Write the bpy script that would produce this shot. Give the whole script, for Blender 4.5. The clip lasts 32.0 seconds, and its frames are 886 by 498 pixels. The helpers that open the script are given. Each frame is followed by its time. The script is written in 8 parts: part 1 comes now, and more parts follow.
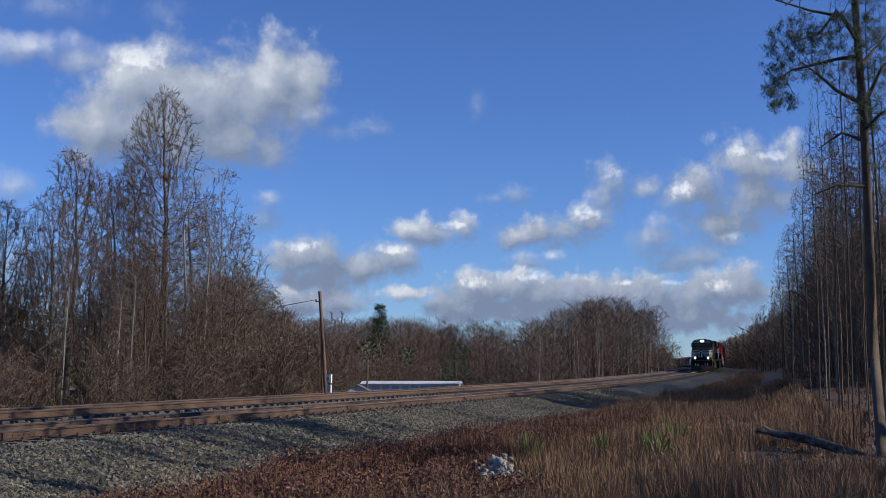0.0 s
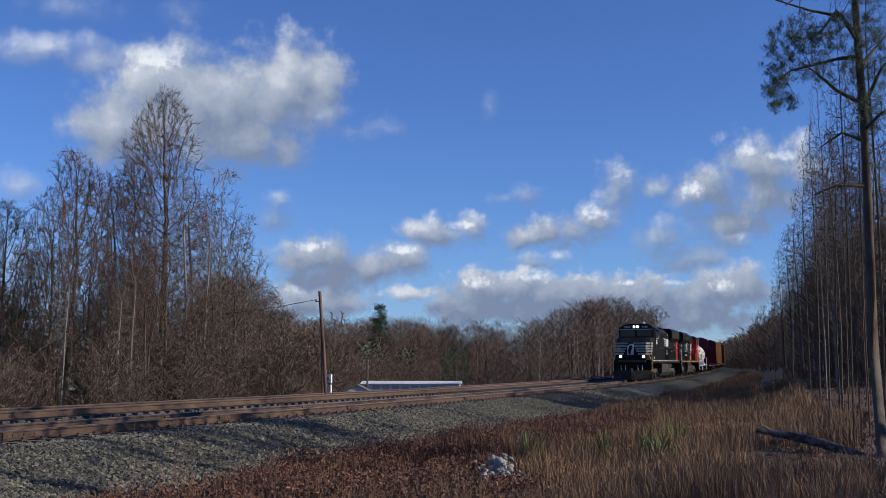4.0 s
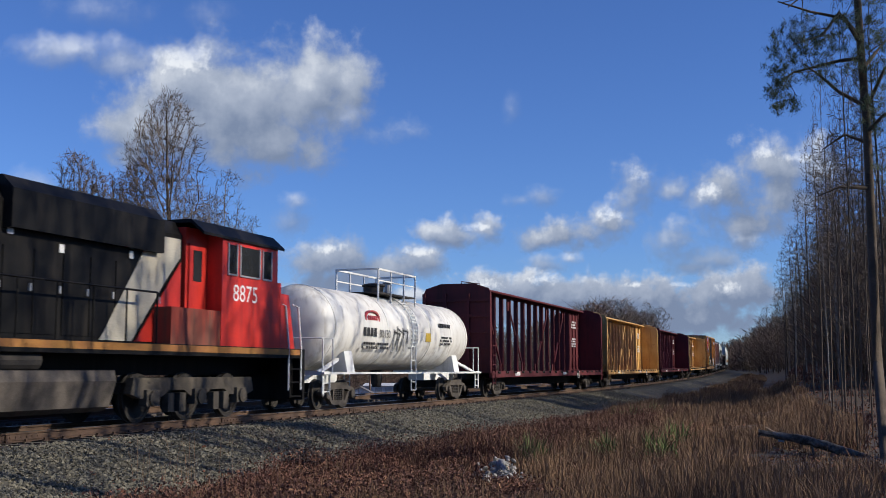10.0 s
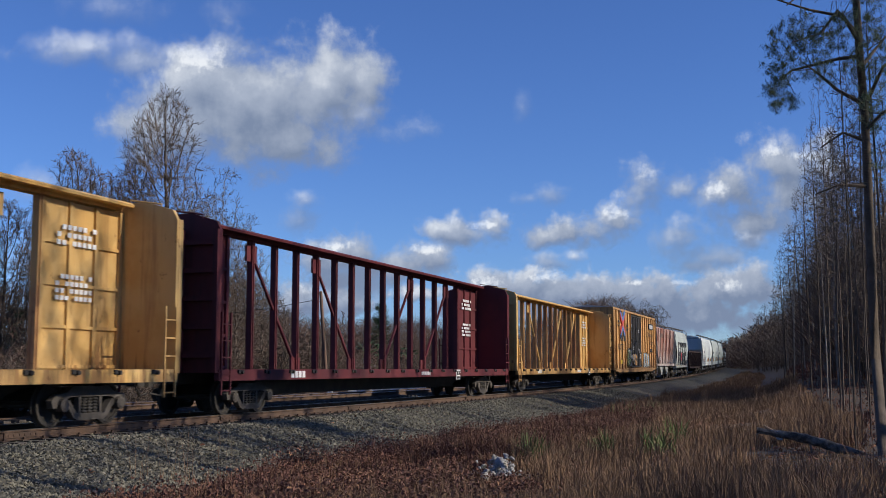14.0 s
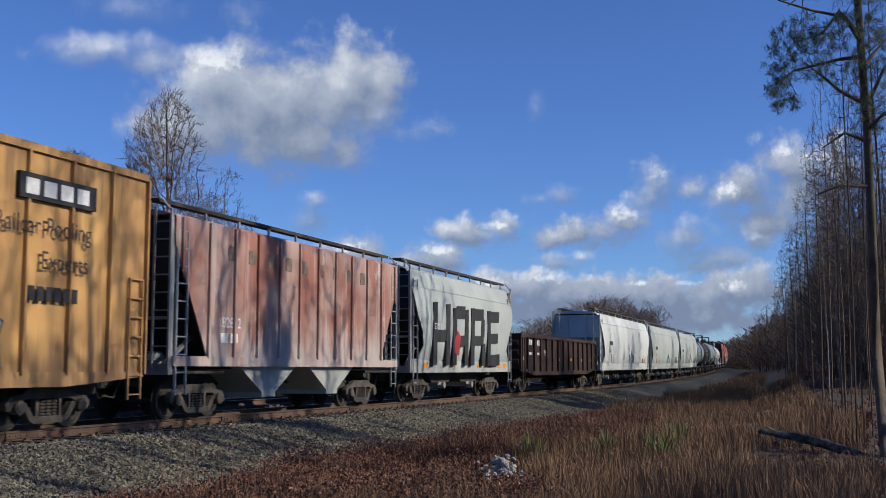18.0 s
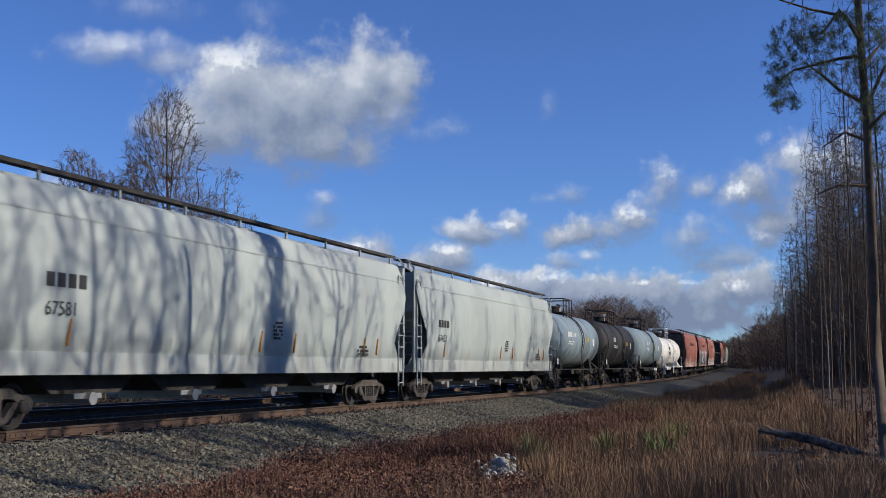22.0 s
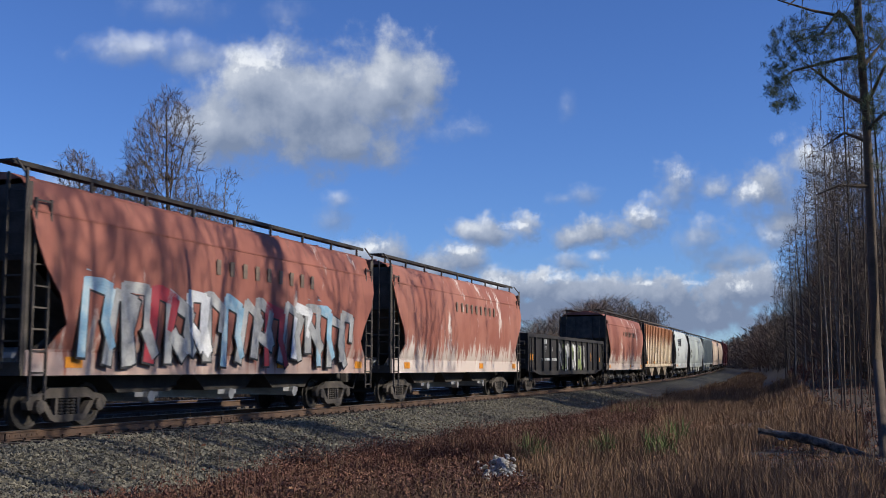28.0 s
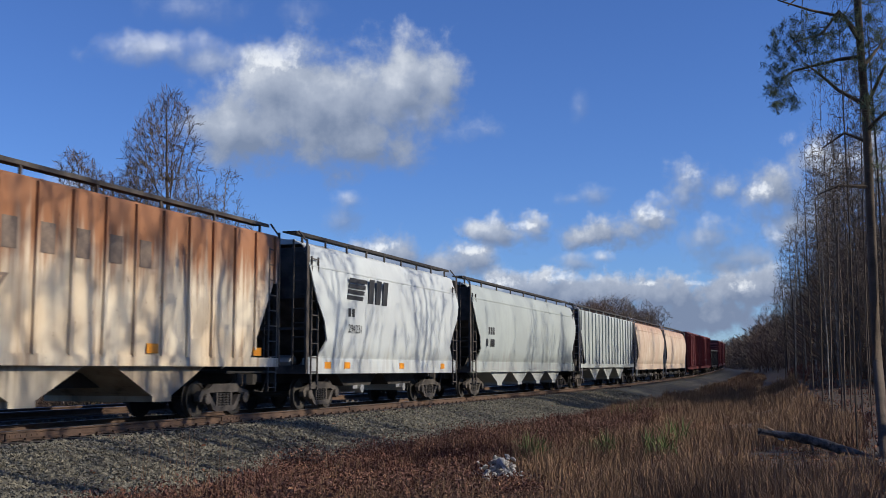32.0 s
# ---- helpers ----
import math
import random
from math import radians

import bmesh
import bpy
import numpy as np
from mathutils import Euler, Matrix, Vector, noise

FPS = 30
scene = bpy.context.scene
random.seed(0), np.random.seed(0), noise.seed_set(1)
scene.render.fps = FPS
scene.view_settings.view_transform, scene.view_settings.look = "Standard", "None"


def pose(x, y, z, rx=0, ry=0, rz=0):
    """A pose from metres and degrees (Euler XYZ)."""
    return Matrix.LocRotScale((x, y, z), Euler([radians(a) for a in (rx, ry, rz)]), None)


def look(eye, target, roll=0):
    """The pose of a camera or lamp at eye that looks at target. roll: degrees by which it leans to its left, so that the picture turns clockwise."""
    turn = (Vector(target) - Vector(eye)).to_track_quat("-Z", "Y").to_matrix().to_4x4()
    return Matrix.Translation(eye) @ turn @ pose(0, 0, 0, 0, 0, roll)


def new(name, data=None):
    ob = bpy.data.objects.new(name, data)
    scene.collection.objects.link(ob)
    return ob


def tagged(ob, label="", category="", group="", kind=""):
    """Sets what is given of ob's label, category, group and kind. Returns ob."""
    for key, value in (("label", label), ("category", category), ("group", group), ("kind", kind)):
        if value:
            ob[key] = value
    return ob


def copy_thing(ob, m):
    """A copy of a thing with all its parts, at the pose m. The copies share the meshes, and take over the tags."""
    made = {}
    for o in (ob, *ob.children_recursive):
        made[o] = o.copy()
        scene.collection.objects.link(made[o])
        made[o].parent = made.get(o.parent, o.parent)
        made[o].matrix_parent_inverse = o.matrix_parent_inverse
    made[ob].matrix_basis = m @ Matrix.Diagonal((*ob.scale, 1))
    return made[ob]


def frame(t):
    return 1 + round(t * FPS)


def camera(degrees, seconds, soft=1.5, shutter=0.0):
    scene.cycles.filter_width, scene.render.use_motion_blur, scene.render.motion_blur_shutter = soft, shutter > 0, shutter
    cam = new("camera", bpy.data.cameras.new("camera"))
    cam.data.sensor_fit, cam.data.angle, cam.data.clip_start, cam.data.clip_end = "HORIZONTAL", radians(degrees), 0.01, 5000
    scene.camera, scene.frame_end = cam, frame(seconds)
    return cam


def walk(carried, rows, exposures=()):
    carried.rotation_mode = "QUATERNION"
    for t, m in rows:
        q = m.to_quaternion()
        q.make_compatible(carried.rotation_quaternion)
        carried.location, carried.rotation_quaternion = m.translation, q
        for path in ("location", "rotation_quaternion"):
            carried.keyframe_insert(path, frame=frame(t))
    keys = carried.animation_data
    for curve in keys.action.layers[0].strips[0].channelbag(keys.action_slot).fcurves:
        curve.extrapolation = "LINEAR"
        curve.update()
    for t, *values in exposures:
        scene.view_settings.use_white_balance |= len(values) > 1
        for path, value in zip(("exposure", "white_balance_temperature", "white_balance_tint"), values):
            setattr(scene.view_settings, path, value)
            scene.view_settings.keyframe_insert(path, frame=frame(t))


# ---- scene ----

# ---------------------------------------------------------------- camera
cam = camera(43.64, 32.0, soft=0.9, shutter=0.1)
EYE = Vector((14.62, 0.0, 1.09))
YAW, PITCH = 19.12, 6.19


def aim(dx=0.0, dy=0.0):
    """The camera's pose with the picture's content moved by a hair, as on a tripod in the wind."""
    k = math.degrees(1 / 1958)
    a, b = radians(YAW + dx * k), radians(PITCH + dy * k)
    return look(EYE, EYE + Vector((-math.sin(a) * math.cos(b), math.cos(a) * math.cos(b), math.sin(b))) * 50)


walk(cam, [(t, aim(dx, dy)) for t, dx, dy in (
    (0, 0, 0), (3.5, 0, 0), (6, 1.5, 0), (8, 2.5, 0.5), (9, 3.5, 2.5), (10, 4.5, 3.5), (11, 3.5, 2.5), (12.2, 1.5, 1),
    (13.2, 0.5, 0), (14.5, 3, 0), (17, 4.5, 1), (22, 4.5, -0.3), (24, 4.5, 0.7), (25.2, 4.5, 2.5), (28, 4, 0.6),
    (29.5, 3, 0.5), (31, 4.2, 3), (32, 4, 1))])

# ---------------------------------------------------------------- sky, sun
SUN_DIR = Vector((0.99, 0.10, 0.0)).normalized()
SUN_EL = radians(28)
world = bpy.data.worlds.new("sky")
scene.world = world
world.use_nodes = True
wn = world.node_tree.nodes
sky = wn.new("ShaderNodeTexSky")
sky.sky_type = "NISHITA"
sky.sun_disc = False
sky.sun_elevation = SUN_EL
sky.sun_rotation = math.atan2(SUN_DIR.x, SUN_DIR.y)
sky.altitude = 200
sky.air_density = 1.0
sky.dust_density = 0.0
sky.ozone_density = 3.0
wn["Background"].inputs["Strength"].default_value = 0.094
deep = wn.new("ShaderNodeMix")
deep.data_type, deep.blend_type = "RGBA", "MULTIPLY"
deep.inputs["Factor"].default_value = 1.0
deep.inputs["B"].default_value = (0.57, 0.80, 1.33, 1)
world.node_tree.links.new(sky.outputs[0], deep.inputs["A"])
world.node_tree.links.new(deep.outputs["Result"], wn["Background"].inputs["Color"])
sun = new("sun", bpy.data.lights.new("sun", "SUN"))
sun.data.energy = 4.9
sun.data.angle = radians(0.53)
sun.data.color = (1.0, 0.92, 0.80)
sun.matrix_world = look(SUN_DIR * 100 + Vector((0, 0, 100 * math.tan(SUN_EL))), (0, 0, 0))
scene.view_settings.exposure = 0.0

# ---------------------------------------------------------------- the railway's line
CURVE_AT, CURVE_R = 46.9, 2497.0


def rise(s):
    u = max(min(s, 180.0) - 30.0, 0.0)
    z = 0.4025e-4 * u * u
    if s > 180:
        z += 0.01208 * 80 * (1 - math.exp(-(s - 180) / 80))
    return z


def line(s, off=0.0, up=0.0):
    """A point beside the track's middle line, s metres along it, and its heading in radians."""
    th = max(s - CURVE_AT, 0.0) / CURVE_R
    x = -CURVE_R * (1 - math.cos(th)) + off * math.cos(th)
    y = min(s, CURVE_AT) + CURVE_R * math.sin(th) + off * math.sin(th)
    return Vector((x, y, rise(s) + up)), th


SPEEDS = ((0, 18.83), (6, 18.50), (14, 17.91), (22, 18.88), (30, 19.67), (32, 19.67))


def run_at(t):
    """How far the train has gone after t seconds."""
    d = 0.0
    for (t0, v0), (t1, v1) in zip(SPEEDS, SPEEDS[1:]):
        if t <= t0:
            break
        e = min(t, t1)
        ve = v0 + (v1 - v0) * (e - t0) / (t1 - t0)
        d += (e - t0) * (v0 + ve) / 2
    return d


# ---------------------------------------------------------------- mesh helpers
class Geo:
    """Collects corners and faces of one mesh."""

    def __init__(self):
        self.v, self.f, self.smooth = [], [], False

    def box(self, x0, x1, y0, y1, z0, z1):
        n = len(self.v)
        self.v += [(x, y, z) for z in (z0, z1) for x, y in ((x0, y0), (x1, y0), (x1, y1), (x0, y1))]
        self.f += [tuple(n + i for i in q) for q in ((3, 2, 1, 0), (4, 5, 6, 7), (0, 1, 5, 4), (1, 2, 6, 5), (2, 3, 7, 6), (3, 0, 4, 7))]
        return self

    def prism(self, prof, a0, a1, axis="y", top=None):
        """A closed outline carried along an axis; y: outline in x, z; x: in y, z; z: in x, y. top: another outline at the far end."""
        n, k = len(self.v), len(prof)

        def at(p, a):
            return (p[0], a, p[1]) if axis == "y" else (a, p[0], p[1]) if axis == "x" else (p[0], p[1], a)
        self.v += [at(p, a0) for p in prof] + [at(p, a1) for p in (top or prof)]
        self.f += [(n + i, n + (i + 1) % k, n + k + (i + 1) % k, n + k + i) for i in range(k)]
        self.f += [tuple(n + k - 1 - i for i in range(k)), tuple(n + k + i for i in range(k))]
        return self

    def tube(self, pts, r, k=5, r1=None, caps=True):
        """A round bar along points, tapering from r to r1."""
        r1 = r if r1 is None else r1
        pts = [Vector(p) for p in pts]
        n0, m = len(self.v), len(pts)
        for i, p in enumerate(pts):
            d = (pts[min(i + 1, m - 1)] - pts[max(i - 1, 0)]).normalized()
            a = d.cross(Vector((0, 0, 1)) if abs(d.z) < 0.9 else Vector((1, 0, 0))).normalized()
            b = d.cross(a)
            rr = r + (r1 - r) * i / max(m - 1, 1)
            self.v += [tuple(p + (a * math.cos(2 * math.pi * j / k) + b * math.sin(2 * math.pi * j / k)) * rr) for j in range(k)]
        for i in range(m - 1):
            for j in range(k):
                a, b = n0 + i * k + j, n0 + i * k + (j + 1) % k
                self.f.append((a, b, b + k, a + k))
        if caps:
            self.f += [tuple(n0 + k - 1 - j for j in range(k)), tuple(n0 + (m - 1) * k + j for j in range(k))]
        return self

    def bar(self, p0, p1, w, h=None):
        """A square bar between two points."""
        h = h or w
        p0, p1 = Vector(p0), Vector(p1)
        d = (p1 - p0).normalized()
        a = d.cross(Vector((0, 0, 1)) if abs(d.z) < 0.95 else Vector((0, 1, 0))).normalized()
        b = a.cross(d)
        n = len(self.v)
        for p in (p0, p1):
            self.v += [tuple(p + a * i * w / 2 + b * j * h / 2) for i, j in ((-1, -1), (1, -1), (1, 1), (-1, 1))]
        self.f += [tuple(n + i for i in q) for q in ((3, 2, 1, 0), (4, 5, 6, 7), (0, 1, 5, 4), (1, 2, 6, 5), (2, 3, 7, 6), (3, 0, 4, 7))]
        return self

    def face(self, *pts):
        n = len(self.v)
        self.v += [tuple(p) for p in pts]
        self.f.append(tuple(range(n, n + len(pts))))
        return self

    def lathe(self, prof, axis="y", k=24, c=(0, 0, 0)):
        """A turned body: outline of (along, radius) round an axis through c."""
        n, m = len(self.v), len(prof)
        for a, r in prof:
            for j in range(k):
                u, w = r * math.cos(2 * math.pi * j / k), r * math.sin(2 * math.pi * j / k)
                self.v.append((c[0] + u, c[1] + a, c[2] + w) if axis == "y" else (c[0] + a, c[1] + u, c[2] + w) if axis == "x" else (c[0] + u, c[1] + w, c[2] + a))
        for i in range(m - 1):
            for j in range(k):
                a, b = n + i * k + j, n + i * k + (j + 1) % k
                self.f.append((a, b, b + k, a + k))
        self.f += [tuple(n + k - 1 - j for j in range(k)), tuple(n + (m - 1) * k + j for j in range(k))]
        return self

    def mesh(self, name, material, smooth=0.0):
        me = bpy.data.meshes.new(name)
        me.from_pydata(self.v, [], self.f)
        if material:
            me.materials.append(material)
        bm = bmesh.new()
        bm.from_mesh(me)
        bmesh.ops.recalc_face_normals(bm, faces=bm.faces)
        if smooth:
            for f in bm.faces:
                f.smooth = True
            for e in bm.edges:
                if len(e.link_faces) == 2 and e.calc_face_angle(0) > smooth:
                    e.smooth = False
        bm.to_mesh(me)
        bm.free()
        return me


def part(name, geo, material, parent, label="", smooth=0.0, at=None):
    """One mesh object under a thing or a part."""
    me = geo if isinstance(geo, bpy.types.Mesh) else geo.mesh(name, material, smooth)
    ob = new(name, me)
    ob.parent = parent
    if at is not None:
        ob.matrix_basis = at
    if label:
        ob["label"] = label
    return ob


def thing(name, label, category, group="", kind="", m=None):
    ob = new(name)
    ob.empty_display_size = 0.2
    if m is not None:
        ob.matrix_basis = m
    return tagged(ob, label, category, group, kind)


# ---------------------------------------------------------------- materials
def mat(name, col, col2=None, rough=0.7, metal=0.0, scale=1.5, fine=30.0, bump=0.15, streak=0.0, dirt=None, dirt_amt=0.45, rnd=0.0, spec=0.5, grit=0.22):
    """A painted or natural surface: two colours mixed by a broad and a fine noise, vertical streaks of dirt, fine relief."""
    m = bpy.data.materials.new(name)
    m.use_nodes = True
    nt = m.node_tree
    n, l = nt.nodes, nt.links
    b = n["Principled BSDF"]
    b.inputs["Roughness"].default_value, b.inputs["Metallic"].default_value = rough, metal
    b.inputs["Specular IOR Level"].default_value = spec
    tc = n.new("ShaderNodeTexCoord")
    col2 = col2 or tuple(c * 0.7 for c in col)

    def noise_tex(s, detail=4, vec=None):
        t = n.new("ShaderNodeTexNoise")
        t.inputs["Scale"].default_value, t.inputs["Detail"].default_value = s, detail
        l.new(vec or tc.outputs["Object"], t.inputs["Vector"])
        return t.outputs["Fac"]

    def ramp(fac, lo, hi):
        r = n.new("ShaderNodeMapRange")
        r.inputs["From Min"].default_value, r.inputs["From Max"].default_value = lo, hi
        l.new(fac, r.inputs["Value"])
        return r.outputs["Result"]

    def mix(fac, a, c, mode="MIX"):
        x = n.new("ShaderNodeMix")
        x.data_type, x.blend_type = "RGBA", mode
        for sock, v in ((x.inputs["Factor"], fac), (x.inputs["A"], a), (x.inputs["B"], c)):
            if isinstance(v, bpy.types.NodeSocket):
                l.new(v, sock)
            elif isinstance(v, (int, float)):
                sock.default_value = v
            else:
                sock.default_value = (*v, 1)
        return x.outputs["Result"]
    c = mix(ramp(noise_tex(scale, 6), 0.35, 0.68), col, col2)
    f = noise_tex(fine, 3)
    c = mix(ramp(f, 0.3, 0.7), mix(grit, c, (0, 0, 0)), c)
    if streak:
        mp = n.new("ShaderNodeMapping")
        mp.inputs["Scale"].default_value = (3.0, 3.0, 0.25)
        l.new(tc.outputs["Object"], mp.inputs["Vector"])
        s = noise_tex(1.6, 5, mp.outputs["Vector"])
        c = mix(ramp(s, 0.62 - streak * 0.2, 0.85 - streak * 0.1), c, dirt or (0.05, 0.045, 0.04)) if dirt_amt >= 1 else mix(mul(n, l, ramp(s, 0.62 - streak * 0.25, 0.8 - streak * 0.1), dirt_amt), c, dirt or (0.05, 0.045, 0.04))
    if rnd:
        oi = n.new("ShaderNodeObjectInfo")
        hs = n.new("ShaderNodeHueSaturation")
        l.new(oi.outputs["Random"], mathn(n, l, "MULTIPLY_ADD", None, rnd, 1 - rnd / 2, hs.inputs["Value"]))
        l.new(c, hs.inputs["Color"])
        c = hs.outputs["Color"]
    l.new(c, b.inputs["Base Color"])
    if bump:
        bp = n.new("ShaderNodeBump")
        bp.inputs["Strength"].default_value, bp.inputs["Distance"].default_value = bump, 0.02
        l.new(f, bp.inputs["Height"])
        l.new(bp.outputs["Normal"], b.inputs["Normal"])
    return m


def mul(n, l, sock, k):
    x = n.new("ShaderNodeMath")
    x.operation = "MULTIPLY"
    x.use_clamp = True
    l.new(sock, x.inputs[0])
    x.inputs[1].default_value = k
    return x.outputs[0]


def mathn(n, l, op, a, b, c, out):
    """A maths node whose first input is returned, its result linked to out."""
    x = n.new("ShaderNodeMath")
    x.operation = op
    x.inputs[1].default_value = b
    x.inputs[2].default_value = c
    l.new(x.outputs[0], out)
    return x.inputs[0]


GRAVEL = mat("ballast_stone", (0.13, 0.12, 0.086), (0.075, 0.068, 0.049), 0.95, scale=0.6, fine=24, bump=1.0, grit=0.6)
STONE = mat("loose_stone", (0.25, 0.228, 0.165), (0.075, 0.068, 0.05), 0.9, scale=9, fine=40, bump=0.3)
SOIL = mat("soil", (0.085, 0.058, 0.036), (0.05, 0.036, 0.025), 0.95, scale=0.35, fine=9, bump=0.8)
RUST = mat("rail_rust", (0.125, 0.072, 0.043), (0.075, 0.046, 0.03), 0.8, scale=2, fine=30)
STEEL = mat("worn_steel", (0.55, 0.53, 0.5), (0.4, 0.38, 0.35), 0.35, 0.9, scale=3, fine=60, bump=0.05)
TIE = mat("creosoted_wood", (0.075, 0.06, 0.05), (0.12, 0.10, 0.085), 0.9, scale=3, fine=25, bump=0.5, rnd=0.5)
BARK = mat("bark", (0.115, 0.086, 0.062), (0.058, 0.044, 0.032), 0.95, scale=2, fine=25, bump=0.8, rnd=0.3)
BARK_PALE = mat("pale_bark", (0.30, 0.27, 0.23), (0.15, 0.13, 0.11), 0.9, scale=2, fine=18, bump=0.5, rnd=0.3)
TWIG = mat("twigs", (0.150, 0.108, 0.076), (0.088, 0.062, 0.044), 0.9, scale=0.5, fine=8, bump=0.0, rnd=0.35)
TWIG_RED = mat("reddish_twigs", (0.14, 0.080, 0.055), (0.085, 0.050, 0.036), 0.9, scale=0.5, fine=8, bump=0.0, rnd=0.35)
NEEDLE = mat("pine_needles", (0.055, 0.085, 0.03), (0.03, 0.05, 0.02), 0.8, scale=2, fine=20, bump=0.0, rnd=0.3)
GRASS = mat("dry_grass", (0.28, 0.168, 0.09), (0.12, 0.07, 0.04), 0.9, scale=0.7, fine=6, bump=0.0)
GRASS_RED = mat("red_brown_weeds", (0.15, 0.062, 0.04), (0.08, 0.036, 0.026), 0.9, scale=0.8, fine=8, bump=0.0)
GREEN = mat("green_weeds", (0.12, 0.16, 0.04), (0.07, 0.10, 0.03), 0.8, scale=2, fine=8, bump=0.0)
BLACK = mat("black_paint", (0.009, 0.009, 0.009), (0.015, 0.014, 0.013), 0.5, scale=1.2, fine=20, bump=0.04, streak=0.6, dirt=(0.038, 0.032, 0.025), dirt_amt=0.4, spec=0.1)
UNDER = mat("dirty_running_gear", (0.025, 0.022, 0.019), (0.05, 0.042, 0.034), 0.85, scale=2.5, fine=25, bump=0.3)

# ---------------------------------------------------------------- ground
def smooth01(a, b, x):
    t = min(max((x - a) / (b - a), 0.0), 1.0)
    return t * t * (3 - 2 * t)


def lie(u, s):
    """Height of the ground u metres to the side of the track's middle, s along it, above the rails there."""
    if u >= 0:
        z = -0.87 + 0.12 * smooth01(5, 8, u) + 0.35 * smooth01(9, 15, u) + 0.25 * smooth01(40, 75, s) * smooth01(6, 10, u)
        z += 1.2 * smooth01(18, 45, u) + 0.35 * smooth01(38, 58, s) * smooth01(11, 14, u)
        z += 0.5 * smooth01(60, 110, s) * smooth01(6, 10, u) + 0.6 * smooth01(38, 58, s) * smooth01(10.5, 13.5, u)
    else:
        z = -0.75 - 0.9 * (1 - smooth01(-11, -7.5, u)) - 2.8 * (1 - smooth01(-42, -13, u)) - 2.0 * (1 - smooth01(-160, -60, u)) + 6.5 * (1 - smooth01(-700, -300, u))
    z += noise.noise((u * 0.25, s * 0.25, 3.1)) * 0.10 * smooth01(5.5, 8, abs(u))
    return z


def land(u, s):
    p, th = line(s, u)
    return Vector((p.x, p.y, rise(s) + lie(u, s)))


US = [-1800, -1200, -800, -550, -380, -280, -200, -150, -110, -80, -60, -45, -34, -26, -20, -16, -13, -11, -9.5, -8, -6.5, -4, -2, 0, 2, 3.2, 3.8,
      4.4, 5, 5.6, 6.3, 7, 7.8, 8.6, 9.5, 10.5, 11.5, 12.5, 13.5, 14.6, 16, 18, 21, 25, 31, 40, 55, 80, 120, 200, 350, 700, 1500]
SS = [-1500, -700, -350, -180, -100, -60, -35, -20] + [i * 1.5 - 12 for i in range(60)] + [80 + i * 5 for i in range(25)] + [210, 230, 260, 300, 350, 420, 520, 650, 800, 1100, 1600, 2300]
g = Geo()
for s in SS:
    g.v += [tuple(land(u, s)) for u in US]
for i in range(len(SS) - 1):
    for j in range(len(US) - 1):
        a = i * len(US) + j
        g.f.append((a, a + 1, a + 1 + len(US), a + len(US)))
ground = tagged(new("ground", g.mesh("ground", SOIL, 3)), "brown soil with leaf litter beside the railway", "ground", kind="structure")

# ---------------------------------------------------------------- track
STATIONS = [-60, -40, -20] + [i * 4 for i in range(0, 60)] + [250 + i * 15 for i in range(46)]


def sweep(prof, off, up=0.0, closed=True):
    gg = Geo()
    k = len(prof)
    for s in STATIONS:
        for a, b in prof:
            gg.v.append(tuple(line(s, off + a, up + b)[0]))
    for i in range(len(STATIONS) - 1):
        for j in range(k if closed else k - 1):
            a, b = i * k + j, i * k + (j + 1) % k
            gg.f.append((a, b, b + k, a + k))
    return gg


RAIL_WEB = [(-0.07, -0.178), (0.07, -0.178), (0.07, -0.163), (0.012, -0.14), (0.010, -0.05), (0.036, -0.038), (0.036, -0.006), (-0.036, -0.006), (-0.036, -0.038), (-0.010, -0.05), (-0.012, -0.14), (-0.07, -0.163)]
RAIL_TOP = [(-0.036, -0.006), (0.036, -0.006), (0.030, 0.0), (-0.030, 0.0)]
SECOND = -4.35
for name, c, up, wide in (("near", 0.0, 0.0, 2.0), ("far", SECOND, 0.10, 1.9)):
    for side in (-0.753, 0.753):
        r = new("rail", sweep(RAIL_WEB, c + side, up).mesh("rail", RUST, 0.5))
        tagged(r, "rusty steel rail with a worn bright top", "rail", "rails", "structure")
        part("running_surface", sweep(RAIL_TOP, c + side, up), STEEL, r, "bright worn rail top")
bed = [(-7.6, -1.2), (-7.4, -0.85), (-6.3, -0.12), (-2.6, -0.16), (-1.7, -0.225), (1.9, -0.235), (2.4, -0.30), (3.5, -0.58), (4.6, -0.72), (6.3, -0.77), (6.6, -1.2)]
ballast = tagged(new("ballast_bed", sweep(bed, 0, 0, False).mesh("ballast_bed", GRAVEL, 3)), "grey crushed stone ballast with sloping shoulder", "ballast", kind="structure")

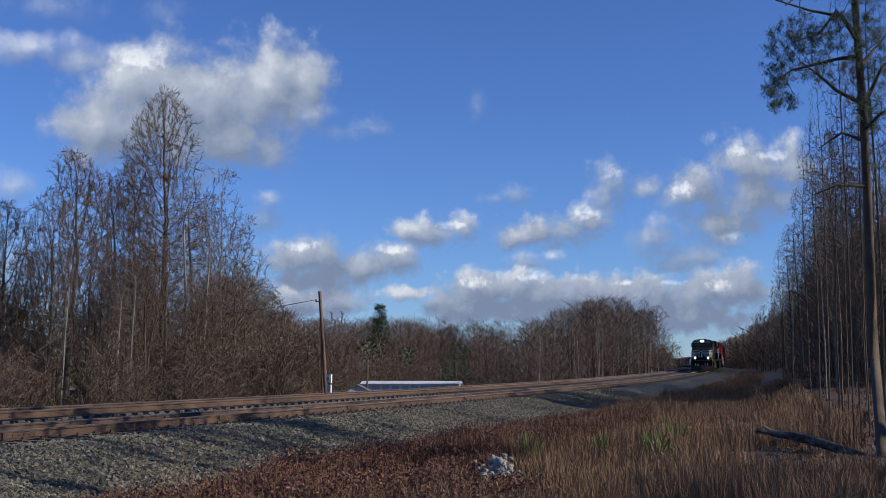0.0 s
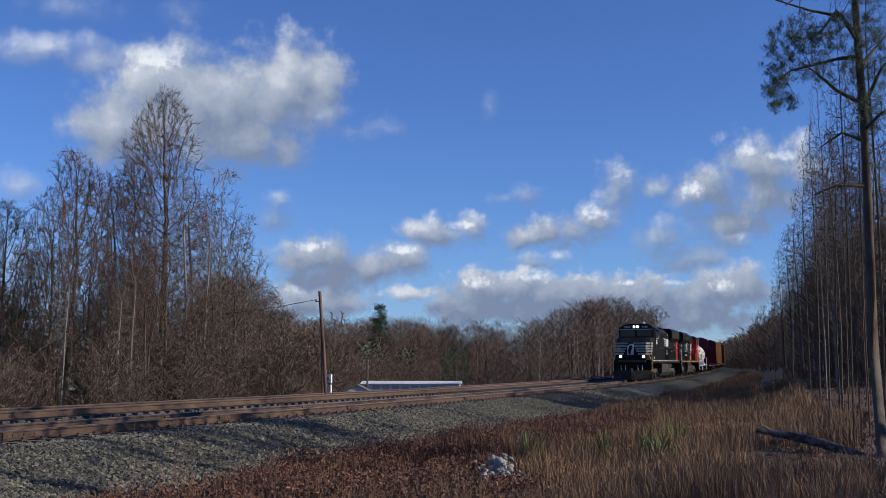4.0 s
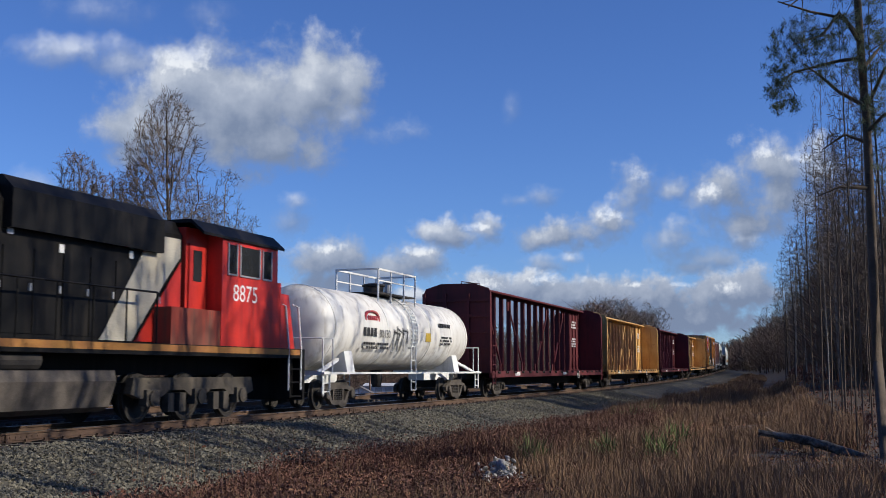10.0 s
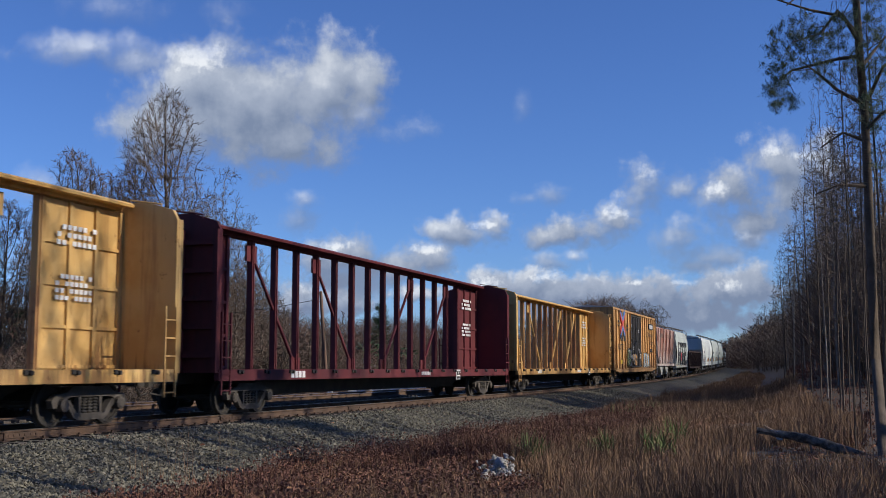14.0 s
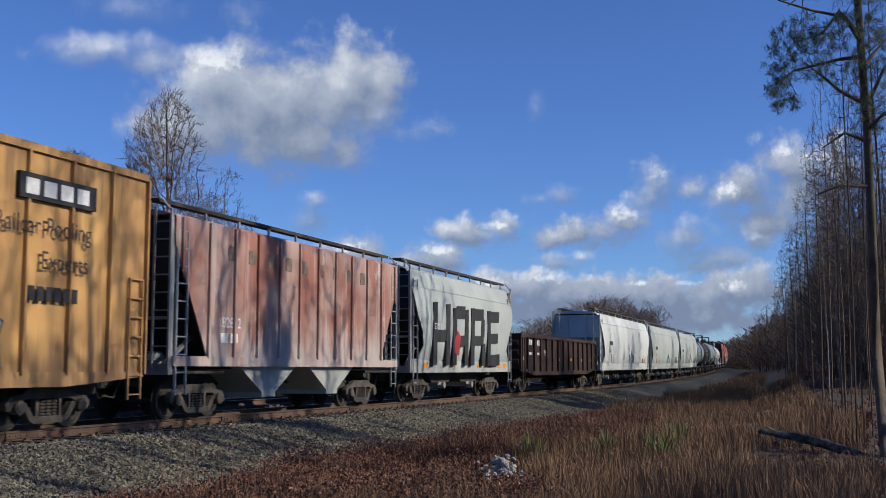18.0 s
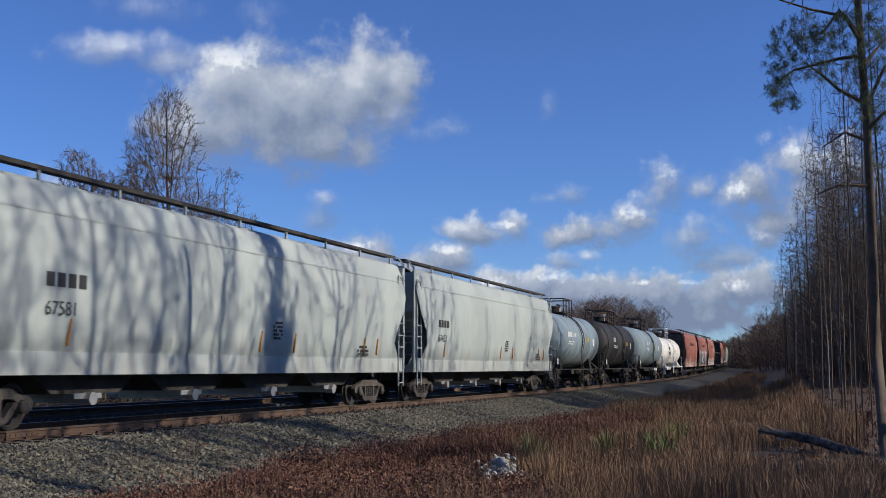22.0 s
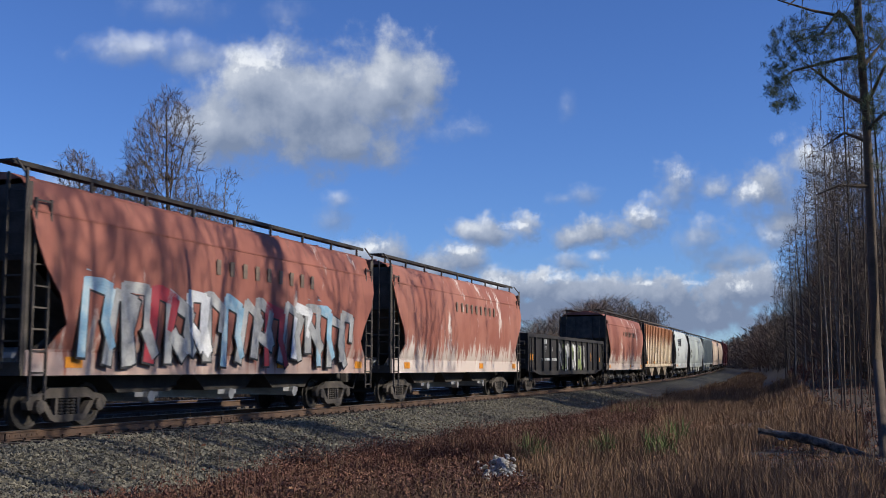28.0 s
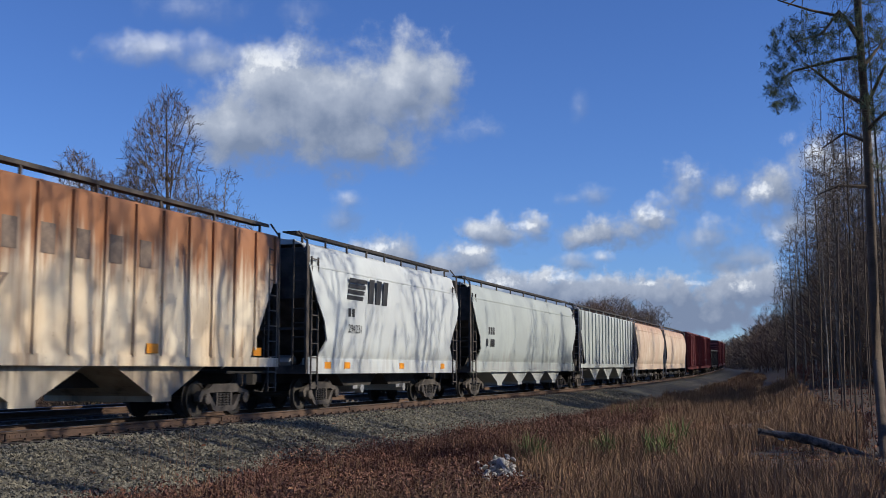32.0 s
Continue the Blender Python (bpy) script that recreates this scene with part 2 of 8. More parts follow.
# ---------------------------------------------------------------- trees
def bare_tree(name, seed, H, girth=0.014, lean=0.5, first=0.25, limbs=16, subs=7, twigs=6, bark=None, twig=None, stems=1, spread=0.33, tw=0.011, label="", fine=True, top=0.42):
    """A leafless tree: trunk and limbs in one mesh, twigs in another."""
    rng = random.Random(seed)
    wood, crown = Geo(), Geo()

    def vec(d, ang):
        a = d.orthogonal().normalized()
        a.rotate(Matrix.Rotation(rng.uniform(0, 6.283), 3, d))
        return (d * math.cos(ang) + a * math.sin(ang)).normalized()

    def stick(p, d, length, n, wander, lift):
        pts = [p.copy()]
        for _ in range(n):
            d = (d + Vector((rng.gauss(0, wander), rng.gauss(0, wander), rng.gauss(0, wander) + lift))).normalized()
            p = p + d * (length / n)
            pts.append(p.copy())
        return pts, d
    for st in range(stems):
        h = H * (1 if st == 0 else rng.uniform(0.55, 0.95))
        d0 = Vector((rng.gauss(0, 0.04), rng.gauss(0, 0.04), 1)) if stems == 1 else Vector((rng.gauss(0, 0.22), rng.gauss(0, 0.22), 1))
        base = Vector((0, 0, -0.15)) if stems == 1 else Vector((rng.gauss(0, 0.06 * H), rng.gauss(0, 0.06 * H), -0.1))
        trunk, _ = stick(base, d0.normalized(), h * 0.97, 9, 0.05, 0.04)
        r0 = h * girth
        wood.tube(trunk, r0, 6 if stems == 1 else 4, r0 * 0.12, False)
        for i in range(limbs):
            f = first + (1 - first) * (i + rng.random()) / limbs
            k = min(int(f * 9), 8)
            p = trunk[k].lerp(trunk[k + 1], f * 9 - k)
            L = h * spread * (top + (1.17 - top) * math.sin(math.pi * min(0.25 + 0.75 * (f - first) / (1 - first), 1.0))) * rng.uniform(0.65, 1.15)
            d = vec(Vector((0, 0, 1)), radians(rng.uniform(32, 66) - 16 * f) * lean * 2)
            limb, _ = stick(p, d, L, 5, 0.11, 0.06)
            rl = r0 * (1.06 - f) * 0.36 + tw
            wood.tube(limb, rl, 4, tw, False)
            for j in range(subs):
                fj = 0.2 + 0.8 * (j + rng.random()) / subs
                kk = min(int(fj * 5), 4)
                q = limb[kk].lerp(limb[kk + 1], fj * 5 - kk)
                dd = vec((limb[kk + 1] - limb[kk]).normalized(), radians(rng.uniform(30, 68)))
                Ls = L * rng.uniform(0.32, 0.58) * (1.15 - 0.5 * fj)
                sub, _ = stick(q, dd, Ls, 3, 0.10, 0.06) if fine else stick(q, dd, Ls, 2, 0.12, 0.06)
                ns = len(sub) - 1
                crown.tube(sub, max(rl * 0.35, tw), 3, tw * 0.7, False)
                for _ in range(twigs):
                    ft = rng.uniform(0.15, 1)
                    k3 = min(int(ft * ns), ns - 1)
                    w = sub[k3].lerp(sub[k3 + 1], ft * ns - k3)
                    dw = vec((sub[k3 + 1] - sub[k3]).normalized(), radians(rng.uniform(25, 62)))
                    Lt = Ls * rng.uniform(0.22, 0.55)
                    tp, _ = stick(w, dw, Lt, 2 if fine else 1, 0.07, 0.05)
                    sd = Vector((rng.gauss(0, 1), rng.gauss(0, 1), rng.gauss(0, 0.5))).cross(dw).normalized() * tw
                    k0 = len(crown.v)
                    if fine:
                        crown.v += [tuple(tp[0] - sd), tuple(tp[0] + sd), tuple(tp[1] + sd * 0.75), tuple(tp[1] - sd * 0.75), tuple(tp[2])]
                        crown.f += [(k0, k0 + 1, k0 + 2, k0 + 3), (k0 + 3, k0 + 2, k0 + 4)]
                    else:
                        crown.v += [tuple(tp[0] - sd), tuple(tp[0] + sd), tuple(tp[1])]
                        crown.f.append((k0, k0 + 1, k0 + 2))
    t = thing(name, label, "tree" if stems == 1 else "shrub")
    part("trunk", wood, bark or BARK, t, smooth=1.2)
    part("crown", crown, twig or TWIG, t)
    return t


protos = []


def proto(kind, **kw):
    t = bare_tree(**kw)
    t["high"] = kw["H"]
    protos.append(t)
    return t


used = set()


def plant(t, u, s, high, turn=None, wide=1.0, sink=0.1):
    """Places a tree, or a copy of it, on the ground, scaled to a height."""
    k = high / t["high"]
    p = land(u, s)
    m = Matrix.Translation(p - Vector((0, 0, sink))) @ Matrix.Rotation(random.uniform(0, 6.28) if turn is None else turn, 4, "Z") @ Matrix.Diagonal((k * wide, k * wide, k, 1))
    if t.name not in used:
        used.add(t.name)
        t.matrix_basis = m
        return t
    return copy_thing(t, m @ Matrix.Diagonal((1 / t.scale.x, 1 / t.scale.y, 1 / t.scale.z, 1)))


def side_at(px, u):
    """How far along the line a thing stands in that bearing, u metres to the side."""
    best = None
    for i in range(1200):
        s = i * 0.5
        p, _ = line(s, u)
        d = p - EYE
        a = math.atan2(d.x, d.y) + radians(YAW)
        if abs(a) < 1.3:
            e = abs(784 + 1958 * math.tan(a) - px)
            if best is None or e < best[0]:
                best = (e, s)
    return best[1]


def tall(y, u, s):
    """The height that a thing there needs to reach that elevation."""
    p, _ = line(s, u)
    d = math.hypot(p.x - EYE.x, p.y - EYE.y)
    a = math.atan2(p.x - EYE.x, p.y - EYE.y) + radians(YAW)
    ax = d * math.cos(a)
    return EYE.z + math.tan(radians(PITCH) + math.atan((441 - y) / 1958)) * ax - land(u, s).z


LBL = "tall leafless tree with grey-brown bark beside the railway"
def grown_tree(name, seed, H, label, shape, low=0.3, fork=0.6, points=1100, tw=0.011, upward=0.35, bark=None, twig=None, twigs=4, stems=1, reach=0.55, seg=0.019):
    """A leafless tree that grows towards points strewn through its crown: boughs in one mesh, fine twigs in another.
    shape: (height, radius) of the crown as shares of H; low: where the crown begins; fork: how far up the stem runs."""
    r = np.random.default_rng(seed)
    hs, ws = np.array(shape).T
    f = np.sqrt(r.uniform(low * low, 1.0, points))
    w = np.interp(f, hs, ws) * r.uniform(0, 1, points) ** 0.5
    a = r.uniform(0, 2 * np.pi, points)
    goal = np.c_[np.cos(a) * w, np.sin(a) * w, f] * H
    lump = np.array([noise.noise((g_[0] * 4 / H, g_[1] * 4 / H, g_[2] * 4 / H + seed)) for g_ in goal])
    goal = goal[lump > -0.3]
    step = seg * H
    node, up = [], []
    for k in range(stems):
        x, y = (r.normal(0, 0.02 * H, 2) if k else (0.0, 0.0))
        n = int(fork * H * r.uniform(0.8, 1.0) / step) if k else int(fork * H / step)
        dx, dy = r.normal(0, 0.035, 2)
        for i in range(n):
            node.append((x, y, i * step - 0.2))
            up.append(len(node) - 2 if i else -1)
            dx, dy = dx * 0.96 + r.normal(0, 0.014), dy * 0.96 + r.normal(0, 0.014)
            x, y = x + dx * step, y + dy * step
    pos = np.array(node)
    near, who = np.full(len(goal), 1e9), np.zeros(len(goal), int)
    fresh = np.arange(len(pos))
    for _ in range(90):
        d = np.linalg.norm(goal[:, None] - pos[fresh][None], axis=2)
        j = d.argmin(1)
        dj = d[np.arange(len(goal)), j]
        hit = dj < near
        near[hit], who[hit] = dj[hit], fresh[j[hit]]
        keep = near > step * 1.15
        goal, near, who = goal[keep], near[keep], who[keep]
        if not len(goal):
            break
        first = len(pos)
        born = []
        pulled = np.where(near < H * reach)[0]
        for q in np.unique(who[pulled]):
            v = goal[pulled[who[pulled] == q]] - pos[q]
            v = (v / np.linalg.norm(v, axis=1)[:, None]).mean(0)
            v = v / (np.linalg.norm(v) + 1e-6) + r.normal(0, 0.16, 3) + (0, 0, upward)
            born.append(pos[q] + v / np.linalg.norm(v) * step)
            up.append(int(q))
        if not born or first > 6000:
            break
        pos = np.concatenate([pos, born])
        fresh = np.arange(first, len(pos))
    n = len(pos)
    kids = [[] for _ in range(n)]
    for i, p in enumerate(up[:n]):
        if p >= 0:
            kids[p].append(i)
    rad = np.zeros(n)
    for i in range(n - 1, -1, -1):
        rad[i] = max(tw * 0.75, sum(rad[k] ** 2.15 for k in kids[i]) ** (1 / 2.15))
    wood, crown = Geo(), Geo()
    starts = [(i, -1) for i in range(n) if up[i] < 0]
    while starts:
        i, p = starts.pop()
        chain, size = ([Vector(pos[p])] if p >= 0 else []), ([min(rad[p], rad[i] * 1.15)] if p >= 0 else [])
        while True:
            chain.append(Vector(pos[i]))
            size.append(rad[i])
            if not kids[i]:
                break
            big = max(kids[i], key=lambda k: rad[k])
            starts += [(k, i) for k in kids[i] if k != big]
            i = big
        if len(chain) < 2:
            continue
        k = 7 if size[0] > 0.1 else 5 if size[0] > 0.05 else 3
        q0, m = len(wood.v), len(chain)
        for j, c_ in enumerate(chain):
            d = (chain[min(j + 1, m - 1)] - chain[max(j - 1, 0)]).normalized()
            e = d.cross(Vector((0, 0, 1)) if abs(d.z) < 0.9 else Vector((1, 0, 0))).normalized()
            g_ = d.cross(e)
            wood.v += [tuple(c_ + (e * math.cos(2 * math.pi * t / k) + g_ * math.sin(2 * math.pi * t / k)) * size[j]) for t in range(k)]
        wood.f += [(q0 + j * k + t, q0 + j * k + (t + 1) % k, q0 + (j + 1) * k + (t + 1) % k, q0 + (j + 1) * k + t) for j in range(m - 1) for t in range(k)]
    thin = np.where((rad < tw * 2.2) & (pos[:, 2] > low * H * 0.8))[0]
    for i in np.repeat(thin, twigs):
        p = pos[i] + r.normal(0, step * 0.2, 3)
        d = pos[i] - pos[up[i]]
        d = d / np.linalg.norm(d) + r.normal(0, 0.5, 3) + np.array((p[0], p[1], 0.05 * H)) / H * 2.5
        d *= H * 0.015 * r.uniform(0.6, 2.1) / np.linalg.norm(d)
        e = np.cross(d, r.normal(size=3))
        e *= tw * 0.85 / np.linalg.norm(e)
        m_ = p + d * 0.55 + r.normal(0, step * 0.14, 3)
        q = len(crown.v)
        crown.v += [tuple(p - e), tuple(p + e), tuple(m_ + e * 0.8), tuple(m_ - e * 0.8), tuple(p + d)]
        crown.f += [(q, q + 1, q + 2, q + 3), (q + 3, q + 2, q + 4)]
    t = thing(name, label, "tree")
    t["high"] = H
    part("trunk", wood, bark or BARK, t, smooth=1.2)
    part("crown", crown, twig or TWIG, t)
    return t


OVAL = ((0.2, 0.03), (0.4, 0.10), (0.6, 0.135), (0.8, 0.135), (0.92, 0.085), (1.0, 0.02))
ROUND = ((0.2, 0.05), (0.4, 0.13), (0.65, 0.175), (0.85, 0.15), (0.95, 0.09), (1.0, 0.03))
LEAN = ((0.25, 0.03), (0.5, 0.075), (0.75, 0.085), (0.92, 0.05), (1.0, 0.015))
WIDE = ((0.1, 0.05), (0.35, 0.15), (0.6, 0.20), (0.85, 0.17), (0.95, 0.10), (1.0, 0.03))
poplar = grown_tree("bare_tree", 3, 17, LBL, OVAL, 0.32, 0.62, 3600, 0.0115, 0.38, twigs=7, seg=0.016)
poplar_b = grown_tree("bare_tree", 4, 16, LBL, OVAL, 0.26, 0.5, 2600, 0.0115, 0.35, twigs=7, seg=0.017)
oak = grown_tree("bare_tree", 8, 13, LBL, ROUND, 0.30, 0.36, 3000, 0.011, 0.25, twigs=7, stems=2, seg=0.017)
ash = grown_tree("bare_tree", 15, 12, "leafless tree with a pale trunk beside the railway", OVAL, 0.25, 0.6, 2000, 0.0095, 0.28, bark=BARK_PALE, twigs=5)
gaunt = grown_tree("bare_tree", 27, 16, "tall leafless tree with a thin crown beside the railway", ((0.5, 0.04), (0.65, 0.17), (0.85, 0.19), (1.0, 0.05)), 0.52, 0.6, 620, 0.014, 0.25, twigs=2, seg=0.02)
slim = grown_tree("slender_tree", 21, 12, "slender leafless young tree at the wood's edge", LEAN, 0.3, 0.82, 800, 0.008, 0.1, twigs=4, reach=0.3)
slim_pale = grown_tree("slender_tree", 25, 12, "slender leafless tree with a pale trunk", LEAN, 0.35, 0.84, 800, 0.008, 0.1, bark=BARK_PALE, twigs=4, reach=0.3)
wood_a = grown_tree("woodland_tree", 31, 13, "leafless grey-brown woodland tree", OVAL, 0.18, 0.6, 1500, 0.011, 0.25, twigs=5)
wood_b = grown_tree("woodland_tree", 36, 13, "leafless woodland tree with reddish twigs", ROUND, 0.15, 0.5, 1600, 0.011, 0.22, twig=TWIG_RED, twigs=5, stems=2)
wood_c = grown_tree("woodland_tree", 39, 13, "leafless spreading woodland tree", WIDE, 0.12, 0.4, 1600, 0.012, 0.1, twigs=5)
bush_a = proto(0, name="shrub", seed=41, H=3.5, stems=12, limbs=6, subs=4, twigs=6, first=0.12, spread=0.30, girth=0.005, tw=0.009, fine=False, label="leafless brown shrub beside the railway")
bush_b = proto(0, name="shrub", seed=45, H=3.5, stems=13, limbs=6, subs=4, twigs=6, first=0.08, spread=0.26, girth=0.004, tw=0.009, fine=False, twig=TWIG_RED, label="leafless reddish-brown shrub beside the railway")


def stand(t, px, y, u, wide=1.0):
    s = side_at(px, u)
    hh = tall(y, u, s) * 0.98
    return plant(t, u, s, hh, wide=wide) if hh > 0.4 else None


# the clump across the tracks
for t, px, y, u, w in ((poplar, 288, 148, -20, 1.0), (oak, 122, 255, -22, 0.95), (wood_b, 186, 292, -26, 1.0), (poplar_b, 232, 268, -25, 0.8), (slim, 345, 262, -23, 1.3),
                       (slim_pale, 337, 300, -17, 1.2), (slim_pale, 360, 335, -17, 1.1), (ash, 392, 288, -21, 0.9), (ash, 428, 395, -22, 1.1), (wood_c, 462, 485, -26, 1.0), (slim, 262, 330, -18, 1.2),
                       (oak, 2, 345, -26, 0.9), (poplar_b, 84, 320, -21, 0.8), (wood_b, 160, 400, -18, 1.0), (wood_a, 300, 400, -16, 1.0), (slim, 220, 380, -16, 1.2), (slim_pale, 228, 430, -15, 1.0),
                       (wood_b, 262, 420, -15, 1.0), (wood_a, 372, 420, -18, 1.0), (slim_pale, 205, 470, -15, 1.0), (wood_c, 480, 515, -30, 1.0), (wood_b, 60, 430, -24, 1.0), (oak, -70, 330, -28, 1.0)):
    stand(t, px, y, u, w)
rng = random.Random(5)
for i in range(20):
    stand(rng.choice((wood_a, wood_b, wood_b, slim_pale)), rng.uniform(70, 450), rng.uniform(430, 520), rng.uniform(-25, -15), 1.15)
for i in range(120):
    px = rng.uniform(-40, 560)
    u = rng.uniform(-26, -10.5)
    house_gap = 78 < px < 185
    stand(rng.choice((bush_a, bush_b, bush_b)), px, rng.uniform(672, 690) if house_gap else rng.uniform(545, 660), u, 0.7 if house_gap else 1.3)
for i in range(26):
    stand(rng.choice((wood_a, wood_b, wood_c)), rng.uniform(-30, 470), rng.uniform(470, 580), rng.uniform(-45, -22), 1.2)
# thickets and woods beyond the tracks
for i in range(90):
    px = rng.uniform(470, 1010)
    u = rng.uniform(-70, -13)
    low = 600 < px < 840
    if low and u > -62:
        continue
    stand(rng.choice((bush_a, bush_b)), px, rng.uniform(676, 684) if low and u > -95 else rng.uniform(632, 660), u, 1.8)
for i in range(36):
    px = rng.uniform(440, 1000)
    u = rng.uniform(-130, -55)
    y = rng.uniform(555, 615) if abs(px - 720) > 110 else rng.uniform(575, 620)
    if 610 < px < 830:
        u = rng.uniform(-135, -108)
    stand(rng.choice((wood_a, wood_b, wood_c)), px, y, u, 1.3)
for i in range(40):
    px = rng.uniform(940, 1198)
    u = rng.uniform(-34, -11)
    y = 528 + max(abs(px - 1090) - 30, 0) * 0.34 + rng.uniform(-10, 45)
    stand(rng.choice((wood_a, wood_b, wood_c, slim_pale)), px, y, u, 1.1)


for i in range(12):
    px = rng.uniform(950, 1190)
    stand(slim_pale, px, 545 + max(abs(px - 1090) - 30, 0) * 0.34 + rng.uniform(-10, 30), rng.uniform(-16, -10.5), 1.1)


def edge(s):
    """Where the wood on the near side begins."""
    return 17.0 - 4.2 * smooth01(25, 65, s) - 4.8 * smooth01(65, 240, s)


# the wood along the near side
for i in range(90):
    s = 46 + 260 * rng.random() ** 1.4
    u = edge(s) + rng.random() ** 1.5 * 30
    plant(rng.choice((wood_a, wood_b, slim, slim, slim_pale)), u, s, rng.uniform(8, 12), wide=1.1)
for i in range(70):
    s = 52 + 150 * rng.random() ** 1.2
    plant(rng.choice((wood_a, slim, slim, slim_pale)), edge(s) + 0.5 + rng.random() * 6, s, rng.uniform(8, 12), wide=1.1)
for i in range(90):
    s = 50 + 250 * rng.random() ** 1.5
    plant(rng.choice((bush_a, bush_b)), edge(s) + 2.0 + rng.random() * 14, s, rng.uniform(1.0, 2.4), wide=1.3)
for px, y, s, k in ((1503, -60, 22, 0.42), (1560, -150, 24, 0.5), (1478, 215, 34, 0.6), (1430, 250, 48, 0.7), (1462, 120, 40, 0.55), (1400, 395, 60, 0.8), (1515, 60, 30, 0.4), (1530, -40, 27, 0.4), (1446, 200, 44, 0.6), (1415, 330, 54, 0.7), (1385, 430, 68, 0.8), (1495, 150, 37, 0.5)):
    u = EYE.x + s * math.tan(math.atan((px - 784) / 1958) - radians(YAW))
    plant(slim, u, s, tall(y, u, s), wide=k)
for i in range(26):
    px, s = rng.uniform(1445, 1610), rng.uniform(38, 90)
    u = EYE.x + s * math.tan(math.atan((px - 784) / 1958) - radians(YAW))
    plant(rng.choice((slim, slim_pale, wood_a)), u, s, tall(rng.uniform(200, 450), u, s), wide=0.8)
# trees beside and behind the camera, whose shadows fall across the line
for i in range(11):
    plant(rng.choice((wood_a, slim, wood_a)), rng.uniform(32, 50), rng.uniform(-20, 45), rng.uniform(10, 14), wide=1.0)
for u, s, hh in ((22.5, 13.6, 18.5), (27, 16.2, 21), (24, 19.5, 19), (28, 22.5, 21.5), (23, 24.5, 18), (25.5, 31, 19), (30, 11.5, 23), (24, 38, 18)):
    plant(gaunt, u, s, hh)


# ---------------------------------------------------------------- far woods, joined
def far_wood(name, spots, material, label, seed, leafy=False, twigs=300, thick=0.03):
    """Many trees in one mesh: thin trunks and a rounded crown of twigs each."""
    r = random.Random(seed)
    gg = Geo()
    for p, hh in spots:
        gg.tube([p, p + Vector((r.gauss(0, 0.2), r.gauss(0, 0.2), hh * 0.75))], hh * 0.008, 3, 0.02, False)
        wide = hh * r.uniform(0.24, 0.36)
        for k in range(70 if leafy else twigs):
            f = r.uniform(0.1, 0.92)
            w = wide * math.sin(math.pi * min(0.18 + 0.82 * f, 1.0)) ** 0.7
            a = r.uniform(0, 6.283)
            rr = w * r.random() ** 0.7
            b0 = p + Vector((math.cos(a) * rr, math.sin(a) * rr, hh * f))
            d = Vector((math.cos(a) * 0.7 + r.gauss(0, 0.5), math.sin(a) * 0.7 + r.gauss(0, 0.5), 0.35 if leafy else 0.9)) * hh * r.uniform(0.05, 0.13)
            side = Vector((r.gauss(0, 1), r.gauss(0, 1), r.gauss(0, 0.5))).cross(d).normalized() * (0.34 if leafy else thick) * (hh / 10) ** 0.5
            n = len(gg.v)
            gg.v += [tuple(b0 - side), tuple(b0 + side), tuple(b0 + d)]
            gg.f.append((n, n + 1, n + 2))
    return tagged(new(name, gg.mesh(name, material)), label, "woods", kind="stuff")


spots = [[], [], [], []]


def far_tree(px, y, u, k):
    s = side_at(px, u)
    hh = tall(y, u, s)
    if 1.0 < hh < 30:
        spots[k].append((land(u, s), hh))


for i in range(640):
    px = rng.uniform(425, 1010)
    mid = 612 < px < 835
    far_tree(px, (556 if px > 520 else 540) + rng.random() ** 1.3 * 70, rng.uniform(-138, -108) if mid else rng.uniform(-130, -60), rng.choice((0, 1, 1)))
for i in range(90):
    px = rng.uniform(560, 1000)
    far_tree(px, rng.uniform(632, 668), rng.uniform(-95, -70), rng.choice((0, 1, 1)))
for i in range(210):
    px = rng.uniform(930, 1205)
    far_tree(px, 518 + max(abs(px - 1080) - 40, 0) * 0.42 + rng.random() ** 1.3 * 70, rng.uniform(-50, -12.5), rng.choice((0, 0, 1)))
for i in range(60):
    far_tree(rng.uniform(-60, 470), rng.uniform(540, 610), rng.uniform(-90, -45), rng.choice((0, 1)))
for i in range(260):
    s = rng.uniform(170, 460)
    u = edge(s) - 1 + rng.random() ** 1.4 * 45
    spots[rng.choice((0, 0, 1))].append((land(u, s), rng.uniform(8, 11)))
for i in range(120):
    s = rng.uniform(330, 640)
    spots[rng.choice((0, 1))].append((land(rng.uniform(-40, -11), s), rng.uniform(7, 10)))
for i in range(420):
    s = 50 + 200 * rng.random() ** 1.2
    back = 1.5 + 18 * rng.random() ** 1.4
    spots[rng.choice((0, 0, 1))].append((land(edge(s) + back, s), rng.uniform(5.0, 6.5 + min(back, 12) * 0.5)))
for i in range(120):
    spots[rng.choice((0, 1))].append((land(rng.uniform(30, 130), rng.uniform(-160, 60)), rng.uniform(9, 14)))
for i in range(90):
    s = rng.uniform(150, 330)
    spots[rng.choice((0, 0, 1))].append((land(edge(s) - 1.0 + rng.random() * 9, s), rng.uniform(5, 9)))
for i in range(120):
    px = rng.uniform(600, 850)
    far_tree(px, rng.uniform(618, 652), rng.uniform(-92, -72), rng.choice((0, 1, 1)))
for i in range(26):
    far_tree(rng.uniform(480, 1150), rng.uniform(590, 630), rng.uniform(-125, -70), 2)
far_wood("far_woods", spots[0], TWIG, "distant leafless grey-brown woods along the railway", 1)
far_wood("far_woods", spots[1], TWIG_RED, "distant leafless reddish-brown woods along the railway", 2)
for i in range(300):
    s = rng.uniform(300, 560)
    spots[3].append((land(8.5 + rng.random() * 30, s), rng.uniform(8, 12.5)))
for i in range(160):
    spots[3].append((land(rng.uniform(-45, -11), rng.uniform(420, 700)), rng.uniform(8, 11)))
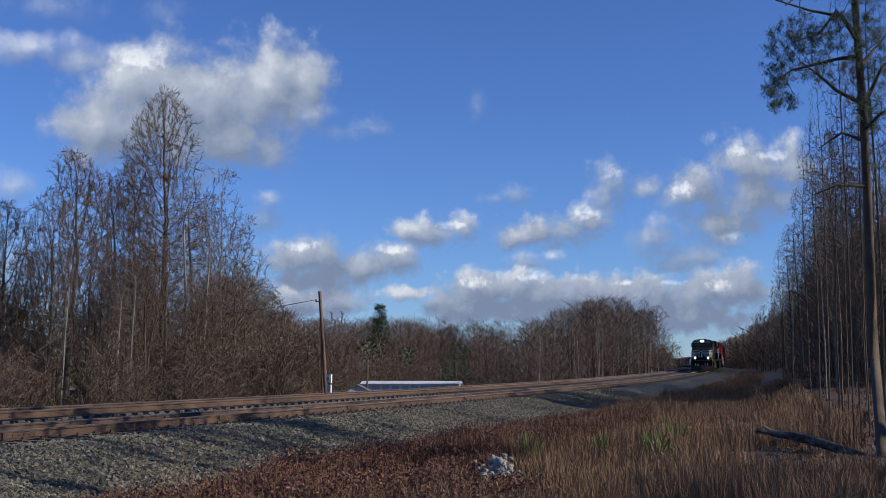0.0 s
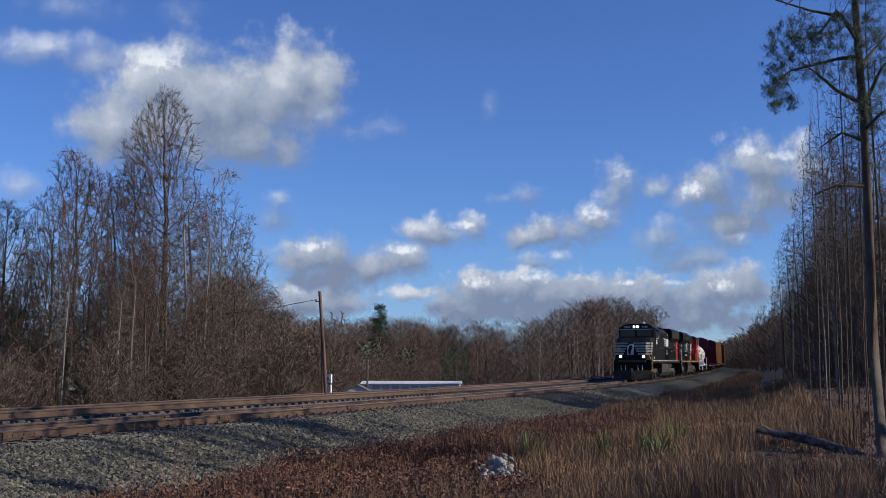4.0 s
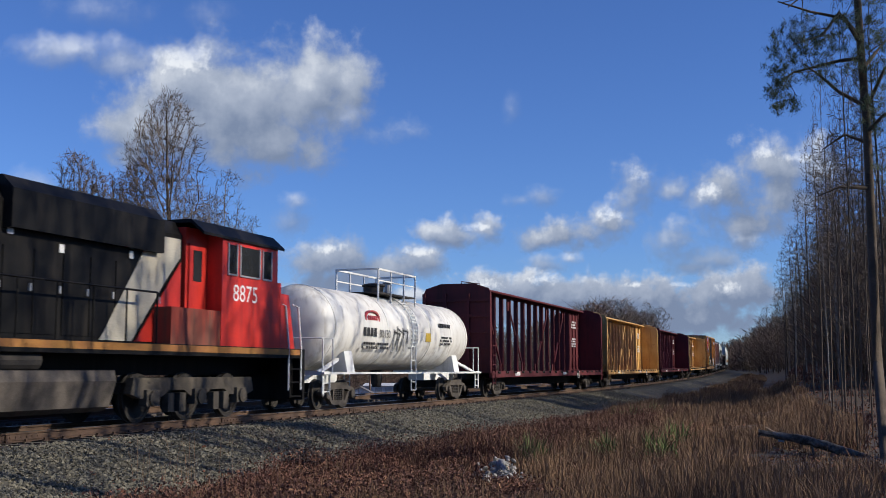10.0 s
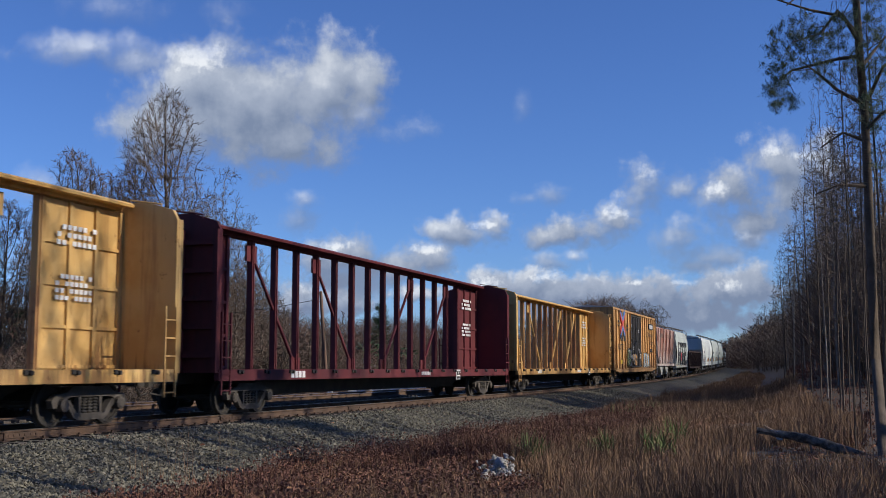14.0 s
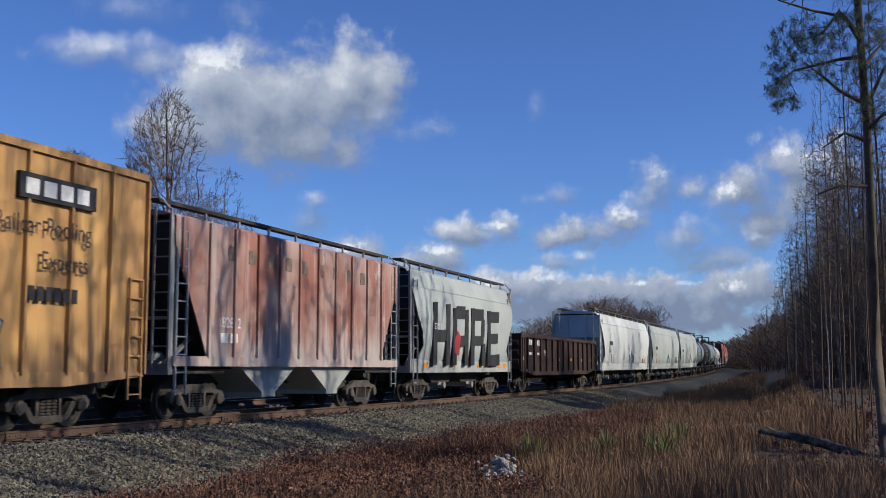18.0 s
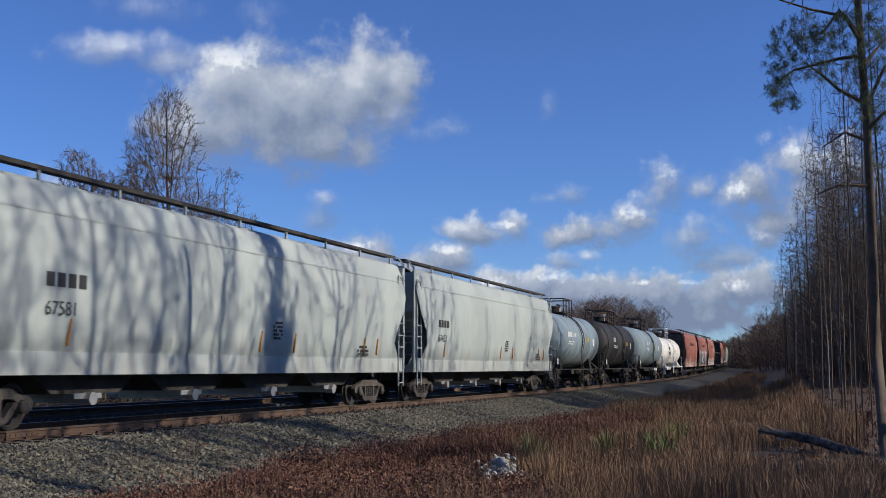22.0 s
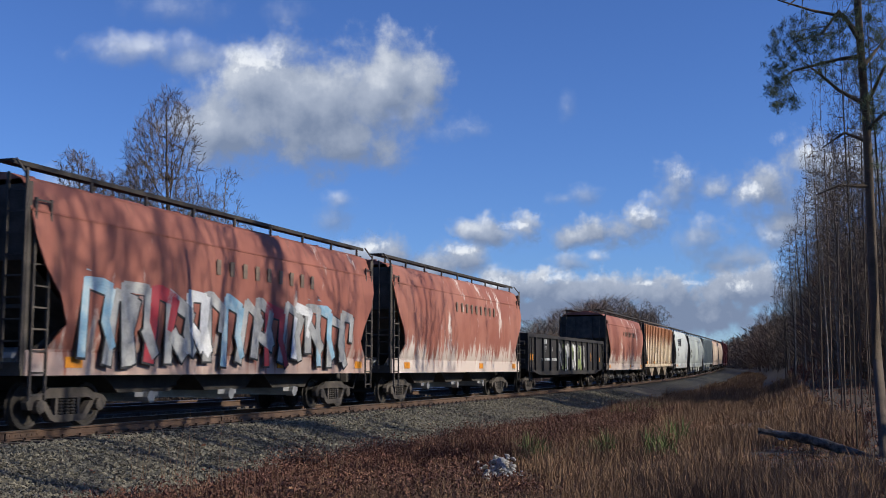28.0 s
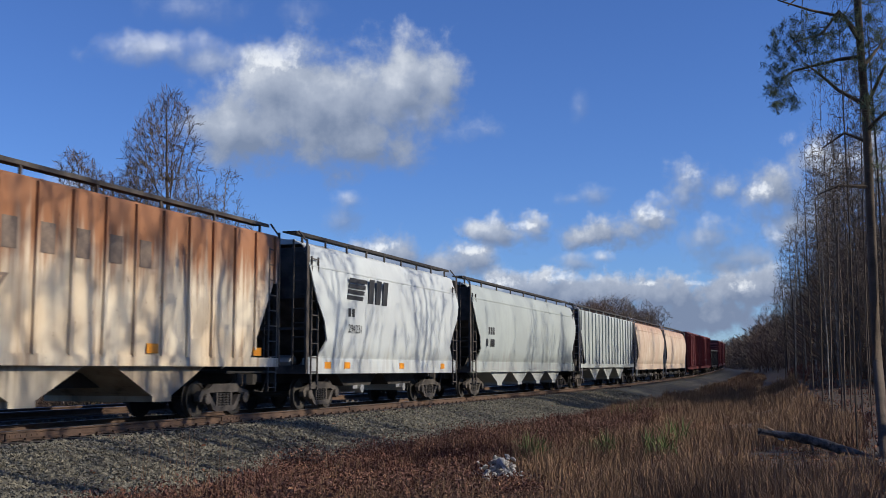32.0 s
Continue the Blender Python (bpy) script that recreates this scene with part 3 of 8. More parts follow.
for i in range(220):
    spots[3].append((land(rng.uniform(5.5, 15), rng.uniform(250, 640)), rng.uniform(2.5, 5.5)))
far_wood("far_woods", spots[3], TWIG, "distant dense brown woods where the line curves away", 4, twigs=150, thick=0.11)
far_wood("far_evergreens", spots[2], NEEDLE, "distant dark green pines among bare trees", 3, True)

# ---------------------------------------------------------------- clouds
def cloud(name, blobs, seed, vel, rough=1.0, thick=1.0, dark=0.5, grain=1.0, deep=1.0, soft=0.6, caps=()):
    """A cloud far off: a sheet square to the view with a ragged, see-through edge. blobs: ellipses that make up its shape; caps: its sunlit heads."""
    mx_, my_ = 0.8 * max(b[2] for b in blobs), 0.9 * max(b[3] for b in blobs)
    x0, x1 = min(b[0] - b[2] for b in blobs) - mx_, max(b[0] + b[2] for b in blobs) + mx_
    y0, y1 = min(b[1] - b[3] for b in blobs) - my_, max(b[1] + b[3] for b in blobs) + my_
    far = 3400.0 + 40 * seed
    k = far / 1958
    cx, cy = (x0 + x1) / 2, (y0 + y1) / 2
    m = bpy.data.materials.new(name)
    m.use_nodes = True
    n, l = m.node_tree.nodes, m.node_tree.links
    n.remove(n["Principled BSDF"])
    tc = n.new("ShaderNodeTexCoord")

    def op(kind, a, b=None, c=None, clamp=False):
        x = n.new("ShaderNodeMath")
        x.operation, x.use_clamp = kind, clamp
        for i, v in enumerate((a, b, c)):
            if isinstance(v, bpy.types.NodeSocket):
                l.new(v, x.inputs[i])
            elif v is not None:
                x.inputs[i].default_value = v
        return x.outputs[0]

    def fbm(vec, scale, detail=7, rg=0.57):
        t = n.new("ShaderNodeTexNoise")
        t.inputs["Scale"].default_value, t.inputs["Detail"].default_value, t.inputs["Roughness"].default_value = scale, detail, rg
        l.new(vec, t.inputs["Vector"])
        return t.outputs["Fac"]

    def shift(vec, by):
        v = n.new("ShaderNodeVectorMath")
        v.operation = "ADD"
        l.new(vec, v.inputs[0])
        v.inputs[1].default_value = by
        return v.outputs[0]
    sc = 0.0085 * grain

    def density(vec):
        """How thick the cloud is at a place."""
        sep = n.new("ShaderNodeSeparateXYZ")
        l.new(vec, sep.inputs[0])
        shape = None
        for bx, by, rx, ry in blobs:
            ax = op("MULTIPLY", op("SUBTRACT", sep.outputs["X"], (bx - cx) * k), 1 / (rx * k))
            az = op("MULTIPLY", op("SUBTRACT", sep.outputs["Z"], (cy - by) * k), 1 / (ry * k))
            d = op("SUBTRACT", 1.0, op("SQRT", op("ADD", op("MULTIPLY", ax, ax), op("MULTIPLY", az, az))))
            shape = d if shape is None else op("SMOOTH_MAX", shape, d, 0.35)
        nz = fbm(shift(vec, (seed * 731.0, 0, seed * 377.0)), sc)
        return op("MULTIPLY_ADD", op("SUBTRACT", nz, 0.5), 2.7 * rough, shape)
    dens = density(tc.outputs["Object"])
    above = density(shift(tc.outputs["Object"], (-16 * k * deep / grain ** 0.5, 0, 26 * k * deep / grain ** 0.5)))
    r = n.new("ShaderNodeMapRange")
    r.interpolation_type = "SMOOTHSTEP"
    r.inputs["From Min"].default_value, r.inputs["From Max"].default_value = -0.12, soft / thick ** 0.5
    r.inputs["To Max"].default_value = min(thick, 1.0)
    l.new(dens, r.inputs["Value"])
    sep = n.new("ShaderNodeSeparateXYZ")
    l.new(tc.outputs["Object"], sep.inputs[0])
    high = op("MULTIPLY", sep.outputs["Z"], 0.30 / ((y1 - y0) / 2 * k))
    # sunlit tops and shaded undersides are painted into the sheet's glow
    lit = op("MULTIPLY_ADD", op("SUBTRACT", dens, above), 0.52, op("ADD", high, op("MULTIPLY_ADD", dens, -0.12 * dark, 0.36 - 0.09 * dark)))
    for bx, by, rx, ry in caps:
        ax = op("MULTIPLY", op("SUBTRACT", sep.outputs["X"], (bx - cx) * k), 1 / (rx * k))
        az = op("MULTIPLY", op("SUBTRACT", sep.outputs["Z"], (cy - by) * k), 1 / (ry * k))
        near_ = op("SUBTRACT", 1.0, op("SQRT", op("ADD", op("MULTIPLY", ax, ax), op("MULTIPLY", az, az))))
        spot = op("MULTIPLY_ADD", op("SUBTRACT", fbm(shift(tc.outputs["Object"], (91.0, 0, 17.0)), sc * 3.0), 0.5), 3.2, near_)
        lit = op("ADD", lit, op("MULTIPLY", op("MAXIMUM", spot, 0.0), 0.55))
    lit = op("ADD", lit, 0.0, clamp=True)
    ramp = n.new("ShaderNodeValToRGB")
    e = ramp.color_ramp.elements
    e[0].position, e[0].color = 0.0, (0.20, 0.26, 0.39, 1)
    e[1].position, e[1].color = 0.95, (0.82, 0.86, 0.92, 1)
    mid = ramp.color_ramp.elements.new(0.5)
    mid.color = (0.40, 0.46, 0.58, 1)
    l.new(lit, ramp.inputs[0])
    em, tr, mx = n.new("ShaderNodeEmission"), n.new("ShaderNodeBsdfTransparent"), n.new("ShaderNodeMixShader")
    l.new(ramp.outputs["Color"], em.inputs["Color"])
    l.new(r.outputs["Result"], mx.inputs["Fac"])
    l.new(tr.outputs[0], mx.inputs[1])
    l.new(em.outputs[0], mx.inputs[2])
    l.new(mx.outputs[0], n["Material Output"].inputs["Surface"])
    w, h = (x1 - x0) / 2 * k, (y1 - y0) / 2 * k
    ob = new(name, Geo().face((-w, 0, -h), (w, 0, -h), (w, 0, h), (-w, 0, h)).mesh(name, m))
    tagged(ob, "white and grey fair-weather cloud in a blue sky", "cloud", "clouds", "structure")
    view = aim().to_3x3()

    def where(t):
        d = view @ Vector(((cx + vel * t - 784) * k, (441 - cy) * k, -far))
        return Matrix.Translation(EYE + d) @ view.to_4x4() @ Matrix.Rotation(radians(-90), 4, "X")
    ob.matrix_basis = where(0)
    DRIFT.append((ob, where))
    return ob


DRIFT = []
cloud("cloud", ((330, 190, 210, 125), (470, 150, 125, 95), (240, 130, 90, 60), (180, 225, 95, 80), (390, 245, 150, 60), (540, 150, 60, 70)), 1, 7.2, 0.6, 2.4, 0.7, 1.0, 1.5, 0.9, ((250, 98, 55, 28),))
cloud("cloud", ((50, 82, 130, 34), (150, 108, 90, 36), (230, 95, 70, 24)), 2, 7.0, 0.7, 0.62, 0.3, 0.88, 1.2, 0.8)
cloud("cloud", ((540, 205, 90, 26), (600, 232, 90, 28)), 3, 6.0, 1.01, 0.45, 0.2, 1.02, 1.0, 0.9)
cloud("cloud", ((110, 15, 120, 40), (290, 25, 50, 34)), 4, 7.5, 0.86, 0.32, 0.2, 0.95, 1.0, 1.0)
cloud("cloud", ((1320, 285, 85, 50), (1240, 335, 85, 55), (1330, 345, 85, 65), (1400, 300, 70, 60), (1260, 395, 90, 40)), 5, 4.2, 0.83, 1.1, 1.6, 1.16, 1.2, 0.9, ((1305, 262, 34, 16), (1365, 272, 34, 14), (1205, 335, 30, 18)))
cloud("cloud", ((1085, 325, 65, 48), (1150, 335, 50, 30)), 6, 4.2, 0.89, 0.8, 1.0, 1.27, 1.0, 1.0, ((1090, 308, 26, 14),))
cloud("cloud", ((975, 410, 100, 34), (1045, 388, 50, 42), (920, 418, 50, 24)), 7, 3.4, 0.89, 1.0, 1.4, 1.39, 1.1, 0.9, ((1040, 375, 32, 16),))
cloud("cloud", ((770, 412, 65, 34), (820, 400, 34, 30), (718, 405, 40, 24)), 8, 3.8, 0.89, 0.95, 1.2, 1.39, 1.1, 0.8, ((800, 398, 30, 10),))
cloud("cloud", ((530, 450, 90, 50), (690, 452, 55, 36), (630, 478, 100, 40), (560, 500, 120, 34)), 9, 4.2, 0.89, 1.0, 2.1, 1.16, 1.2, 0.8, ((690, 440, 34, 10), (530, 435, 30, 12)))
cloud("cloud", ((1160, 412, 60, 36), (1285, 425, 40, 28), (1220, 455, 100, 32), (1200, 470, 70, 20)), 10, 2.8, 0.89, 0.8, 1.7, 1.27, 1.0, 1.0, ((1285, 418, 26, 12),))
cloud("cloud", ((870, 510, 100, 38), (960, 520, 110, 44), (830, 545, 90, 34), (900, 548, 120, 30), (720, 520, 60, 16), (540, 535, 110, 34)), 11, 1.4, 0.83, 1.3, 2.3, 1.27, 1.3, 0.6, ((945, 490, 30, 12), (840, 500, 34, 12)))
cloud("cloud", ((1060, 515, 90, 34), (1130, 525, 120, 44), (1290, 515, 110, 52), (1200, 560, 180, 40)), 12, 1.2, 0.83, 1.3, 2.3, 1.27, 1.3, 0.6, ((1015, 492, 30, 9), (1110, 500, 18, 7), (1195, 500, 24, 6), (1270, 505, 30, 12)))
cloud("cloud", ((845, 190, 20, 34),), 13, 5.5, 0.57, 0.3, 1.1, 1.39, 1.0, 1.0)
cloud("cloud", ((912, 345, 40, 24), (875, 352, 34, 14)), 14, 4.2, 0.83, 0.5, 2.1, 1.39, 1.0, 1.0)
cloud("cloud", ((470, 390, 46, 32), (480, 355, 34, 22)), 15, 4.2, 0.83, 0.55, 2.3, 1.39, 1.0, 1.0)
cloud("cloud", ((935, 466, 50, 22), (975, 455, 24, 14)), 16, 2.6, 0.83, 0.75, 2.3, 1.39, 1.0, 0.9)
cloud("cloud", ((20, 330, 60, 40), (20, 470, 60, 60)), 17, 3.0, 0.57, 0.55, 1.1, 0.81, 1.0, 0.9)

TRAIN = []

# ---------------------------------------------------------------- train: paints
def paint(name, col, col2=None, streak=0.5, dirt=(0.06, 0.05, 0.04), amt=0.5, rough=0.55, scale=0.7):
    return mat(name, col, col2, rough, scale=scale, fine=14, bump=0.05, streak=streak, dirt=dirt, dirt_amt=amt, grit=0.09)


def weathered(name, base, alt, drip=None, drip_amt=0.6, chalk=None, chalk_at=0.56, crown=None, foot=None, rust=0.0, rough=0.7):
    """Old car paint: two faded tones in blotches, thin runs down the side, chalky bare patches, and stains that come down from the
    roof or up from the sill. crown, foot: a colour, the heights between which it thins out, and its strength."""
    m = bpy.data.materials.new(name)
    m.use_nodes = True
    n, l = m.node_tree.nodes, m.node_tree.links
    b = n["Principled BSDF"]
    b.inputs["Roughness"].default_value = rough
    b.inputs["Specular IOR Level"].default_value = 0.3
    tc = n.new("ShaderNodeTexCoord")
    oi = n.new("ShaderNodeVectorMath")
    oi.operation = "ADD"
    oi.inputs[1].default_value = (0, len(name) * 3.7 + base[0] * 50, 0)
    l.new(tc.outputs["Object"], oi.inputs[0])

    def tex(scale, stretch=(1, 1, 1), detail=6, rg=0.6):
        mp = n.new("ShaderNodeMapping")
        mp.inputs["Scale"].default_value = stretch
        l.new(oi.outputs[0], mp.inputs["Vector"])
        t = n.new("ShaderNodeTexNoise")
        t.inputs["Scale"].default_value, t.inputs["Detail"].default_value, t.inputs["Roughness"].default_value = scale, detail, rg
        l.new(mp.outputs[0], t.inputs["Vector"])
        return t.outputs["Fac"]

    def op(kind, a_, b_=None, c_=None, clamp=False):
        x = n.new("ShaderNodeMath")
        x.operation, x.use_clamp = kind, clamp
        for i, v in enumerate((a_, b_, c_)):
            if isinstance(v, bpy.types.NodeSocket):
                l.new(v, x.inputs[i])
            elif v is not None:
                x.inputs[i].default_value = v
        return x.outputs[0]

    def span(v, lo, hi, top=1.0):
        r = n.new("ShaderNodeMapRange")
        r.interpolation_type = "SMOOTHSTEP"
        r.inputs["From Min"].default_value, r.inputs["From Max"].default_value, r.inputs["To Max"].default_value = lo, hi, top
        l.new(v, r.inputs["Value"])
        return r.outputs["Result"]

    def over(c_, colour, fac):
        x = n.new("ShaderNodeMix")
        x.data_type = "RGBA"
        l.new(fac, x.inputs["Factor"])
        if isinstance(c_, bpy.types.NodeSocket):
            l.new(c_, x.inputs["A"])
        else:
            x.inputs["A"].default_value = (*c_, 1)
        x.inputs["B"].default_value = (*colour, 1)
        return x.outputs["Result"]
    sep = n.new("ShaderNodeSeparateXYZ")
    l.new(tc.outputs["Object"], sep.inputs[0])
    broad, run, thin = tex(0.55, (1, 1, 0.8), 8), tex(1.0, (2.2, 2.2, 0.22), 7, 0.65), tex(1.0, (7.0, 7.0, 0.35), 5, 0.6)
    c = over(base, alt, span(broad, 0.40, 0.62))
    if chalk:
        mask = op("ADD", op("MULTIPLY", tex(0.8, (1.0, 1.0, 0.45), 10, 0.72), 0.8), op("MULTIPLY", thin, 0.2))
        c = over(c, chalk, span(mask, chalk_at - 0.02, chalk_at + 0.05, 0.92))
    if drip:
        c = over(c, drip, span(op("ADD", op("MULTIPLY", run, 0.6), op("MULTIPLY", thin, 0.4)), 0.50, 0.66, drip_amt))
    for spec_, sign in ((crown, 1), (foot, -1)):
        if spec_:
            colour, z0, z1, amt = spec_
            reach = op("MULTIPLY_ADD", op("SUBTRACT", op("ADD", op("MULTIPLY", run, 0.5), op("MULTIPLY", thin, 0.5)), 0.5), 5.0 * sign, sep.outputs["Z"])
            c = over(c, colour, span(reach, z0, z1, amt))
    if rust:
        c = over(c, (0.16, 0.06, 0.025), span(tex(5.0, (1, 1, 0.6), 6, 0.7), 0.74 - rust * 0.16, 0.80 - rust * 0.1, 0.85))
    l.new(c, b.inputs["Base Color"])
    bp = n.new("ShaderNodeBump")
    bp.inputs["Strength"].default_value, bp.inputs["Distance"].default_value = 0.08, 0.02
    l.new(tex(9.0), bp.inputs["Height"])
    l.new(bp.outputs["Normal"], b.inputs["Normal"])
    return m


WHITE = paint("white_paint", (0.78, 0.78, 0.75), (0.66, 0.66, 0.62), 0.25, amt=0.3)
LETTER = mat("lettering_white", (0.80, 0.80, 0.78), (0.6, 0.6, 0.58), 0.7, scale=4, bump=0)
STRIPE = mat("dull_white_stripe_paint", (0.50, 0.49, 0.46), (0.30, 0.29, 0.27), 0.7, scale=2.5, bump=0)
LETTER_BLACK = mat("lettering_black", (0.015, 0.015, 0.015), (0.03, 0.03, 0.03), 0.7, scale=4, bump=0)
LETTER_DULL = mat("faded_lettering", (0.12, 0.09, 0.07), (0.28, 0.20, 0.14), 0.8, scale=3, bump=0)
ORANGE = mat("orange_reflector", (0.85, 0.33, 0.02), (0.7, 0.25, 0.02), 0.4, scale=8, bump=0)
YELLOW_RAIL = mat("yellow_handrail_paint", (0.65, 0.45, 0.04), (0.5, 0.34, 0.04), 0.5, bump=0)
RED = paint("red_paint", (0.62, 0.035, 0.02), (0.5, 0.03, 0.02), 0.45, (0.08, 0.02, 0.015), 0.4, 0.4)
MAROON = weathered("maroon_paint", (0.115, 0.021, 0.024), (0.08, 0.017, 0.02), (0.03, 0.014, 0.013), 0.5, rust=0.2)
BOX_MAROON = paint("oxide_red_paint", (0.15, 0.025, 0.022), (0.10, 0.02, 0.018), 0.6, (0.05, 0.02, 0.015), 0.5)
YELLOW = weathered("yellow_ochre_paint", (0.62, 0.40, 0.15), (0.52, 0.30, 0.09), (0.22, 0.09, 0.035), 0.5, rust=0.75, foot=((0.16, 0.07, 0.03), 1.25, 0.85, 0.6))
BOX_YELLOW = weathered("weathered_yellow_paint", (0.50, 0.285, 0.10), (0.42, 0.23, 0.085), (0.17, 0.085, 0.04), 0.45, rust=0.35, crown=((0.20, 0.12, 0.06), 4.4, 5.2, 0.6), foot=((0.14, 0.085, 0.05), 1.9, 0.9, 0.7))
PINK = weathered("faded_oxide_paint", (0.27, 0.115, 0.082), (0.35, 0.23, 0.19), (0.46, 0.42, 0.38), 0.6, (0.46, 0.42, 0.39), 0.57, rust=0.3, foot=((0.42, 0.40, 0.37), 2.4, 1.2, 0.6))
RUST_BROWN = weathered("rusty_brown_paint", (0.046, 0.027, 0.022), (0.034, 0.021, 0.018), (0.025, 0.018, 0.015), 0.6, rust=0.5)
HOP_WHITE = weathered("white_hopper_paint", (0.50, 0.53, 0.51), (0.44, 0.465, 0.455), (0.33, 0.33, 0.31), 0.28, foot=((0.36, 0.34, 0.30), 1.5, 1.0, 0.35))
HOP_GREY = weathered("pale_grey_hopper_paint", (0.36, 0.395, 0.37), (0.31, 0.34, 0.325), (0.25, 0.25, 0.235), 0.3, foot=((0.27, 0.25, 0.22), 1.6, 1.0, 0.4))
HOP_RED = weathered("faded_red_hopper_paint", (0.31, 0.115, 0.08), (0.24, 0.085, 0.06), (0.13, 0.06, 0.045), 0.5, (0.55, 0.46, 0.40), 0.59, foot=((0.50, 0.42, 0.36), 1.8, 1.3, 0.6))
HOP_RED2 = weathered("chalky_red_hopper_paint", (0.33, 0.135, 0.095), (0.26, 0.092, 0.064), (0.15, 0.07, 0.052), 0.5, (0.66, 0.60, 0.54), 0.575, foot=((0.62, 0.55, 0.48), 2.0, 1.5, 0.8))
HOP_TAN = weathered("rust_streaked_cream_paint", (0.66, 0.57, 0.42), (0.58, 0.46, 0.31), (0.20, 0.085, 0.035), 0.65, rust=0.7, crown=((0.27, 0.10, 0.035), 2.5, 3.9, 0.92), foot=((0.35, 0.25, 0.16), 1.4, 1.0, 0.4))
HOP_CREAM = weathered("cream_hopper_paint", (0.55, 0.45, 0.34), (0.48, 0.36, 0.27), (0.26, 0.13, 0.08), 0.5, (0.62, 0.57, 0.50), 0.58, crown=((0.32, 0.15, 0.08), 3.4, 4.6, 0.6))
# gondola and door black; on hopper ends it stands in for shade
GON_BLACK = paint("sooty_black_and_end_shade", (0.018, 0.017, 0.017), (0.03, 0.027, 0.024), 0.6, (0.06, 0.046, 0.036), 0.4, 0.75)
TANK_BLUE = weathered("blue_grey_tank_paint", (0.20, 0.26, 0.29), (0.155, 0.20, 0.225), (0.08, 0.085, 0.085), 0.4, foot=((0.12, 0.115, 0.10), 2.2, 1.2, 0.5), rough=0.62)
TANK_BLACK = paint("black_tank_paint", (0.016, 0.016, 0.016), (0.022, 0.02, 0.018), 0.5, (0.04, 0.034, 0.028), 0.3, 0.7)
TANK_WHITE = weathered("white_tank_paint", (0.72, 0.71, 0.66), (0.62, 0.60, 0.55), (0.30, 0.26, 0.21), 0.5, crown=((0.40, 0.37, 0.32), 3.0, 3.7, 0.5), foot=((0.42, 0.38, 0.32), 2.0, 1.2, 0.5), rough=0.5)
POST_RUST = weathered("rusty_post_paint", (0.52, 0.30, 0.11), (0.34, 0.16, 0.07), (0.09, 0.04, 0.025), 0.8, rust=1.0)
# truck steel; on hopper ends its dark tone stands in for shade
GREY_TRUCK = mat("dusty_steel_and_end_shade", (0.11, 0.092, 0.075), (0.045, 0.038, 0.032), 0.85, scale=3, fine=25, bump=0.3)
GALV = mat("galvanised_steel", (0.48, 0.48, 0.47), (0.36, 0.36, 0.35), 0.5, 0.6, scale=3, bump=0.05)
GRAFF_BLUE = mat("pale_blue_spray_paint", (0.22, 0.40, 0.52), (0.42, 0.52, 0.55), 0.6, scale=4, bump=0)
GRAFF_GREY = mat("grey_spray_paint", (0.42, 0.42, 0.40), (0.25, 0.25, 0.24), 0.6, scale=4, bump=0)
GRAFF_RED = mat("crimson_spray_paint", (0.45, 0.03, 0.04), (0.35, 0.05, 0.06), 0.6, scale=4, bump=0)
GRAFF_GREEN = mat("green_spray_paint", (0.30, 0.38, 0.14), (0.12, 0.14, 0.08), 0.6, scale=4, bump=0)


def glow(name, col, power):
    m = bpy.data.materials.new(name)
    m.use_nodes = True
    b = m.node_tree.nodes["Principled BSDF"]
    b.inputs["Base Color"].default_value = (0.8, 0.8, 0.8, 1)
    b.inputs["Emission Color"].default_value = (*col, 1)
    b.inputs["Emission Strength"].default_value = power
    return m


LAMP = glow("lit_headlamp", (1.0, 0.85, 0.74), 160.0)
GLASS = mat("dark_window_glass", (0.02, 0.022, 0.024), (0.03, 0.032, 0.034), 0.12, scale=1, bump=0, spec=0.3)


# ---------------------------------------------------------------- train: common parts
def letters(txt, size, material, parent, y, z, x=1.56, name="lettering", label="", wide=1.0, shear=0.0, bold=0.0):
    """Words on the near side, one piece a character, starting at y, with their feet at z."""
    def shape(word):
        cu = bpy.data.curves.new("lettering", "FONT")
        cu.body, cu.size, cu.shear, cu.offset = word, size, shear, bold
        tmp = bpy.data.objects.new("lettering", cu)
        me = bpy.data.meshes.new_from_object(tmp)
        bpy.data.objects.remove(tmp)
        return me
    at = 0.0
    for ch in txt:
        me = shape(ch)
        pair = shape(ch + "|")
        step = max(v.co.x for v in pair.vertices) - size * 0.16
        bpy.data.meshes.remove(pair)
        if ch != " " and len(me.vertices):
            me.name = "lettering"
            me.materials.clear()
            me.materials.append(material)
            ob = new(name, me)
            ob.parent = parent
            ob.matrix_basis = Matrix(((0, 0, 1, x), (wide, 0, 0, y + at * wide), (0, 1, 0, z), (0, 0, 0, 1)))
            if label:
                ob["label"] = label
        at += step if ch != " " else size * 0.3


def bars(parent, material, y, z, w, h, n=5, x=1.556, name="marking", rows=1, label="", fill=0.72):
    """Writing too small or faded to read, and company names, as a row of plain blocks."""
    step = w / n
    if rows == 1 and n <= 9:
        me = Geo().box(x - 0.006, x + 0.004, 0, step * fill, z, z + h).mesh(name, material)
        for i in range(n):
            last = part(name, me, None, parent, label, at=Matrix.Translation((0, y + i * step, 0)))
        return last
    gg = Geo()
    for r in range(rows):
        for i in range(n):
            if rows > 1 and (i * 7 + r * 5) % 6 == 0:
                continue
            a = y + i * step
            gg.box(x - 0.006, x + 0.004, a, a + step * fill, z - r * h * 1.6, z - r * h * 1.6 + h)
    ob = part(name, gg, material, parent, label)
    ob["kind"] = "stuff"
    return ob


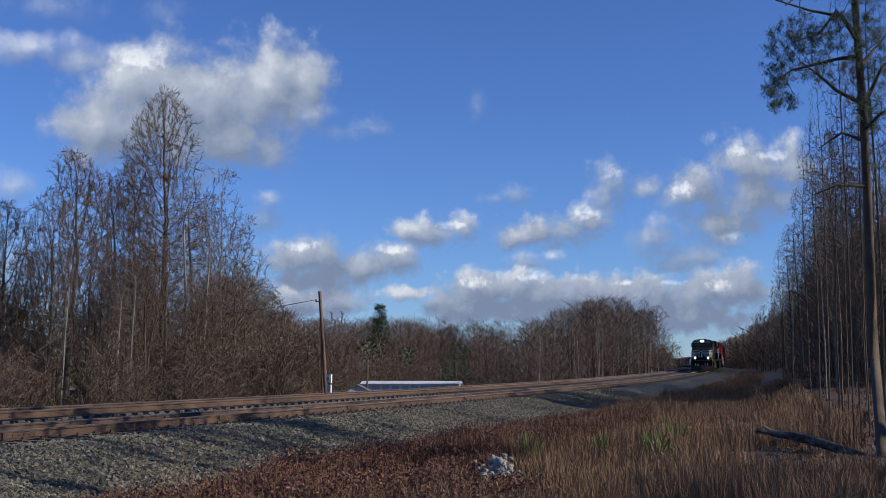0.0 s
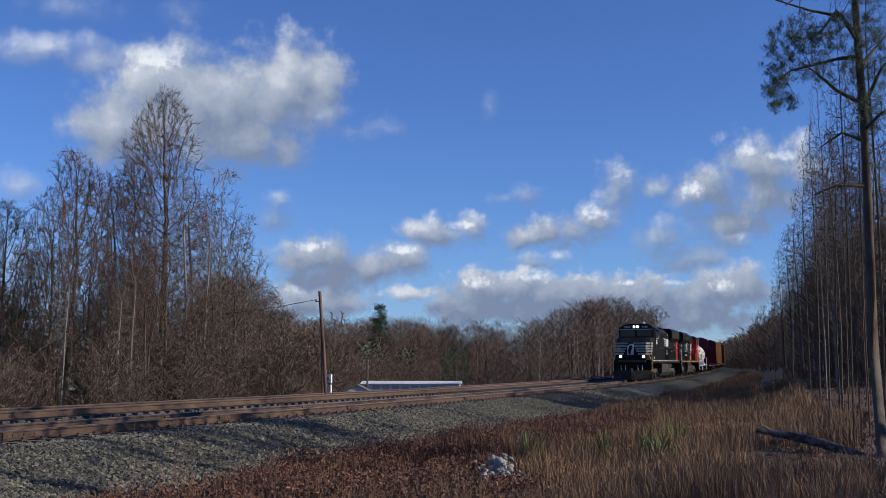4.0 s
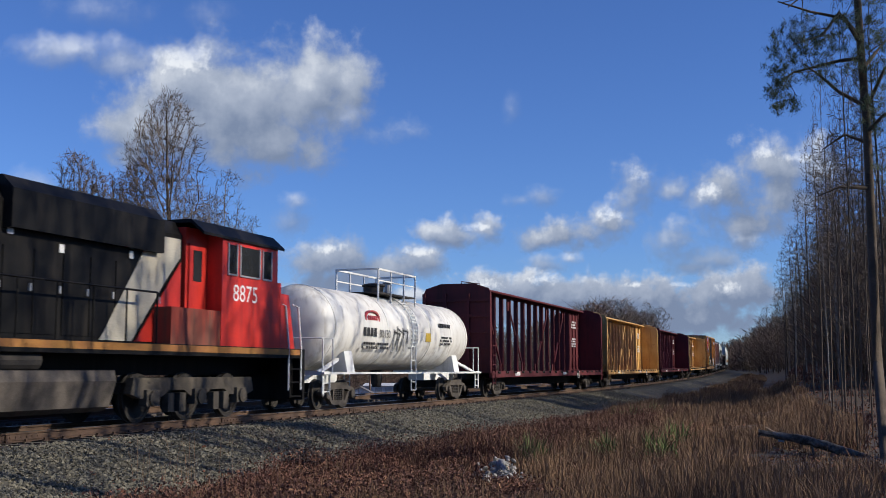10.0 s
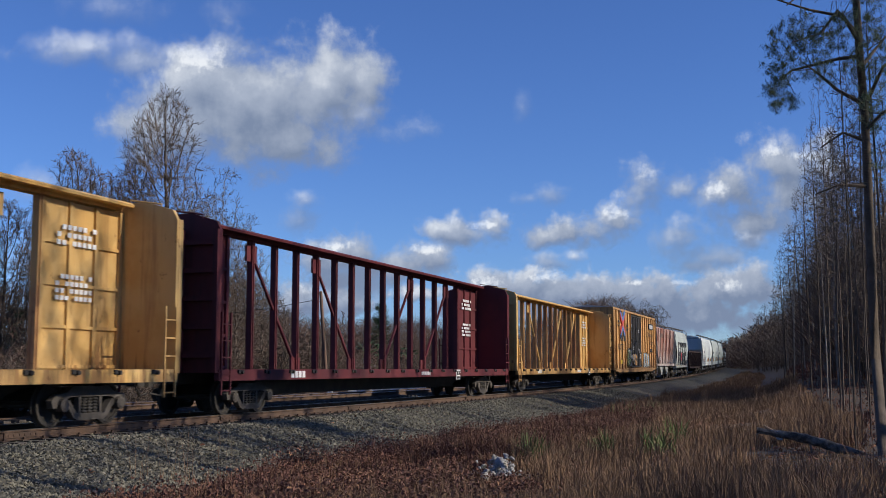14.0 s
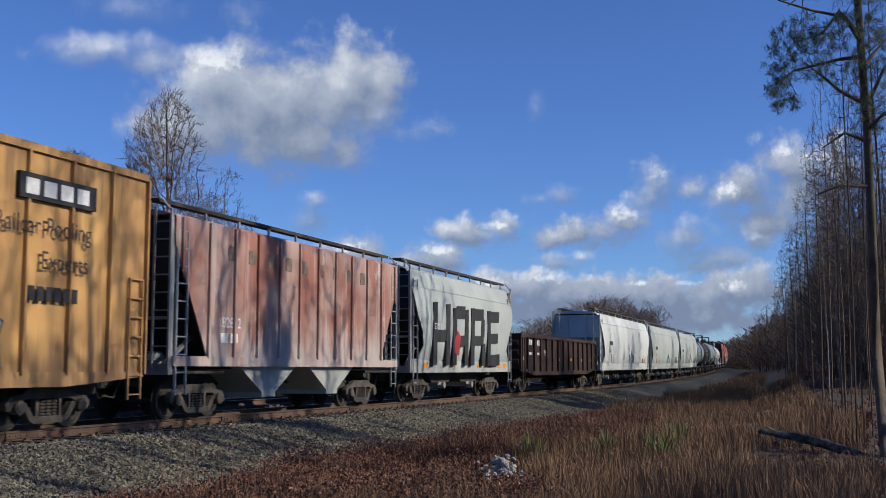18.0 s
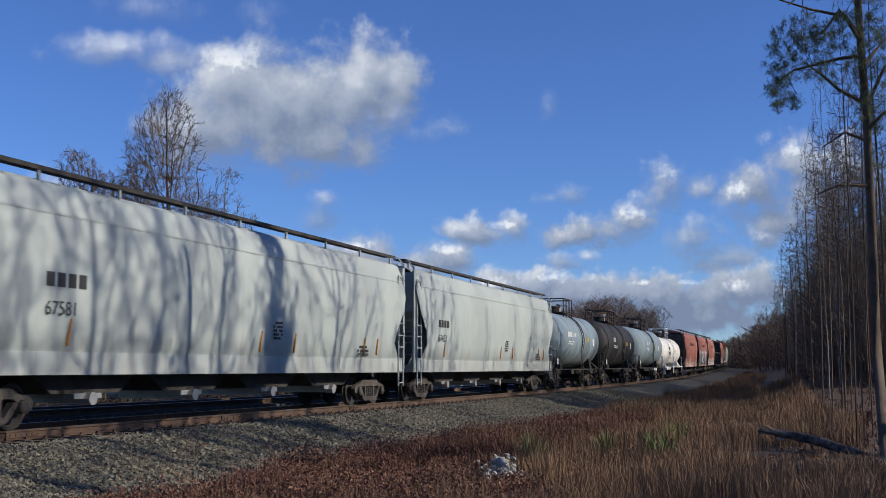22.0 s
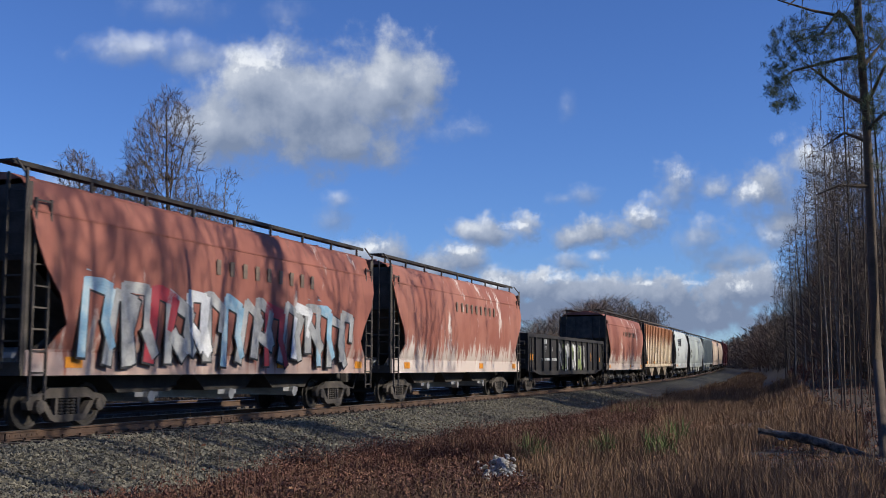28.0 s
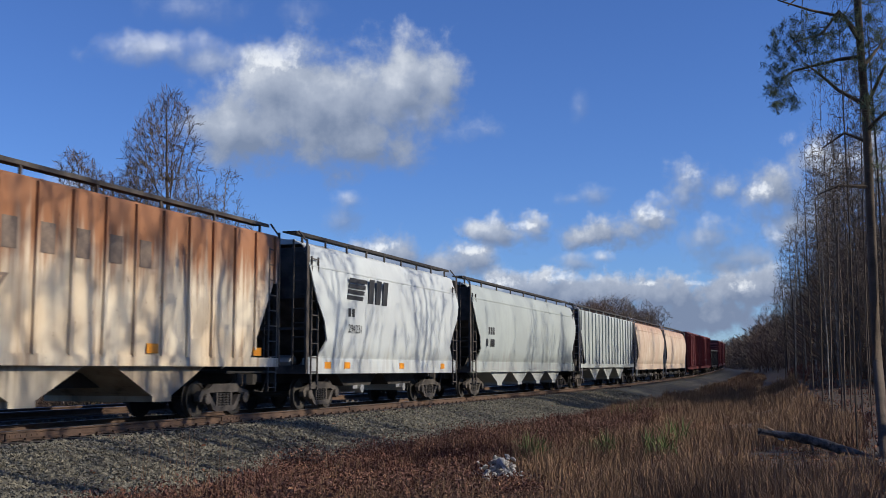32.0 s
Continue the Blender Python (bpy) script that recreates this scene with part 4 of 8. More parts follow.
def wheel_mesh(r=0.42):
    gg = Geo()
    prof = [(0.0, 0.10), (0.03, 0.11), (0.03, r * 0.80), (0.0, r * 0.84), (0.0, r), (0.085, r + 0.003), (0.10, r + 0.028), (0.125, r + 0.025), (0.13, r * 0.85), (0.10, r * 0.80), (0.10, 0.11), (0.14, 0.09)]
    for sgn in (1, -1):
        gg.lathe([(sgn * (0.80 - a), b) for a, b in prof], "x", 20)
    gg.lathe([(-1.02, 0.07), (1.02, 0.07)], "x", 8)
    for sgn in (1, -1):
        gg.lathe([(sgn * 0.98, 0.12), (sgn * 1.10, 0.12), (sgn * 1.12, 0.07)], "x", 10)
    return gg.mesh("wheelset", UNDER, 0.6)


WHEEL, WHEEL_BIG = wheel_mesh(), wheel_mesh(0.52)


def truck_meshes():
    fr = []
    for sgn in (1, -1):
        gg = Geo()
        x0, x1 = sorted((sgn * 0.92, sgn * 1.05))
        gg.prism([(-1.12, 0.36), (-1.16, 0.50), (-1.05, 0.60), (-0.70, 0.66), (-0.55, 0.76), (0.55, 0.76), (0.70, 0.66), (1.05, 0.60), (1.16, 0.50), (1.12, 0.36), (1.00, 0.36), (0.96, 0.50), (0.76, 0.50), (0.62, 0.56), (-0.62, 0.56), (-0.76, 0.50), (-0.96, 0.50), (-1.00, 0.36)], x0, x1, "x")
        gg.prism([(-0.80, 0.50), (-0.52, 0.17), (-0.40, 0.12), (0.40, 0.12), (0.52, 0.17), (0.80, 0.50), (0.64, 0.50), (0.42, 0.25), (-0.42, 0.25), (-0.64, 0.50)], x0 - 0.006, x1 + 0.006, "x")
        for y in (-0.36, 0.28):
            gg.box(x0 + 0.01, x1 - 0.01, y, y + 0.08, 0.22, 0.58)
        for y in (-0.86, 0.86):
            gg.lathe([(sgn * 0.95, 0.13), (sgn * 1.13, 0.13), (sgn * 1.15, 0.08)], "x", 10, (0, y, 0.42))
        fr.append(gg.mesh("side_frame", GREY_TRUCK))
    coil = []
    for i in range(5):
        coil += [(0.25 + i * 0.06, 0.055), (0.262 + i * 0.06, 0.075), (0.285 + i * 0.06, 0.075), (0.297 + i * 0.06, 0.055)]
    sp = Geo().lathe(coil, "z", 8)
    bo = Geo().prism([(-1.0, 0.58), (-0.5, 0.45), (0.5, 0.45), (1.0, 0.58), (1.0, 0.68), (0.4, 0.74), (-0.4, 0.74), (-1.0, 0.68)], -0.2, 0.2)
    return fr, sp.mesh("spring", UNDER), bo.mesh("truck", UNDER)


FRAMES, SPRING, BOLSTER = truck_meshes()


def truck(car, y):
    t = part("truck", BOLSTER, None, car, at=Matrix.Translation((0, y, 0)))
    for f in FRAMES:
        part("side_frame", f, None, t)
    for sx in (1, -1):
        for a in (-0.17, 0.0, 0.17):
            part("spring", SPRING, None, t, at=Matrix.Translation((sx * 0.99, a, 0)))
    for a in (-0.86, 0.86):
        part("wheelset", WHEEL, None, t, at=Matrix.Translation((0, a, 0.42)))
    return t


def coupler(car, y, sgn):
    gg = Geo().box(-0.09, 0.09, min(y, y + sgn * 0.45), max(y, y + sgn * 0.45), 0.76, 0.96)
    gg.prism([(-0.16, y + sgn * 0.40), (0.14, y + sgn * 0.40), (0.17, y + sgn * 0.62), (0.02, y + sgn * 0.70), (-0.14, y + sgn * 0.58)], 0.70, 1.0, "z")
    gg.tube([(0.25, y, 0.9), (0.27, y + sgn * 0.3, 0.5), (0.2, y + sgn * 0.62, 0.55)], 0.025, 5)
    return part("coupler", gg, UNDER, car)


def ladder(car, x, y, z0, z1, w=0.42, along="y", material=None, name="ladder", step=0.38):
    gg = Geo()
    m = material or GALV
    pts = ((x, y - w / 2), (x, y + w / 2)) if along == "y" else ((x - w / 2, y), (x + w / 2, y))
    for a, b in pts:
        gg.box(a - 0.022, a + 0.022, b - 0.022, b + 0.022, z0, z1)
    z = z0 + 0.1
    while z < z1:
        gg.bar((*pts[0], z), (*pts[1], z), 0.03)
        z += step
    return part(name, gg, m, car)


def shell(rows, ends, k=14):
    """A curved side sheet: rows of (x, z), and for each how far it reaches along the car."""
    gg = Geo()
    for (x, z), e in zip(rows, ends):
        for j in range(k + 1):
            gg.v.append((x, -e + 2 * e * j / k, z))
    for i in range(len(rows) - 1):
        for j in range(k):
            a = i * (k + 1) + j
            gg.f.append((a, a + 1, a + k + 2, a + k + 1))
    return gg


# ---------------------------------------------------------------- covered hoppers
def covered_hopper(a, b, top, body, label, ribs=0, bays=3, deep=False, round_end=True, end_shade=None, sill_paint=None, group="covered hoppers", walk_mat=None, chute=None):
    """A covered hopper: round-sided (ribs=0) or with upright ribs; its front and rear are at a and b along the train."""
    L = b - a
    h = L / 2 - 0.1
    car = thing("covered_hopper", label, "freight car", group)
    # a darker end colour paints in the shade on the sunless ends
    dark = end_shade or body
    if ribs == 0:
        rows = [(1.46, 1.06), (1.47, 1.42), (1.50, 1.46), (1.56, 1.9), (1.60, 2.4), (1.61, 2.9), (1.58, 3.4), (1.50, 3.85), (1.40, 4.15), (1.30, top - 0.27), (1.24, top - 0.20)]
        ends = [h, h, h - 0.55, h - 0.98, h - 0.75, h - 0.30, h - 0.06, h, h, h, h]
        lo = 1.06
    else:
        rows = [(1.50, 1.38), (1.50, 1.40), (1.51, 2.0), (1.51, 2.6), (1.51, 3.2), (1.51, 3.8), (1.51, top - 0.28), (1.45, top - 0.2)]
        ends = [h - 1.35, h - 1.35, h - 1.0, h - 0.65, h - 0.3, h, h, h]
        lo = 1.30
    for sgn, nm in ((1, "side_sheet"), (-1, "side_sheet")):
        gg = shell([(sgn * x, z) for x, z in rows], ends)
        n = len(gg.v)
        inner = shell([(sgn * (x - 0.04), z) for x, z in rows], ends)
        gg.v += inner.v
        gg.f += [tuple(n + i for i in reversed(f)) for f in inner.f]
        part(nm, gg, body, car, smooth=0.7)
    for i in range(ribs):
        y = -h + 0.25 + (2 * h - 0.5) * i / (ribs - 1)
        over = max(0.0, abs(y) - (h - 1.35))
        z0 = 1.36 + over / 1.35 * 2.3
        if z0 < top - 1.0:
            for sgn in (1, -1):
                part("rib", Geo().box(min(sgn * 1.50, sgn * 1.57), max(sgn * 1.50, sgn * 1.57), y - 0.04, y + 0.04, z0, top - 0.26), body, car)
    if ribs == 0:
        for sgn in (1, -1):
            part("side_seam", Geo().box(min(sgn * 1.46, sgn * 1.512), max(sgn * 1.46, sgn * 1.512), -h + 0.02, h - 0.02, 3.86, 3.90), body, car)
    # roof with hatches
    roof = Geo().prism([(-rows[-1][0], top - 0.21), (rows[-1][0], top - 0.21), (1.0, top - 0.10), (0.45, top - 0.03), (-0.45, top - 0.03), (-1.0, top - 0.10)], -h, h)
    part("roof", roof, body, car)
    hatch = Geo().box(-0.25, 0.25, -h + 0.8, h - 0.8, top - 0.02, top + 0.06)
    for i in range(6):
        y = -h + 1.4 + (2 * h - 2.8) * i / 5
        hatch.box(-0.33, 0.33, y - 0.05, y + 0.05, top - 0.01, top + 0.10)
    part("hatch_cover", hatch, body, car)
    for sgn in (1, -1):
        gg = Geo().box(min(sgn * 0.72, sgn * 1.14), max(sgn * 0.72, sgn * 1.14), -h - 0.12, h + 0.12, top + 0.10, top + 0.135)
        gg.box(min(sgn * 1.10, sgn * 1.145), max(sgn * 1.10, sgn * 1.145), -h - 0.12, h + 0.12, top + 0.05, top + 0.10)
        part("roof_walkway", gg, walk_mat or UNDER, car)
        st = Geo().box(min(sgn * 1.08, sgn * 1.13), max(sgn * 1.08, sgn * 1.13), -0.03, 0.03, top - 0.24, top + 0.11).mesh("walkway_bracket", sill_paint or body)
        for i in range(9):
            part("walkway_bracket", st, None, car, at=Matrix.Translation((0, -h + 0.3 + (2 * h - 0.6) * i / 8, 0)))
    # slope sheets and the open ends
    for sgn in (-1, 1):
        gg = Geo()
        e = sgn * (h - 0.04)
        i0 = sgn * (h - 2.6)
        x = 1.42
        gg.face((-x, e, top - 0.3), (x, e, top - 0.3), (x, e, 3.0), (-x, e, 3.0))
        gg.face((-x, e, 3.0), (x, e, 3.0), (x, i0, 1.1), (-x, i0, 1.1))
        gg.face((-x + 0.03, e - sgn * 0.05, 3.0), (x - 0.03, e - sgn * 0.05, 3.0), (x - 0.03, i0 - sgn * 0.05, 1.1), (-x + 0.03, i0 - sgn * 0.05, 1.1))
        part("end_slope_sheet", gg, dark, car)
        gg = Geo().box(-1.45, 1.45, sgn * h - 0.07, sgn * h + 0.07, 0.98, 1.2)
        for x in (-1.42, -0.55, 0.55, 1.42):
            gg.box(x - 0.045, x + 0.045, sgn * h - 0.05, sgn * h + 0.05, 1.1, top - 0.28)
        gg.box(-1.42, 1.42, sgn * h - 0.03, sgn * h + 0.03, 2.15, 2.22)
        for x in (-1.2, 1.2):
            gg.bar((x, sgn * (h - 0.05), 1.15), (x * 0.8, sgn * (h - 1.7), 1.9), 0.08)
        part("end_frame", gg, sill_paint or dark, car)
        pl = Geo().box(-1.4, 1.4, min(sgn * h, sgn * (h - 2.3)), max(sgn * h, sgn * (h - 2.3)), 1.0, 1.06)
        part("end_platform", pl, UNDER, car)
        part("brake_cylinder", Geo().lathe([(-0.35, 0.16), (-0.3, 0.2), (0.3, 0.2), (0.35, 0.16)], "x", 12, (0.2, sgn * (h - 1.0), 1.3)), GALV, car)
        for sx in (1, -1):
            ladder(car, sx * 1.50, sgn * (h - 0.30), 0.55, top - 0.55, sill_paint and 0.40 or 0.40, "y", sill_paint or GALV)
            ladder(car, sx * 1.25, sgn * (h + 0.1), 1.1, top - 0.1, 0.40, "x", sill_paint or GALV)
            hand = Geo().tube([(sx * 1.44, sgn * (h + 0.02), top - 0.75), (sx * 1.46, sgn * (h + 0.08), top - 0.2), (sx * 1.2, sgn * (h + 0.1), top + 0.13)], 0.025, 5)
            part("grab_iron", hand, sill_paint or GALV, car)
        coupler(car, sgn * h, sgn)
    # sill and outlets
    if ribs == 0:
        for sx in (1, -1):
            gg = Geo().box(min(sx * 1.30, sx * 1.485), max(sx * 1.30, sx * 1.485), -h, h, 0.98, 1.40)
            part("side_sill", gg, body, car)
    else:
        for sx in (1, -1):
            gg = Geo().box(min(sx * 1.40, sx * 1.53), max(sx * 1.40, sx * 1.53), -h, h, 1.16, 1.38)
            part("side_sill", gg, body, car)
    part("center_sill", Geo().box(-0.35, 0.35, -h, h, 0.72, 1.02), UNDER, car)
    z0 = 0.42 if deep else 0.55
    z1 = 1.30 if ribs else 1.02
    span = 2 * (h - 2.7)
    for i in range(bays):
        y = -h + 2.7 + span * (i + 0.5) / bays
        w = span / bays / 2 * (0.92 if deep else 0.7)
        if deep:
            gg = Geo().prism([(y - w, z1), (y + w, z1), (y + 0.35, z0 + 0.12), (y + 0.35, z0), (y - 0.35, z0), (y - 0.35, z0 + 0.12)], -1.35, 1.35, "x")
            part("discharge_hopper", gg, chute or body, car)
        else:
            gg = Geo().prism([(y - w * 1.3, z1), (y + w * 1.3, z1), (y + w * 0.8, 0.62), (y - w * 0.8, 0.62)], -0.95, 0.95, "x")
            part("discharge_hopper", gg, UNDER, car)
            gg = Geo().box(-1.0, 1.0, y - 0.42, y + 0.42, 0.52, 0.62).box(-1.05, 1.05, y - 0.08, y + 0.08, 0.42, 0.52)
            gg.lathe([(0.9, 0.13), (1.12, 0.13)], "x", 10, (0, y, 0.52)).lathe([(-0.9, 0.13), (-1.12, 0.13)], "x", 10, (0, y, 0.52))
            part("outlet_gate", gg, GALV, car)
    for y in (-(h - 1.75), h - 1.75):
        truck(car, y)
    TRAIN.append((car, (a + b) / 2))
    return car, h


# ---------------------------------------------------------------- tank cars
def tank_car(a, b, body, r, label, rail=None, axis_z=None, platform=1.6, bands=0, frame_mat=None, group="tank cars"):
    L = b - a
    h = L / 2 - 0.15
    car = thing("tank_car", label, "freight car", group)
    zc = axis_z or (1.12 + r)
    e = h - 0.45
    prof = [(-e, 0.02), (-e + 0.03, r * 0.35), (-e + 0.12, r * 0.62), (-e + 0.28, r * 0.85), (-e + 0.5, r * 0.97), (-e + 0.75, r)]
    prof = prof + [(-a_, b_) for a_, b_ in reversed(prof)]
    part("tank_shell", Geo().lathe(prof, "y", 40, (0, 0, zc)), body, car, smooth=0.9)
    bd = [-e + 0.78, e - 0.78] + [(-e + 0.78) + (2 * e - 1.56) * (i + 1) / (bands + 1) for i in range(bands)]
    for y in bd:
        part("weld_band", Geo().lathe([(y - 0.03, r + 0.012), (y + 0.03, r + 0.012)], "y", 40, (0, 0, zc)), body, car, smooth=0.9)
    for sgn in (-1, 1):
        sad = Geo().prism([(-1.25, 1.0), (1.25, 1.0), (1.12, zc - r * 0.55), (0, zc - r * 0.98), (-1.12, zc - r * 0.55)], sgn * (e - 1.9) - 0.28, sgn * (e - 1.9) + 0.28)
        part("saddle", sad, frame_mat or body, car)
        gg = Geo().box(-1.42, 1.42, min(sgn * h, sgn * (h - 0.5)), max(sgn * h, sgn * (h - 0.5)), 0.98, 1.08)
        gg.box(-0.3, 0.3, min(sgn * h, sgn * (h - 3.4)), max(sgn * h, sgn * (h - 3.4)), 0.75, 1.05)
        for x in (-1.2, 1.2):
            gg.bar((x, sgn * (h - 0.2), 1.05), (x * 0.85, sgn * (e - 1.4), zc - r * 0.75), 0.09)
        part("end_sill", gg, frame_mat or UNDER, car)
        rl = Geo()
        for x in (-1.38, 1.38):
            rl.tube([(x, sgn * (h - 0.1), 0.45), (x, sgn * (h - 0.1), 2.0), (x, sgn * (h - 0.75), 2.0), (x, sgn * (h - 0.75), 1.05)], 0.022, 5)
        rl.tube([(-1.38, sgn * (h - 0.05), 2.0), (1.38, sgn * (h - 0.05), 2.0)], 0.022, 5)
        part("end_handrail", rl, rail or GALV, car)
        for sx in (1, -1):
            ladder(car, sx * 1.38, sgn * (h - 0.35), 0.42, 1.05, 0.4, "y", rail or GALV, "end_step", 0.24)
        coupler(car, sgn * h, sgn)
    for sx in (1, -1):
        part("running_board", Geo().box(min(sx * 1.22, sx * 1.48), max(sx * 1.22, sx * 1.48), -h, h, 1.0, 1.06), frame_mat or rail or UNDER, car)
        lad = Geo()
        arc = [(sx * (r + 0.07) * math.cos(t), zc + (r + 0.07) * math.sin(t)) for t in [radians(-20 + 12 * i) for i in range(9)]]
        arc = [(arc[0][0], 0.45), (arc[0][0], 1.0)] + arc
        for y in (0.08, 0.52):
            lad.tube([(px_, y, pz_) for px_, pz_ in arc], 0.024, 5)
        for (xa, za), (xb, zb) in zip(arc, arc[1:]):
            lad.bar((xa, 0.08, za), (xa, 0.52, za), 0.03)
            lad.bar(((xa + xb) / 2, 0.08, (za + zb) / 2), ((xa + xb) / 2, 0.52, (za + zb) / 2), 0.03)
        part("ladder", lad, rail or GALV, car)
    # platform over the middle, with its rail and valves
    zt = zc + r
    pl = Geo().box(-0.75, 0.75, -platform, platform, zt + 0.02, zt + 0.07)
    part("top_platform", pl, UNDER, car)
    for x in (-0.75, 0.75):
        for y in (-platform, -platform * 0.35, platform * 0.35, platform):
            part("rail_post", Geo().box(x - 0.025, x + 0.025, y - 0.025, y + 0.025, zt - 0.3, zt + 0.80), rail or GALV, car)
        part("platform_rail", Geo().box(x - 0.03, x + 0.03, -platform, platform, zt + 0.78, zt + 0.84), rail or GALV, car)
        part("middle_rail", Geo().box(x - 0.02, x + 0.02, -platform, platform, zt + 0.42, zt + 0.46), rail or GALV, car)
    for y in (-platform, platform):
        part("platform_rail", Geo().box(-0.72, 0.72, y - 0.03, y + 0.03, zt + 0.78, zt + 0.84), rail or GALV, car)
    part("manway", Geo().lathe([(-0.1, 0.34), (0.32, 0.34), (0.34, 0.40), (0.40, 0.40), (0.45, 0.2)], "z", 18, (0, -0.3, zt)), UNDER, car, smooth=0.6)
    part("valve", Geo().lathe([(0, 0.12), (0.5, 0.12), (0.52, 0.18), (0.6, 0.16)], "z", 10, (0.1, 0.7, zt)), GALV, car)
    part("bottom_outlet", Geo().lathe([(0.55, 0.16), (0.8, 0.2), (zc - r + 0.1, 0.22)], "z", 12, (0, 0, 0)), UNDER, car)
    for y in (-(h - 1.9), h - 1.9):
        truck(car, y)
    TRAIN.append((car, (a + b) / 2))
    return car, h, zc


# ---------------------------------------------------------------- centre-beam flat cars
def centre_beam(a, b, body, label, number="", post_mat=None):
    L = b - a
    h = L / 2 - 0.25
    top = 4.68
    car = thing("centerbeam_flatcar", label, "freight car", "centre-beam flat cars")
    for sx in (1, -1):
        sill = Geo().box(min(sx * 1.38, sx * 1.5), max(sx * 1.38, sx * 1.5), -h, h, 0.82, 1.08)
        part("side_sill", sill, body, car)
        for i in range(18):
            y = -h + 0.9 + (2 * h - 1.8) * i / 17
            w = Geo().box(min(sx * 1.48, sx * 1.54), max(sx * 1.48, sx * 1.54), y - 0.05, y + 0.05, 0.99, 1.075)
            w.lathe([(sx * 1.50, 0.045), (sx * 1.58, 0.045)], "x", 8, (0, y + 0.1, 1.02))
            part("tie_down_winch", w, UNDER, car)
    deck = Geo()
    deck.box(-1.4, 1.4, -h, h, 1.0, 1.06)
    part("deck", deck, body, car)
    part("center_sill", Geo().prism([(-h + 3.4, 0.75), (-h + 4.6, 0.42), (h - 4.6, 0.42), (h - 3.4, 0.75), (h, 0.75), (h, 1.0), (-h, 1.0), (-h, 0.75)], -0.4, 0.4, "x"), UNDER, car)
    # spine
    part("top_chord", Geo().prism([(-0.45, top - 0.05), (-0.43, top - 0.10), (-0.14, top - 0.08), (-0.12, top - 0.16), (0.12, top - 0.16), (0.14, top - 0.08), (0.43, top - 0.10), (0.45, top - 0.05), (0.38, top), (-0.38, top)], -h + 0.2, h - 0.2), body, car)
    n = 14
    i0, i1 = -h + 2.75, h - 2.75
    ys = [i0 + (i1 - i0) * i / n for i in range(n + 1)]
    for y in ys:
        part("post", Geo().box(-0.085, 0.085, y - 0.065, y + 0.065, 1.06, top - 0.1).box(-0.11, 0.11, y - 0.02, y + 0.02, 1.06, top - 0.1), post_mat or body, car)
    for i, j, d in ((1, 3, 1), (4, 6, 1), (7, 7, 0), (8, 10, -1), (11, 13, -1)):
        if d == 0:
            continue
        za, zb = (top - 0.5, 1.2) if d > 0 else (1.2, top - 0.5)
        part("brace", Geo().bar((0.0, ys[i], za), (0.0, ys[j], zb), 0.07, 0.07), body, car)
        for y, z in ((ys[i], za), (ys[j], zb)):
            part("gusset", Geo().box(-0.03, 0.03, y - 0.28, y + 0.28, z - 0.22, z + 0.22), body, car)
    for sgn in (-1, 1):
        y0, y1 = sorted((sgn * (h - 2.75), sgn * (h - 0.12)))
        pn = Geo().box(-0.05, 0.05, y0, y1, 1.06, top - 0.2)
        pn = part("end_panel", pn, body, car)
        for z in (1.1, 1.9, 2.75, 3.6):
            part("panel_rail", Geo().box(-0.10, 0.10, y0 + 0.06, y1 - 0.06, z, z + 0.07), body, pn)
        for k in range(4):
            y = y0 + 0.05 + (y1 - y0 - 0.1) * k / 3
            part("panel_post", Geo().box(-0.11, 0.11, y - 0.05, y + 0.05, 1.06, top - 0.2), body, pn)
        e = sgn * h
        bh = Geo().prism([(-1.47, 1.0), (1.47, 1.0), (1.47, 4.28), (1.36, 4.50), (0.7, top + 0.02), (-0.7, top + 0.02), (-1.36, 4.50), (-1.47, 4.28)], min(e, e - sgn * 0.1), max(e, e - sgn * 0.1))
        part("bulkhead", bh, body, car)
        ribs = Geo()
        for z in (1.35, 2.0, 2.65, 3.3, 3.95):
            ribs.box(-1.4, 1.4, min(e, e + sgn * 0.1), max(e, e + sgn * 0.1), z, z + 0.12)
        for x in (-1.42, -0.5, 0.5, 1.42):
            ribs.box(x - 0.06, x + 0.06, min(e - sgn * 0.02, e + sgn * 0.13), max(e - sgn * 0.02, e + sgn * 0.13), 1.0, 4.3)
        part("bulkhead_ribs", ribs, body, car)
        part("top_grab_iron", Geo().tube([(0.2, e, top + 0.02), (0.2, e, top + 0.1), (1.0, e, top - 0.02), (1.0, e, top - 0.12)], 0.02, 5), body, car)
        for sx in (1, -1):
            ladder(car, sx * 1.50, e - sgn * 0.3, 0.5, 2.4, 0.4, "y", body)
        coupler(car, sgn * (h + 0.15), sgn)
    for sx in (1,):
        if number:
            letters(number, 0.27, LETTER, car, -h + 5.2, 0.845, 1.512, wide=1.2)
        bars(car, LETTER, -h + 3.6, 0.87, 0.85, 0.17, 4, 1.505)
        bars(car, LETTER, 1.2, 0.88, 0.9, 0.12, 6, 1.505)
        pl = Geo().box(1.50, 1.512, h - 7.2, h - 6.75, 0.70, 1.06)
        part("data_stencil", pl, LETTER, car, "white-framed data stencil")
        part("stencil_panel", Geo().box(1.505, 1.516, h - 7.16, h - 7.0, 0.86, 1.02).box(1.505, 1.516, h - 6.95, h - 6.8, 0.86, 1.02).box(1.505, 1.516, h - 7.16, h - 6.8, 0.73, 0.82), LETTER_BLACK, car)
        bars(car, LETTER, h - 2.3, 3.9, 1.3, 0.10, 8, 0.115, rows=3)
        bars(car, LETTER, h - 2.3, 2.9, 1.2, 0.09, 8, 0.115, rows=4)
    for y in (-(h - 2.3), h - 2.3):
        truck(car, y)
    TRAIN.append((car, (a + b) / 2))
    return car, h


